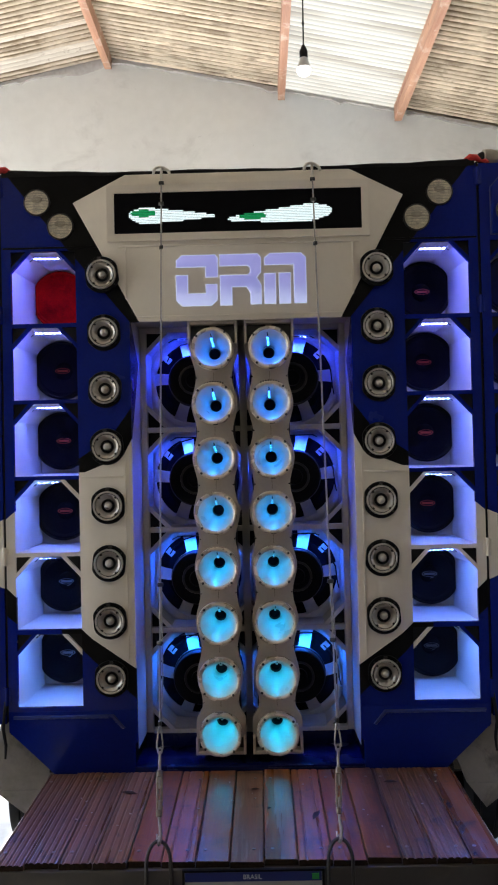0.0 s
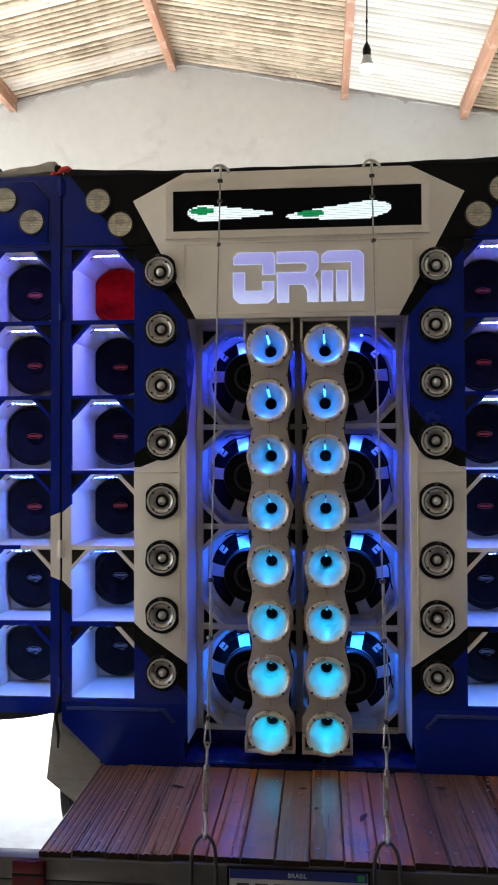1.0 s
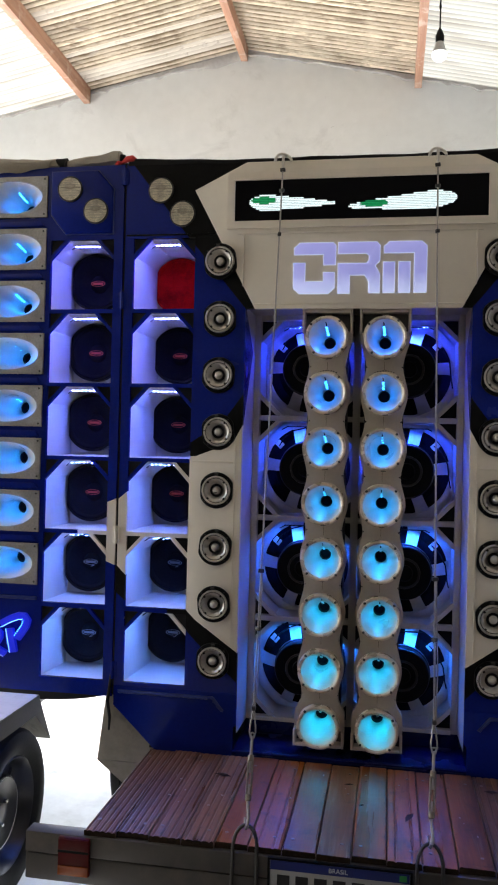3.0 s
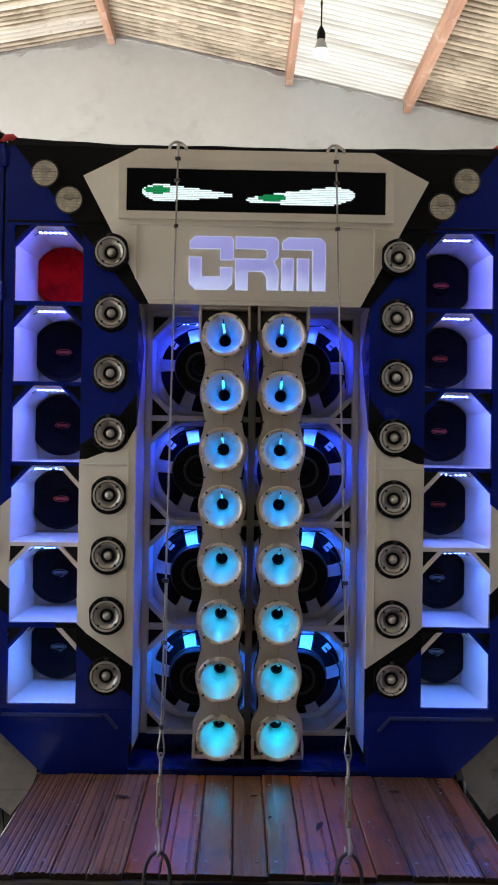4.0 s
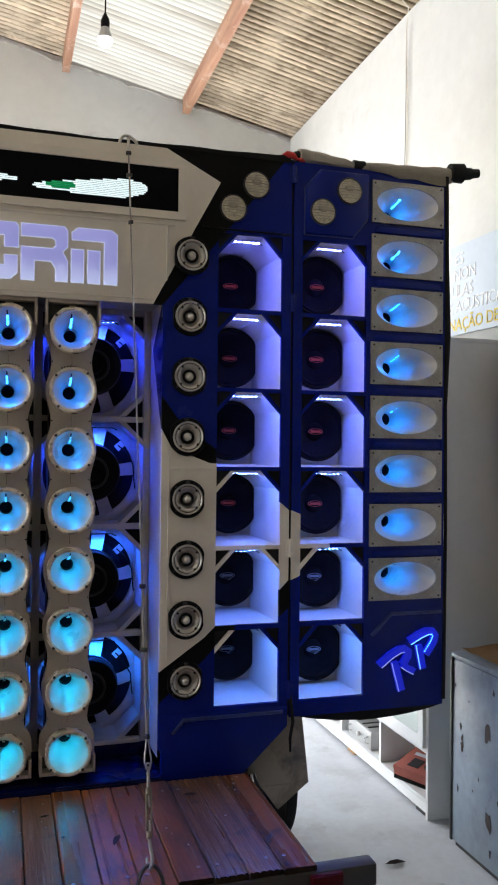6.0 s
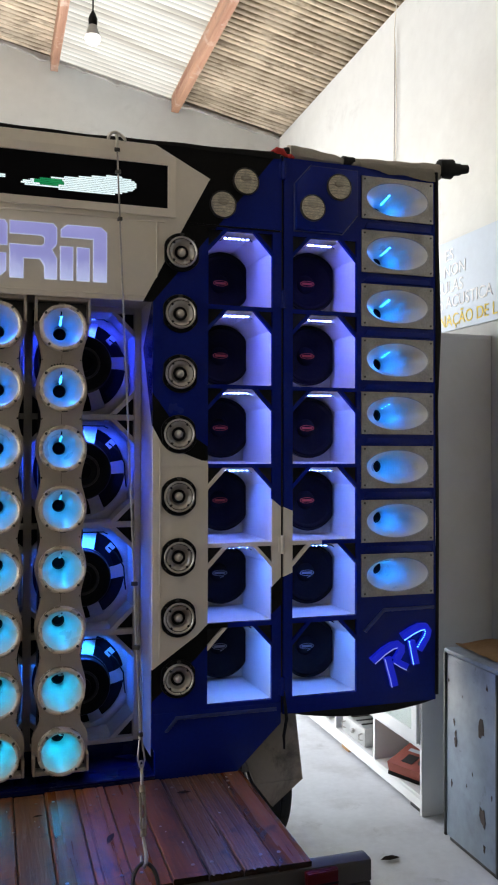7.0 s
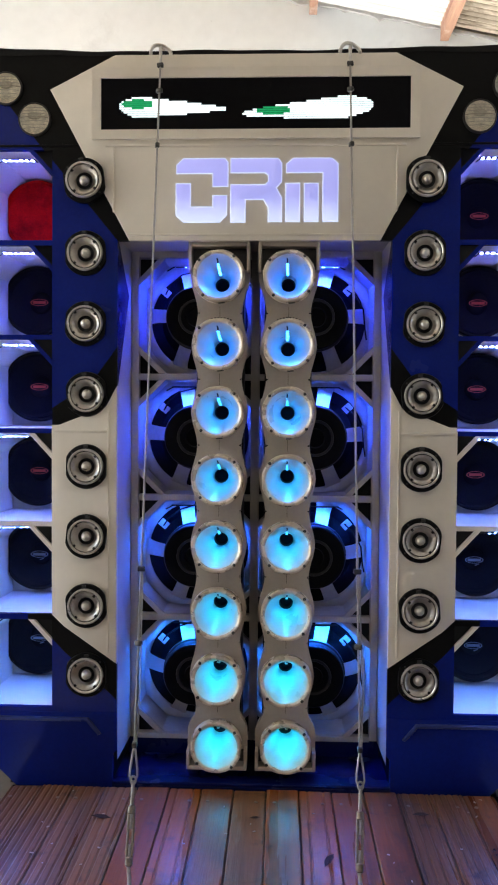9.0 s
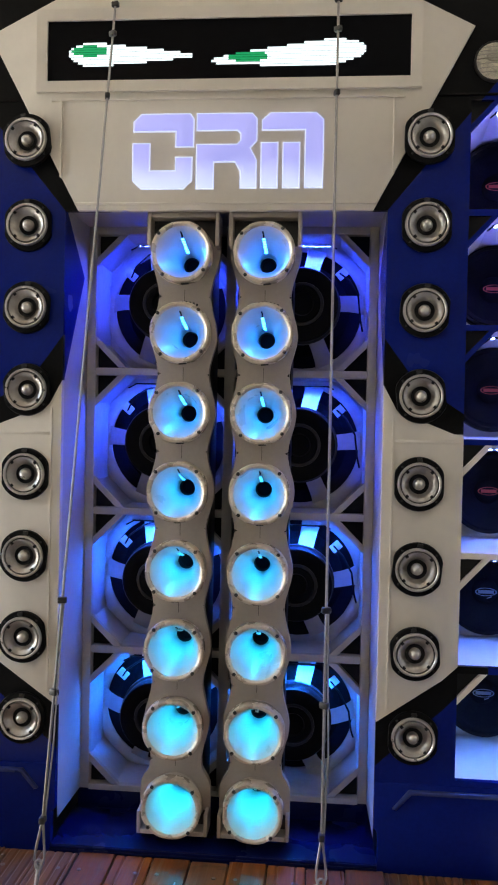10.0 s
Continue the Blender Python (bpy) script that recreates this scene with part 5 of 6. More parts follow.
    for sx in (-1, 1):
        part("mounting_rail", box(*sorted((sx * 0.062, sx * 0.074)), 0.012, GRID_Y - PLATE_Y - 0.012, 0.0, 1.635, 0.002), BLACK, t)
    for h in range(7):
        zc = HORN_LOW - 0.482 + HORN_STEP * (h + 0.5)
        part("seam", box(-0.0005, 0.0006, -0.0126, -0.0119, zc - 0.018, zc + 0.018), DARKMETAL, t)


def horn():
    t = thing("horn", (0, 0, 0), "round cream horn tweeter with bolted rim and lit azure led", "horn", "horns in the middle columns")
    bm = lathe([(0.0515, 0.032), (0.0535, 0.014), (0.057, 0.004), (0.066, -0.008), (0.0785, -0.014), (0.0808, -0.017), (0.0808, -0.046), (0.0785, -0.0505), (0.0725, -0.051), (0.0665, -0.0465)], 64)
    for v in bm.verts:
        a = math.atan2(v.co.z, v.co.x)
        r = math.hypot(v.co.x, v.co.z)
        if r > 0.077:
            k = 1 - 0.022 * max(0.0, math.cos(4 * a)) ** 2
            v.co.x *= k
            v.co.z *= k
    part("rim", bm, HORNRIM, t, "worn cream rim")
    part("neck_flange", lathe([(0.052, 0.005), (0.067, 0.005), (0.069, 0.0065), (0.069, 0.0215)], 40), HORNPLATE, t)
    for k in range(4):
        a = math.pi / 4 + k * math.pi / 2
        part("bolt", lathe([(0.0045, 0.0055), (0.0045, 0.001), (0.0, 0.0005)], 6, centre=(0.062 * math.cos(a), 0, 0.062 * math.sin(a))), DARKMETAL, t)
    prof = []
    for i in range(11):
        f = i / 10
        prof.append((0.067 - 0.044 * (1 - (1 - f) ** 1.7), -0.047 + 0.186 * f))
    part("bell", lathe(prof, 40), HORN, t, "glossy cream flared bell")
    part("throat", lathe([(0.0232, 0.138), (0.0205, 0.17), (0.0, 0.17)], 24), CAVITYSHADE, t)
    for k in range(4):
        a = math.pi / 4 + k * math.pi / 2
        part("bolt", lathe([(0.0052, -0.046), (0.0052, -0.0535), (0.0026, -0.0545), (0.0026, -0.052), (0.0, -0.052)], 6, centre=(0.0755 * math.cos(a), 0, 0.0755 * math.sin(a))), DARKMETAL, t)
    bm = bmesh.new()
    for i in range(7):
        f = 0.26 + 0.068 * i
        r = 0.067 - 0.044 * (1 - (1 - f) ** 1.7)
        y = -0.047 + 0.186 * f
        add_led(bm, -0.0036, 0.0036, y - 0.0045, y + 0.0045, r - 0.0058, r - 0.003)
    part("led_strip", bm, [LED_HORN, LEDBODY], t, "lit azure led strip")
    part("label_tab", box(-0.010, 0.010, -0.036, -0.028, -0.0825, -0.076, 0.001), DARKMETAL, t)
    bm = tube([(0.0, -0.025, 0.0585), (0.001, -0.012, 0.053), (0.0, 0.0, 0.0485)], 0.0022, 5)
    part("led_wire", bm, BLACK, t)
    return t


first = horn()
k = 0
for s in (-1, 1):
    for i in range(8):
        m = pose(s * HORN_X, PLATE_Y - 0.022, HORN_TOP - HORN_STEP * i, 0, (i * 53 % 17 - 8) * 0.8, 0)
        if k:
            copy_thing(first, m)
        else:
            first.matrix_basis = m
        k += 1
for s in (-1, 1):
    t = thing("maker_mark", (s * HORN_X, PLATE_Y, HORN_TOP - HORN_STEP + 0.084), "row of tiny dark printed marks over a horn", "printed mark")
    bm = bmesh.new()
    for i in range(8):
        a = radians(90 + (i - 3.5) * 6.5)
        x, z = 0.088 * math.cos(a), 0.088 * math.sin(a) - 0.084
        add_box(bm, x - 0.0026, x + 0.0026, -0.0008, 0.0004, z - 0.003, z + 0.003)
    part("marks", bm, INK, t)


def wing_horn(s):
    t = thing("wing_horn", (0, 0, 0), "grey cast plate with an oval horn and lit blue led", "horn", "oval horns on the folding cabinets")
    hx, hz = 0.1545, 0.0815
    n = 48
    bm = bmesh.new()
    rect, ell = [], []
    for i in range(n):
        a = 2 * math.pi * i / n
        c, q = math.cos(a), math.sin(a)
        f = min(hx / abs(c) if abs(c) > 1e-6 else 9, hz / abs(q) if abs(q) > 1e-6 else 9)
        rect.append((f * c, f * q))
        ell.append((0.132 * c, 0.064 * q))
    for kx, kz in ((1, 1), (-1, 1), (-1, -1), (1, -1)):
        a = math.atan2(kz * hz, kx * hx) % (2 * math.pi)
        i = round(a / (2 * math.pi) * n) % n
        rect[i] = (kx * hx, kz * hz)
    r0 = [bm.verts.new((x, 0.0, z)) for x, z in rect]
    r1 = [bm.verts.new((x, -0.008, z)) for x, z in rect]
    e0 = [bm.verts.new((x * 1.025, -0.008, z * 1.04)) for x, z in ell]
    e1 = [bm.verts.new((x, -0.004, z)) for x, z in ell]
    for i in range(n):
        j = (i + 1) % n
        bm.faces.new((r0[i], r0[j], r1[j], r1[i]))
        bm.faces.new((r1[i], r1[j], e0[j], e0[i]))
        bm.faces.new((e0[i], e0[j], e1[j], e1[i]))
    part("plate", bm, CASTALU, t, "grey cast aluminium plate")
    bm = bmesh.new()
    prev = None
    for k in range(11):
        f = k / 10
        g = 1 - (1 - f) ** 1.8
        rx, rz = 0.132 + (0.026 - 0.132) * g, 0.064 + (0.026 - 0.064) * g
        ring = [bm.verts.new((rx * math.cos(2 * math.pi * i / n), -0.004 + 0.20 * f, rz * math.sin(2 * math.pi * i / n))) for i in range(n)]
        if prev:
            for i in range(n):
                bm.faces.new((prev[i], prev[(i + 1) % n], ring[(i + 1) % n], ring[i]))
        prev = ring
    part("bell", bm, HORN, t, "pale oval flare")
    part("throat", lathe([(0.0262, 0.195), (0.024, 0.22), (0.0, 0.22)], 24), CAVITYSHADE, t)
    for kx in (-1, 1):
        for kz in (-1, 1):
            part("bolt", lathe([(0.004, -0.007), (0.004, -0.0105), (0.0, -0.011)], 8, centre=(kx * 0.143, 0, kz * 0.070)), DARKMETAL, t)
    bm = bmesh.new()
    for i in range(5):
        f = 0.34 + 0.085 * i
        g = 1 - (1 - f) ** 1.8
        rz = 0.064 + (0.026 - 0.064) * g
        add_led(bm, -0.0024, 0.0024, 0.20 * f - 0.0032, 0.20 * f + 0.0032, rz - 0.005, rz - 0.003)
    part("led_strip", bm, [LED_WING, LEDBODY], t, "lit azure led strip")
    return t


first = wing_horn(1)
k = 0
for s in (1, -1):
    for z in HORN_Z:
        m = pose(s * 1.3865, 0.0, z)
        if k:
            copy_thing(first, m)
        else:
            first.matrix_basis = m
        k += 1
# ---- the trailer ----
RUSTY = material("rusty_zinc", (0.2, 0.17, 0.13), 0.5, metal=0.6, vary=0.3, scale=50, fine=200, bump=0.1, dirt=(0.13, 0.07, 0.03), dirt_amount=0.6)
DECK_Z = 0.435
trailer = thing("trailer", (0, 0.3, 0.0), "low grey trailer carrying the speaker tower", "trailer")
IN_TRAILER = Matrix.Translation((0, -0.3, 0))


def tp(name, bm, mat, label="", parent=None):
    return part(name, bm, mat, parent or trailer, label, at=IN_TRAILER if parent is None else None)


tp("rear_beam", box(-0.93, 0.93, -0.715, -0.6565, 0.352, 0.4165, 0.006), TRAILERPAINT, "grey painted rear beam")
tp("rear_beam", box(-0.93, 0.93, -0.711, -0.655, 0.27, 0.3495, 0.006), TRAILERPAINT, "grey painted rear beam")
for x in (-0.7, 0.7):
    tp("chassis_rail", box(x - 0.03, x + 0.03, -0.655, 1.6, 0.30, 0.39, 0.004), DARKMETAL)
tp("cross_member", box(-0.67, 0.67, -0.1, -0.04, 0.31, 0.388, 0.004), DARKMETAL)
tp("axle", tube([(-0.87, 0.39, 0.29), (0.91, 0.39, 0.29)], 0.028, 12), DARKMETAL)
tp("subframe", box(-0.75, 0.75, 0.06, 0.8, 0.39, 0.4245), DARKMETAL)
for s in (1, -1):
    lamp_ob = tp("tail_lamp", box(*sorted((s * 0.722, s * 0.820)), -0.728, -0.711, 0.300, 0.412, 0.004), REDLENS, "red tail lamp")
    part("indicator", box(*sorted((s * 0.724, s * 0.818)), -0.7305, -0.7275, 0.302, 0.331, 0.001), ORANGELENS, lamp_ob)
    part("reflector_band", box(*sorted((s * 0.724, s * 0.818)), -0.7315, -0.7275, 0.377, 0.409, 0.002), REDLENS, lamp_ob, "raised red reflector")
    part("divider", box(*sorted((s * 0.723, s * 0.819)), -0.7300, -0.7275, 0.369, 0.3755), BLACK, lamp_ob)
    # hexagonal fender end plate and hood over the wheel
    hexa = [(0.757, 0.473), (0.825, 0.556), (0.90, 0.622), (0.970, 0.622), (1.002, 0.343), (0.81, 0.343)]
    tp("fender_plate", prism([(x + 0.015, z) for x, z in mirror(hexa, s)], 0.06, 0.08, 0.003), DULLFENDER, "scuffed white fender end plate")
    bm = bmesh.new()
    fold = [(0.81, 0.06, 0.343), (1.002, 0.06, 0.343), (0.884, 0.075, 0.243)]
    va, vb = [bm.verts.new((s * x + 0.015, y, z)) for x, y, z in fold], [bm.verts.new((s * x + 0.015, y + 0.02, z)) for x, y, z in fold]
    bm.faces.new(va), bm.faces.new(vb)
    for i in range(3):
        bm.faces.new((va[i], va[(i + 1) % 3], vb[(i + 1) % 3], vb[i]))
    tp("fender_fold", bm, DULLFENDER, "folded lower corner of the fender plate")
    bm = bmesh.new()
    prof = [(0.08, 0.40), (0.16, 0.60), (0.88, 0.60), (1.0, 0.36)]
    for (y0, z0), (y1, z1) in zip(prof, prof[1:]):
        a = [(s * x + 0.015, y, z) for x, y, z in ((0.765, y0, z0), (0.965, y0, z0), (0.965, y1, z1), (0.765, y1, z1))]
        v = [bm.verts.new(p) for p in a]
        w = [bm.verts.new((x, y, z - 0.012)) for x, y, z in a]
        bm.faces.new(v)
        bm.faces.new(w[::-1])
        for i in range(4):
            bm.faces.new((v[i], w[i], w[(i + 1) % 4], v[(i + 1) % 4]))
    tp("fender_hood", bm, DULLFENDER)
    strap = tp("strap", tube([(s * 0.915, -0.004, 0.70), (s * 0.925, -0.010, 0.60), (s * 0.925, 0.02, 0.53), (s * 0.936, 0.045, 0.47)], [0.006, 0.0065, 0.006, 0.004], 8), BLACKCANVAS, "black hanging strap")


def add_wheel_tyre(bm, r=0.29, w=0.085):
    return add_lathe(bm, [(0.192, -w * 0.75), (0.215, -w * 0.95), (0.25, -w), (0.275, -w * 0.9), (r - 0.004, -w * 0.7), (r, -w * 0.4), (r - 0.007, -w * 0.36), (r, -w * 0.3), (r, w * 0.3), (r - 0.007, w * 0.36), (r, w * 0.4), (r - 0.004, w * 0.7), (0.25, w), (0.2, w * 0.8), (0.192, w * 0.6)], 56)


def wheel(parent, at):
    """Axis along local y; the outer face looks to -y."""
    tyre = part("tyre", add_wheel_tyre(bmesh.new()), RUBBER, parent, "black rubber tyre", at=at)
    bm = lathe([(0.196, -0.064), (0.190, -0.070), (0.184, -0.064), (0.178, -0.03), (0.165, -0.010), (0.145, -0.006), (0.132, -0.012), (0.124, -0.034), (0.118, -0.038), (0.108, -0.032), (0.085, -0.020), (0.07, -0.016), (0.05, -0.018), (0.032, -0.020), (0.030, -0.032), (0.0, -0.034)], 48)
    rim = part("rim", bm, BLACKSTEEL, tyre, "black painted pressed steel rim")
    bm = lathe([(0.1235, -0.0345), (0.1205, -0.0385), (0.1185, -0.0382)], 48)
    for k in range(4):
        a = 2 * math.pi * k / 4 + 0.4
        add_lathe(bm, [(0.008, -0.02), (0.007, -0.032), (0.0, -0.034)], 8, centre=(0.055 * math.cos(a), 0, 0.055 * math.sin(a)))
    part("rim_edge", bm, CHROME, tyre, "bright rim edge and nuts")
    for k in range(8):
        a = 2 * math.pi * k / 8
        # flat black disc painted as the shaded hole
        part("vent_hole", lathe([(0.015, -0.0125), (0.0, -0.0125)], 10, centre=(0.151 * math.cos(a), 0, 0.151 * math.sin(a))), CAVITYSHADE, tyre)
    return tyre


for s in (1, -1):
    wheel(trailer, Matrix.Translation((s * 0.895 + 0.022, 0.39 - 0.3, 0.29)) @ Matrix.Rotation(radians(90 * s), 4, "Z"))

# number plate: plain bars instead of characters
plate = tp("number_plate", box(-0.182, 0.218, -0.722, -0.716, 0.285, 0.415, 0.002), PLATEWHITE, "white plate with a blue band and dark bars")
bm = bmesh.new()
for x0, x1, z0, z1 in ((-0.186, 0.222, 0.413, 0.419), (-0.186, -0.179, 0.283, 0.413), (0.215, 0.222, 0.283, 0.413)):
    add_box(bm, x0, x1, -0.7255, -0.7165, z0, z1)
part("plate_frame", bm, BLACK, plate)
bm = box(-0.178, 0.214, -0.7245, -0.7215, 0.386, 0.412)
part("blue_band", bm, PLATEBLUE, plate)
part("flag", box(0.186, 0.206, -0.7262, -0.7244, 0.391, 0.407), GREENPRINT, plate)
bm = bmesh.new()
for k in range(7):
    x = -0.158 + k * 0.053
    add_box(bm, x, x + 0.036, -0.7235, -0.7215, 0.305, 0.372)
part("bars", bm, INK, plate)
lettering("BRASIL", 0.013, Matrix.Translation((-0.012, -0.7247, 0.393)) @ Matrix.Rotation(radians(90), 4, "X"), WHITEPRINT, "lettering", plate)

# hoops, cables and turnbuckles
CABLES = []
for s in (1, -1):
    hx = 0.269 if s > 0 else -0.254
    hoop_pts = [(hx + 0.035 * math.cos(a), -0.722 + 0.02 * math.sin(a), 0.436 + 0.058 * math.sin(a)) for a in [math.pi * i / 14 for i in range(15)]]
    hoop_pts = [(hx + 0.037, -0.722, 0.30)] + hoop_pts + [(hx - 0.037, -0.722, 0.30)]
    tp("tie_hoop", tube(hoop_pts, 0.0055, 8), DARKMETAL, "dark bent steel tie hoop")
    lo, hi = Vector((hx, -0.702, 0.494)), Vector((s * 0.283, -0.040, 2.672))
    CABLES.append((lo, hi))
    t = thing("stay_cable", lo, "thin steel stay cable with clamps and a rusty turnbuckle", "cable", "stay cables")
    d = hi - lo

    def on(f, x=0.0, y=0.0):
        lean = max(0.0, f / 0.1 if f < 0.1 else (1.0 - f) / 0.9)
        return d * f + Vector((x + lean * (0.01 if s > 0 else -0.003), y + lean * 0.042, 0))
    part("wire", tube([on(0.132), on(0.5), on(1.0)], 0.003, 8), STEEL, t)
    part("tail_wire", tube([on(0.14, 0.004), on(0.2, 0.009, -0.004), on(0.26, 0.006, -0.003), on(0.325, 0.004)], 0.002, 6), STEEL, t)
    loop = [on(0.136, 0.001), on(0.125, 0.0045), on(0.113, 0.0085), on(0.106, 0.0095), on(0.1015, 0.006), on(0.1, 0.0), on(0.1015, -0.006), on(0.106, -0.0095), on(0.113, -0.0085), on(0.125, -0.0045), on(0.136, -0.001)]
    part("wire_loop", tube(loop, 0.0025, 8), STEEL, t, "bent wire end loop")
    body = bmesh.new()
    for off in (-0.0062, 0.0062):
        add_tube(body, [on(0.031, off), on(0.036, off), on(0.069, off), on(0.074, off)], [0.0026, 0.0034, 0.0034, 0.0026], 8)
    for f0, f1 in ((0.026, 0.034), (0.071, 0.079)):
        add_tube(body, [on(f0), on(f0 + 0.001), on(f1 - 0.001), on(f1)], [0.0065, 0.0092, 0.0092, 0.0065], 10)
    part("turnbuckle", body, RUSTY, t, "rusty open turnbuckle")
    ring = [on(0.1015, 0.0062 * math.sin(a), 0.0) + Vector((0, 0.006 * math.cos(a) * 0.3, 0.0085 * math.cos(a))) for a in [2 * math.pi * i / 14 for i in range(15)]]
    up = tube([on(0.058), on(0.0975)], 0.0042, 8)
    add_tube(up, ring, 0.0028, 8)
    for k in range(7):
        add_tube(up, [on(0.0805 + k * 0.0022), on(0.0812 + k * 0.0022)], 0.0049, 8)
    part("eye_bolt", up, STEEL, t)
    hook = [on(0.045), on(0.024), on(0.016, 0.003, -0.002), on(0.008, 0.006, -0.007), on(0.001, 0.003, -0.010), on(-0.0035, 0.0, -0.004), on(-0.004, -0.002, 0.003), on(-0.0005, -0.005, 0.009), on(0.006, -0.007, 0.010)]
    part("hook_bolt", tube(hook, [0.0042, 0.0044, 0.005, 0.0055, 0.0055, 0.005, 0.0048, 0.0042, 0.003], 8), STEEL, t)
    for f in (0.137, 0.242, 0.323, 0.863, 0.944, 0.983):
        part("clamp", add_box(bmesh.new(), -0.0095, 0.0095, -0.006, 0.006, -0.0065, 0.0065, 0.0025), DARKMETAL, t, at=Matrix.Translation(on(f)) @ Matrix.Rotation(0.4 + f * 9, 4, "Z"))
    lp = [(0.030 * math.cos(a), 0.010 * math.sin(a * 2), 0.026 * math.sin(a)) for a in [math.pi * i / 12 for i in range(13)]]
    part("top_loop", tube([on(1.0) + Vector(p) for p in lp], 0.0055, 8), ROPE, t, "white cord loop over the top edge")
    part("top_loop", tube([on(0.985), on(1.0) + Vector((0, 0, 0.02)), on(1.0) + Vector((0.004, 0.03, 0.03)), on(1.0) + Vector((0.0, 0.07, 0.024))], 0.005, 8), ROPE, t)

# ---- covers on top ----
bm = bmesh.new()
n, prev = 60, None
for i in range(n + 1):
    x = -0.90 + 1.8 * i / n
    sag = 0.006 * math.sin(i * 0.31) + 0.004 * math.sin(i * 0.83)
    edge = 0.018 * abs(x / 0.9) ** 3
    row = [bm.verts.new(p) for p in ((x, -0.003, TOP - 0.008 + sag * 0.3), (x, -0.006, TOP + 0.002 + sag * 0.3 + edge), (x, 0.03, TOP + 0.006 + sag * 0.5 + edge), (x, 0.10, TOP + 0.006), (x, 0.78, TOP + 0.003))]
    if prev:
        for k in range(4):
            bm.faces.new((prev[k], row[k], row[k + 1], prev[k + 1]))
    prev = row
t = thing("top_cover", (0, 0.4, TOP), "black tarpaulin stretched over the tower top", "tarpaulin")
part("sheet", bm, BLACKCANVAS, t, at=Matrix.Translation((0, -0.4, -TOP)))
for s in (1, -1):
    t = thing("rolled_cover", (s * 1.25, 0.06, 2.695), "grey rolled tarpaulin tied along the cabinet top", "tarpaulin", "rolled tarpaulins")
    bm = bmesh.new()
    pts, rad = [], []
    for i in range(25):
        f = i / 24
        x = s * (0.945 + 0.66 * f) - s * 1.25
        sag = 0.002 * math.sin(f * 11) - 0.016 * math.sin(math.pi * f)
        pts.append((x, -0.012 + 0.008 * math.sin(f * 9), 0.036 + sag))
        rad.append(0.029 + 0.004 * math.sin(f * 8 + 1) - (0.008 if abs(f - 0.37) < 0.04 else 0))
    add_tube(bm, pts, rad, 14)
    for v in bm.verts:
        v.co.z += 0.007 * noise.noise((v.co.x * 14, v.co.y * 60, v.co.z * 60))
        v.co.y += 0.009 * noise.noise((v.co.x * 9, v.co.y * 70, v.co.z * 70 + 5))
        v.co.z = max(0.001, v.co.z)
    part("roll", bm, CANVAS, t)
    part("band", tube([(s * 1.172 - s * 1.25, -0.012, 0.0255), (s * 1.194 - s * 1.25, -0.012, 0.0245), (s * 1.218 - s * 1.25, -0.012, 0.0245)], [0.0262, 0.0255, 0.0262], 14), BLACKCANVAS, t, "black tie band")
    part("end_cap", tube([(s * 0.345, -0.02, 0.045), (s * 0.40, -0.02, 0.047), (s * 0.401, -0.02, 0.047), (s * 0.44, -0.02, 0.05)], [0.036, 0.04, 0.026, 0.024], 14), BLACKCANVAS, t, "black end cap")
    part("inner_end", tube([(s * (0.925 - 1.25), -0.006, 0.03), (s * (0.935 - 1.25), -0.008, 0.034), (s * (0.955 - 1.25), -0.01, 0.035)], [0.012, 0.0235, 0.0265], 12), BLACKCANVAS, t, "black folded inner end")
    part("end_knob", tube([(s * 0.44, -0.02, 0.05), (s * 0.475, -0.02, 0.056)], [0.02, 0.018], 10), BLACKCANVAS, t)
    bm = bmesh.new()
    prev = None
    for i in range(15):
        f = i / 14
        x = s * (-0.02 + 0.325 * f)
        low = -0.004 - 0.026 * f ** 0.7 + 0.004 * math.sin(f * 13)
        ripple = 0.003 * math.sin(f * 21)
        row = [bm.verts.new(p) for p in ((x, -0.03, 0.036), (x, -0.056 + ripple, 0.022), (x, -0.067 + ripple, 0.003), (x, -0.068 + ripple, low))]
        if prev:
            for k in range(3):
                bm.faces.new((prev[k], row[k], row[k + 1], prev[k + 1]))
        prev = row
    bmesh.ops.solidify(bm, geom=bm.faces[:], thickness=0.002)
    part("hanging_fold", bm, CANVAS, t, "grey fold hanging over the cabinet edge")
    part("side_flap", tube([(s * 0.309, -0.058, 0.01), (s * 0.312, -0.06, -0.3), (s * 0.317, -0.062, -0.62), (s * 0.310, -0.058, -0.9), (s * 0.315, -0.058, -1.4), (s * 0.309, -0.058, -2.06)], [0.010, 0.008, 0.012, 0.008, 0.007, 0.009], 8), BLACKCANVAS, t, "black edge flap")
    t = thing("red_strap", (s * 0.915, 0.01, 2.70), "red cloth strap bunched at the cabinet corner", "strap", "red straps")
    part("cloth", tube([(-s * 0.055, 0.0, 0.009), (-s * 0.03, -0.012, 0.017), (-s * 0.008, -0.01, 0.016), (s * 0.012, -0.002, 0.006)], [0.004, 0.0135, 0.0125, 0.006], 10), REDCANVAS, t)
    part("loose_end", tube([(s * 0.012, -0.008, 0.004), (s * 0.026, -0.014, 0.002), (s * 0.04, -0.008, -0.001)], [0.005, 0.0085, 0.004], 8), REDCANVAS, t)

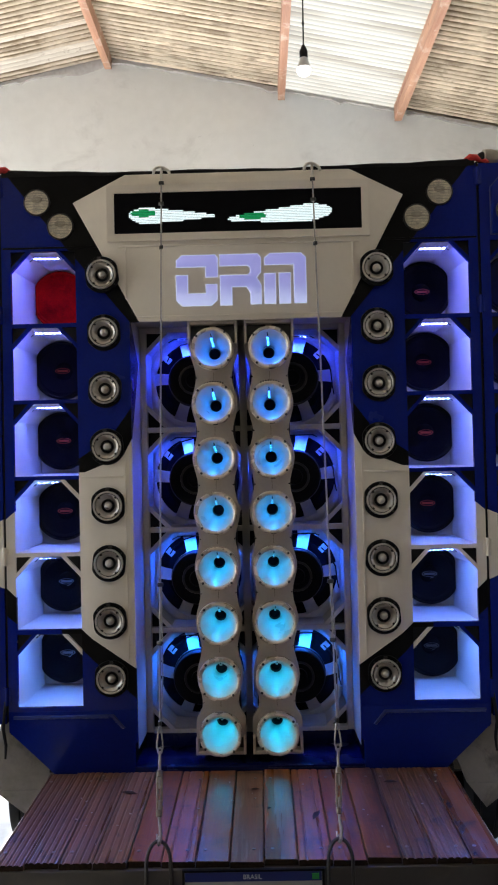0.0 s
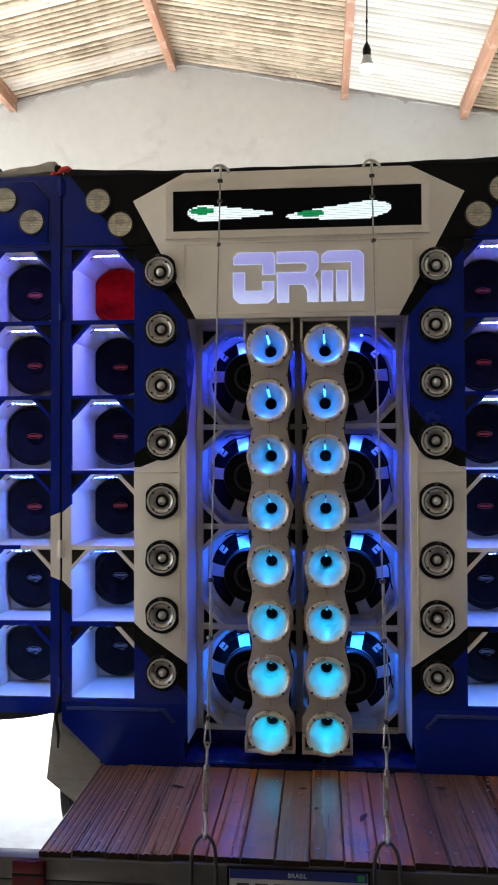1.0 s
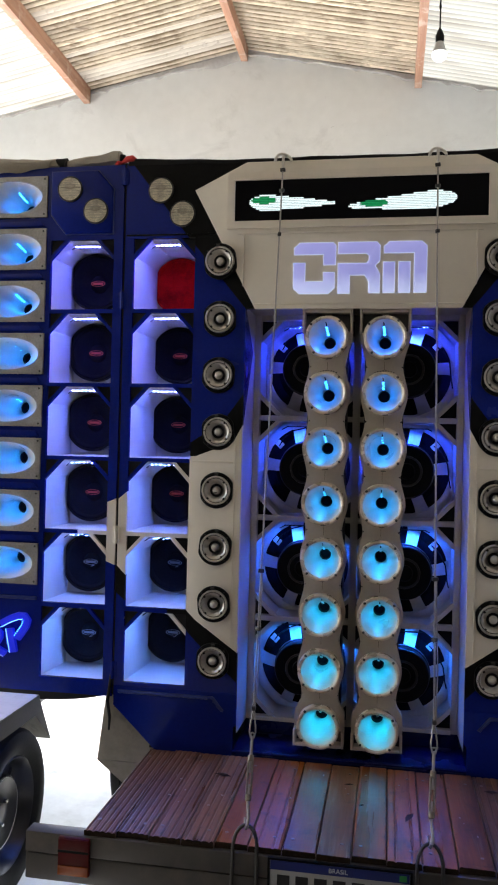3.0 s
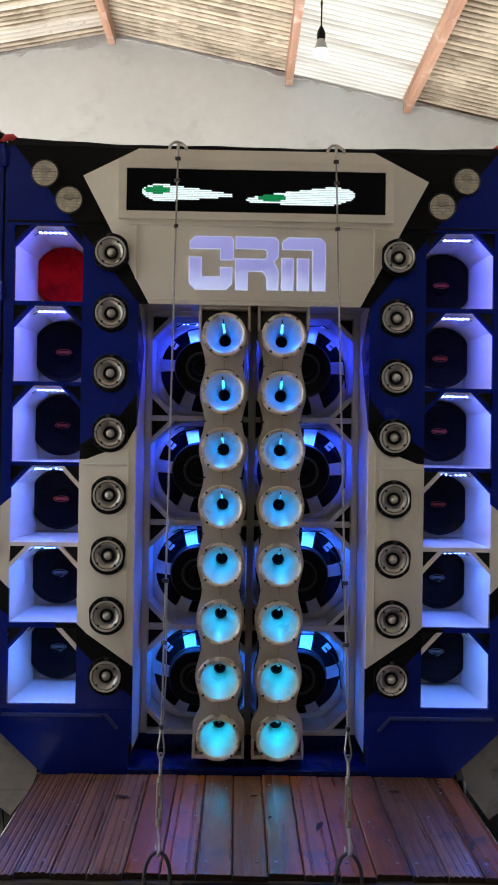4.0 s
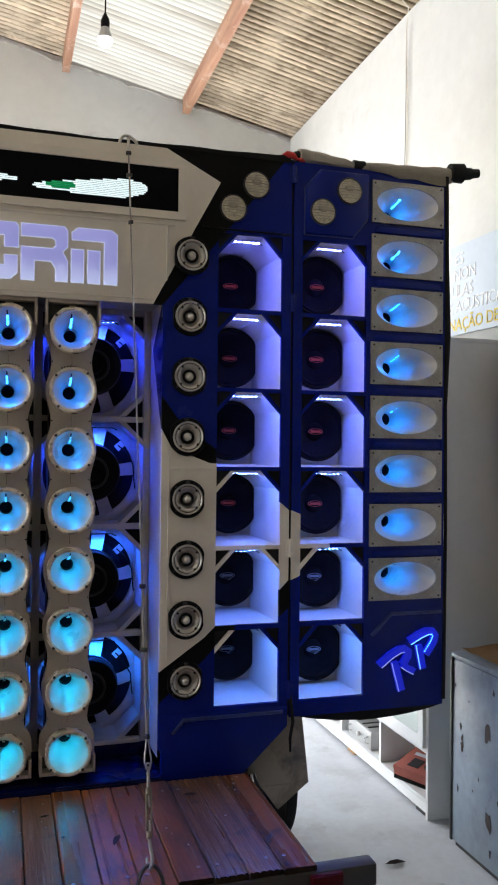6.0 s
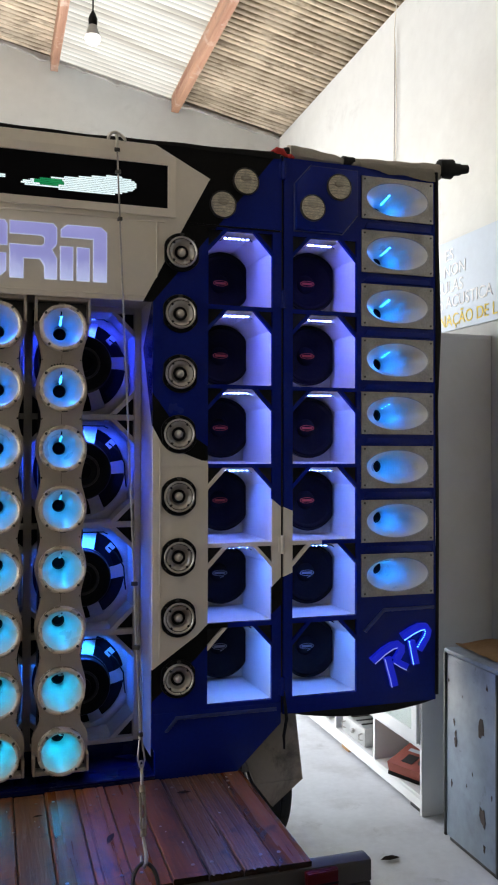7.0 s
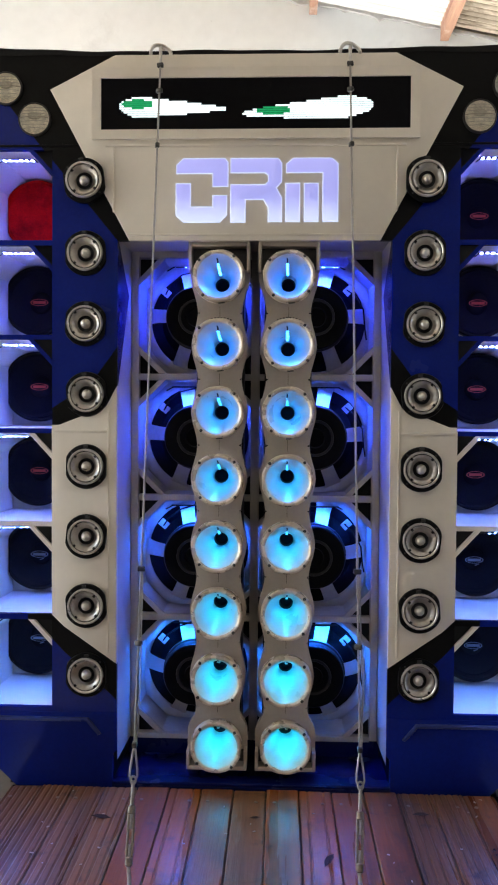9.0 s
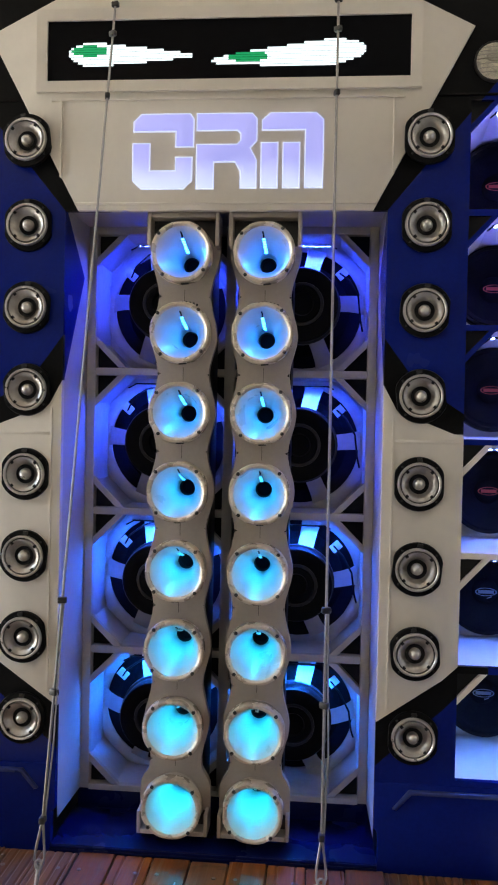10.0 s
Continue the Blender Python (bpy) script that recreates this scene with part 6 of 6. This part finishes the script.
# ---- neighbouring trailer's wheel and fender ----
t = thing("parked_trailer", (-1.45, -0.45, 0.0), "parked trailer with white fender over a steel wheel", "trailer")
off = Matrix.Translation((1.45, 0.45, 0))
wheel(t, Matrix.Translation((-1.215 + 1.45, -0.36 + 0.45, 0.29)) @ Matrix.Rotation(radians(91), 4, "Z"))
prof = [(-0.055, 0.455), (-0.175, 0.655), (-0.86, 0.655), (-0.98, 0.455)]
bm = bmesh.new()
for (y0, z0), (y1, z1) in zip(prof, prof[1:]):
    a = [(-1.135, y0, z0), (-1.46, y0, z0), (-1.46, y1, z1), (-1.135, y1, z1)]
    v = [bm.verts.new(p) for p in a]
    w = [bm.verts.new((x, y, z - 0.004)) for x, y, z in a]
    bm.faces.new(v)
    bm.faces.new(w[::-1])
    for i in range(4):
        bm.faces.new((v[i], w[i], w[(i + 1) % 4], v[(i + 1) % 4]))
part("fender", bm, FENDERPAINT, t, "white sheet-metal fender", at=off)
bm = bmesh.new()
lip = [(-1.135, y, z) for y, z in prof]
low = [(-1.135, -0.055, 0.455), (-1.135, -0.20, 0.585), (-1.135, -0.83, 0.585), (-1.135, -0.98, 0.455)]
for i in range(3):
    q = [bm.verts.new(p) for p in (lip[i], lip[i + 1], low[i + 1], low[i])]
    q2 = [bm.verts.new((x - 0.003, y, z)) for x, y, z in (lip[i], lip[i + 1], low[i + 1], low[i])]
    bm.faces.new(q)
    bm.faces.new(q2[::-1])
part("fender_skirt", bm, DARKMETAL, t, "dark fender side", at=off)
part("chassis", box(-2.6, -1.5, -1.6, 0.9, 0.34, 0.42, 0.006), TRAILERPAINT, t, at=off)
part("axle", tube([(-2.6, -0.42, 0.29), (-1.26, -0.42, 0.29)], 0.025, 10), DARKMETAL, t, at=off)
part("prop", box(-2.56, -2.5, -0.46, -0.38, 0.0, 0.36), DARKMETAL, t, at=off)

# ---- cabinet along the right wall ----
CX0, CX1, CY0, CY1, CH = 1.675, 2.03, 0.32, 2.75, 2.1
cab = thing("display_cabinet", (1.85, 1.5, 0), "tall white cabinet with open bottom shelf and glass doors", "cabinet")
inc = Matrix.Translation((-1.85, -1.5, 0))


def cp(name, bm, mat, label=""):
    return part(name, bm, mat, cab, label, at=inc)


cp("side_panel", box(CX0, CX1 - 0.002, CY0, CY0 + 0.02, 0.0, CH, 0.001), MELAMINE)
cp("side_panel", box(CX0, CX1 - 0.002, CY1 - 0.02, CY1, 0.0, CH, 0.001), MELAMINE)
cp("back_panel", box(CX1 - 0.014, CX1 - 0.004, CY0 + 0.02, CY1 - 0.02, 0.06, CH - 0.02), MELAMINE)
for z in (0.065, 0.285, 0.75, 1.2, 1.65):
    cp("shelf", box(CX0 + 0.002, CX1 - 0.015, CY0 + 0.02, CY1 - 0.02, z, z + 0.02, 0.001), MELAMINE)
cp("top_panel", box(CX0, CX1 - 0.003, CY0, CY1, CH, CH + 0.02, 0.001), MELAMINE)
cp("plinth", box(CX0 + 0.004, CX0 + 0.02, CY0 + 0.02, CY1 - 0.02, 0.025, 0.064), MELAMINE)
for y in (0.80, 1.275, 1.75, 2.25):
    cp("divider", box(CX0 + 0.004, CX1 - 0.016, y - 0.009, y + 0.009, 0.085, 0.285), MELAMINE)
for k in range(3):
    y0, y1 = CY0 + 0.022 + k * 0.815, CY0 + 0.022 + (k + 1) * 0.815 - 0.006
    bm = bmesh.new()
    add_box(bm, CX0 - 0.016, CX0 + 0.0, y0, y0 + 0.045, 0.31, CH - 0.004)
    add_box(bm, CX0 - 0.016, CX0 + 0.0, y1 - 0.045, y1, 0.31, CH - 0.004)
    add_box(bm, CX0 - 0.016, CX0 + 0.0, y0 + 0.045, y1 - 0.045, 0.31, 0.36)
    add_box(bm, CX0 - 0.016, CX0 + 0.0, y0 + 0.045, y1 - 0.045, CH - 0.05, CH - 0.004)
    door = cp("door", bm, MELAMINE, "white framed glass door")
    g = part("pane", box(CX0 - 0.010, CX0 - 0.006, y0 + 0.045, y1 - 0.045, 0.36, CH - 0.05), PANE, door, "clear glass pane")
    g.visible_shadow = False
for y, m in ((0.36, DARKMETAL), (1.12, CARDBOARD), (1.9, CARDBOARD), (2.65, DARKMETAL)):
    cp("foot", box(CX0 + 0.012, CX0 + 0.10, y, y + 0.09, 0.0, 0.066, 0.003), m)

t = thing("carton", Matrix.Translation((1.785, 0.525, 0.0855)) @ Matrix.Rotation(radians(24), 4, "Z") @ Matrix.Scale(0.86, 4), "orange-red product carton lying tilted on the bottom shelf", "box")
part("body", prism([(-0.1, 0.0205), (0.1, 0.0755), (0.086, 0.126), (-0.114, 0.071)], -0.14, 0.14, 0.003), CARTONRED, t)
part("dark_base", prism([(-0.103, 0.0005), (0.103, 0.0005), (0.103, 0.0755), (-0.103, 0.019)], -0.143, 0.143, 0.002), BLACK, t, "black lower case")
tilt = Matrix.Translation((-0.014, 0, 0.0994)) @ Matrix.Rotation(radians(-15.4), 4, "Y")
bm = add_lathe(bmesh.new(), [(0.0, -0.0012), (0.036, -0.0012), (0.036, 0.0)], 20)
part("print", bm, INK, t, at=tilt @ Matrix.Translation((-0.02, -0.05, 0)) @ Matrix.Rotation(radians(-90), 4, "X"))
part("print", box(-0.065, 0.01, 0.005, 0.075, -0.0005, 0.0012), INK, t, at=tilt)
part("print", box(0.035, 0.06, -0.11, 0.10, -0.0005, 0.0012), WHITEPRINT, t, at=tilt)
for y, w, hgt in ((1.07, 0.26, 0.095), (1.52, 0.20, 0.085)):
    t = thing("amplifier", (1.80, y, 0.0855), "grey metal amplifier case with corner handles on the bottom shelf", "amplifier", "amplifiers on the shelf")
    part("case", box(-0.10, 0.12, -w / 2, w / 2, 0.0, hgt, 0.004), DEVICE, t)
    part("front_plate", box(-0.106, -0.10, -w / 2 - 0.006, w / 2 + 0.006, 0.004, hgt - 0.004, 0.001), DEVICE, t)
    for sy in (-1, 1):
        yy = sy * (w / 2 - 0.025)
        part("handle", tube([(-0.106, yy, 0.03), (-0.125, yy, 0.035), (-0.125, yy, hgt - 0.035), (-0.106, yy, hgt - 0.03)], 0.004, 8), CHROME, t)
    part("knob", tube([(-0.106, 0, hgt / 2), (-0.12, 0, hgt / 2)], 0.012, 12), CHROME, t)
    for k in range(3):
        part("rib", box(-0.09, 0.11, -w / 4 + k * w / 4 - 0.004, -w / 4 + k * w / 4 + 0.004, hgt, hgt + 0.005), DARKMETAL, t)

# ---- old enamel chest beside the cabinet ----
t = thing("metal_chest", (1.83, -0.07, 0.0), "old chipped blue-grey enamelled metal chest", "chest")
part("body", box(-0.165, 0.19, -0.185, 0.185, 0.02, 0.765, 0.012), BLUEGREY, t)
part("skirt", box(-0.15, 0.18, -0.17, 0.17, 0.0, 0.02), DARKMETAL, t)
part("lid", box(-0.168, 0.192, -0.188, 0.188, 0.7655, 0.785, 0.006), BLUEGREY, t)
part("corner_trim", box(-0.17, -0.155, -0.19, -0.175, 0.02, 0.765, 0.003), DARKMETAL, t)
part("corner_trim", box(-0.17, -0.155, 0.172, 0.187, 0.02, 0.765, 0.003), DARKMETAL, t)
rng = random.Random(5)
for k, (y, z, sz) in enumerate(((-0.08, 0.53, 0.05), (-0.09, 0.2, 0.06), (0.11, 0.50, 0.02), (0.10, 0.46, 0.018), (0.1, 0.42, 0.03), (0.13, 0.25, 0.02), (-0.02, 0.34, 0.01), (0.02, 0.28, 0.008), (0.15, 0.66, 0.012), (-0.12, 0.70, 0.016), (-0.15, 0.3, 0.014), (0.05, 0.62, 0.007), (-0.1, 0.09, 0.02))):
    pts = []
    m = 9
    for i in range(m):
        a = 2 * math.pi * i / m
        r = sz * rng.uniform(0.4, 1.0)
        pts.append((y + 0.45 * r * math.cos(a), z + r * math.sin(a)))
    bm = add_prism(bmesh.new(), pts, 0.0, 0.0012)
    part("paint_chip", bm, RUSTCHIP, t, at=Matrix.Translation((-0.1664, 0, 0)) @ Matrix.Rotation(radians(90), 4, "Z"))
t = thing("cardboard_sheet", (1.85, -0.05, 0.7865), "crumpled brown cardboard sheet lying on the chest", "cardboard")
bm = bmesh.new()
g = {}
for i in range(9):
    for j in range(9):
        x, y = -0.14 + 0.3 * i / 8, -0.17 + 0.34 * j / 8
        g[i, j] = bm.verts.new((x + 0.01 * noise.noise((x * 9, y * 9, 2)), y, 0.006 + 0.022 * abs(noise.noise((x * 8, y * 8, 0)))))
for i in range(8):
    for j in range(8):
        bm.faces.new((g[i, j], g[i + 1, j], g[i + 1, j + 1], g[i, j + 1]))
bmesh.ops.solidify(bm, geom=bm.faces[:], thickness=0.004)
for v in bm.verts:
    v.co.z = max(0.0005, v.co.z)
part("sheet", bm, CARDBOARD, t)

# ---- banner and wire on the right wall ----
t = thing("wall_banner", (2.02, 0.0, 2.17), "pale blue vinyl wall banner with white and yellow lettering", "banner")
part("vinyl", prism([(-0.74, 0.02), (0.75, 0.0), (0.75, 0.44), (-0.74, 0.46)], -0.006, 0.006), BANNER, t, at=Matrix.Rotation(radians(-90), 4, "Z"))
face = Matrix(((0, 0, -1, -0.008), (-1, 0, 0, 0), (0, 1, 0, 0), (0, 0, 0, 1)))
for text, y, z, hh, mat in (("ES", 0.69, 0.362, 0.06, BANNERWHITE), ("NON", 0.70, 0.285, 0.06, BANNERWHITE), ("ULAS", 0.72, 0.205, 0.06, BANNERWHITE), ("S ACUSTICA", 0.745, 0.13, 0.06, BANNERWHITE), ("NA\u00c7\u00c3O DE L", 0.745, 0.04, 0.06, BANNERYELLOW)):
    lettering(text, hh, Matrix.Translation((0, y, z)) @ face, mat, "lettering", t)
t = thing("wall_wire", (2.02, 1.22, 2.0), "thin grey electric wire hanging down the wall", "wire")
part("wire", tube([(0, 0, 0.1), (0, 0.01, 1.0), (-0.002, -0.008, 1.6), (-0.01, 0.0, 1.97), (-0.06, -0.12, 2.03), (-0.4, -0.3, 2.14)], 0.0028, 6), WHITE, t)
part("wire", tube([(0, 0.035, 0.1), (0, 0.03, 1.0), (-0.002, 0.012, 1.6), (-0.008, 0.002, 1.96)], 0.0025, 6), STEEL, t)

# ---- hanging bulb ----
BULB_Z = 3.625
t = thing("hanging_bulb", (0.343, 1.233, BULB_Z), "lit white bulb with a grey neck hanging from a black cord", "bulb")
upright = Matrix.Rotation(radians(90), 4, "X")
part("glass_bulb", add_lathe(bmesh.new(), [(0.0, 0.0), (0.02, 0.003), (0.034, 0.014), (0.039, 0.03), (0.038, 0.042)], 24), BULB, t, "white opal dome", at=upright)
part("neck", add_lathe(bmesh.new(), [(0.0385, 0.0415), (0.034, 0.055), (0.026, 0.077), (0.021, 0.096)], 24), DEVICE, t, "grey tapered neck", at=upright)
part("socket", tube([(0, 0, 0.094), (0, 0, 0.13), (0, 0, 0.15), (0.0, 0, 0.17)], [0.021, 0.023, 0.016, 0.006], 14), BLACK, t)
top = roof_z(0.343) - BULB_Z - 0.002
part("cord", tube([(0, 0, 0.165), (0.002, 0, 0.4), (0, 0, top)], 0.004, 6), BLACK, t)
part("cord_knot", tube([(0, 0, 0.27), (0.001, 0, 0.285), (0, 0, 0.30)], [0.004, 0.008, 0.004], 8), BLACK, t)

# ---- litter on deck and floor ----
rng = random.Random(11)
for k in range(26):
    x, y = rng.uniform(-0.68, 0.7), rng.uniform(-0.6, -0.05)
    t = thing("paper_scrap", (x, y, DECK_Z + 0.0012), "tiny pale scrap lying on the deck boards", "scrap", "scraps on the deck")
    a = rng.uniform(0, 3.1)
    l = rng.uniform(0.002, 0.006)
    part("scrap", box(-l, l, -l * 0.4, l * 0.4, 0.0, 0.002, 0.0006), WHITEPRINT if k % 3 else ROPE, t, at=Matrix.Rotation(a, 4, "Z"))
for x, y, z, l in ((0.22, -0.42, DECK_Z, 0.03), (-0.42, -0.22, DECK_Z, 0.03), (0.50, -0.16, DECK_Z, 0.028), (0.02, -0.2, DECK_Z, 0.016), (1.367, 0.02, 0.0, 0.05), (-1.1, 1.1, 0.0, 0.07), (-1.15, 0.1, 0.0, 0.05)):
    t = thing("dry_leaf", (x, y, z + 0.0015), "curled dark dry leaf lying on the ground", "leaf", "dry leaves")
    bm = bmesh.new()
    pts = [(-1, 0), (-0.4, 0.3), (0.2, 0.34), (1, 0.02), (0.3, -0.28), (-0.4, -0.3)]
    mid = bm.verts.new((0, 0, 0.001))
    vs = [bm.verts.new((l * a, l * b, 0.001 + l * 0.35 * abs(b) + 0.1 * l * (a + 1))) for a, b in pts]
    for i in range(6):
        bm.faces.new((mid, vs[i], vs[(i + 1) % 6]))
    bmesh.ops.solidify(bm, geom=bm.faces[:], thickness=0.001)
    zmin = min(v.co.z for v in bm.verts)
    for v in bm.verts:
        v.co.z -= zmin
    part("blade", bm, RUSTCHIP, t, at=Matrix.Rotation(x * 7 + y, 4, "Z"))

# ---- deck boards, last ----


BOARD = 0.0996


def board_mesh(w, grooves, wood):
    """Cross-section with fine grooves, extruded along y."""
    y0, y1, top, th = -0.704, -0.019, DECK_Z, 0.018
    prof = [(-w / 2, top - th), (-w / 2, top - 0.003), (-w / 2 + 0.003, top)]
    for g in range(grooves):
        x = -w / 2 + w * (g + 0.5) / grooves
        prof += [(x - 0.0046, top), (x - 0.0033, top - 0.0012), (x - 0.0016, top - 0.0025), (x + 0.0016, top - 0.0025), (x + 0.0033, top - 0.0012), (x + 0.0046, top)]
    prof += [(w / 2 - 0.003, top), (w / 2, top - 0.003), (w / 2, top - th)]
    bm = bmesh.new()
    a = [bm.verts.new((x, y0, z)) for x, z in prof]
    b = [bm.verts.new((x, y1, z)) for x, z in prof]
    for v in a:
        v.co.y += 0.005 * noise.noise((v.co.x * 60 + grooves * 9, v.co.z * 90, 2))
    ends = [bm.faces.new(a), bm.faces.new(b[::-1])]
    for f in ends:
        f.material_index = 1
    for i in range(len(prof)):
        j = (i + 1) % len(prof)
        bm.faces.new((a[j], a[i], b[i], b[j]))
    finish(bm, 20)
    me = bpy.data.meshes.new("deck_board")
    bm.to_mesh(me)
    bm.free()
    me.materials.append(wood)
    me.materials.append(ENDGRAIN)
    return me


deck = tp("deck", box(-0.74, 0.74, -0.64, -0.02, 0.4, 0.4155), DARKMETAL, "worn grooved wooden deck boards")
# backing strip added to block the bright floor behind the board ends
tp("deck_gap_backing", box(-0.74, 0.74, -0.0195, 0.03, 0.392, 0.426), DARKMETAL)
boards = [board_mesh(BOARD - 0.0028, n, m) for n, m in ((5, DARKPLANK), (4, DARKPLANK), (2, PLANK), (0, PLANK), (0, DARKPLANK))]
for k in range(15):
    x = -0.697 + k * BOARD
    placed("board", boards[(0, 0, 1, 1, 3, 2, 3, 4, 3, 2, 3, 3, 1, 0, 3)[k]], deck, at=(x, (k * 5 % 7 - 3) * 0.0018, (k * 3 % 5 - 2) * 0.0006))
_m = lathe([(0.006, 0.0), (0.0055, -0.002), (0.0, -0.0025)], 8)
finish(_m)
SCREW = bpy.data.meshes.new("screw")
_m.to_mesh(SCREW)
SCREW.materials.append(STEEL)
for k in range(15):
    for y in (-0.635, -0.10):
        placed("screw", SCREW, deck, at=Matrix.Translation((-0.697 + k * BOARD + (0.02 if k % 2 else -0.025), y, DECK_Z)) @ Matrix.Rotation(radians(-90), 4, "X"))
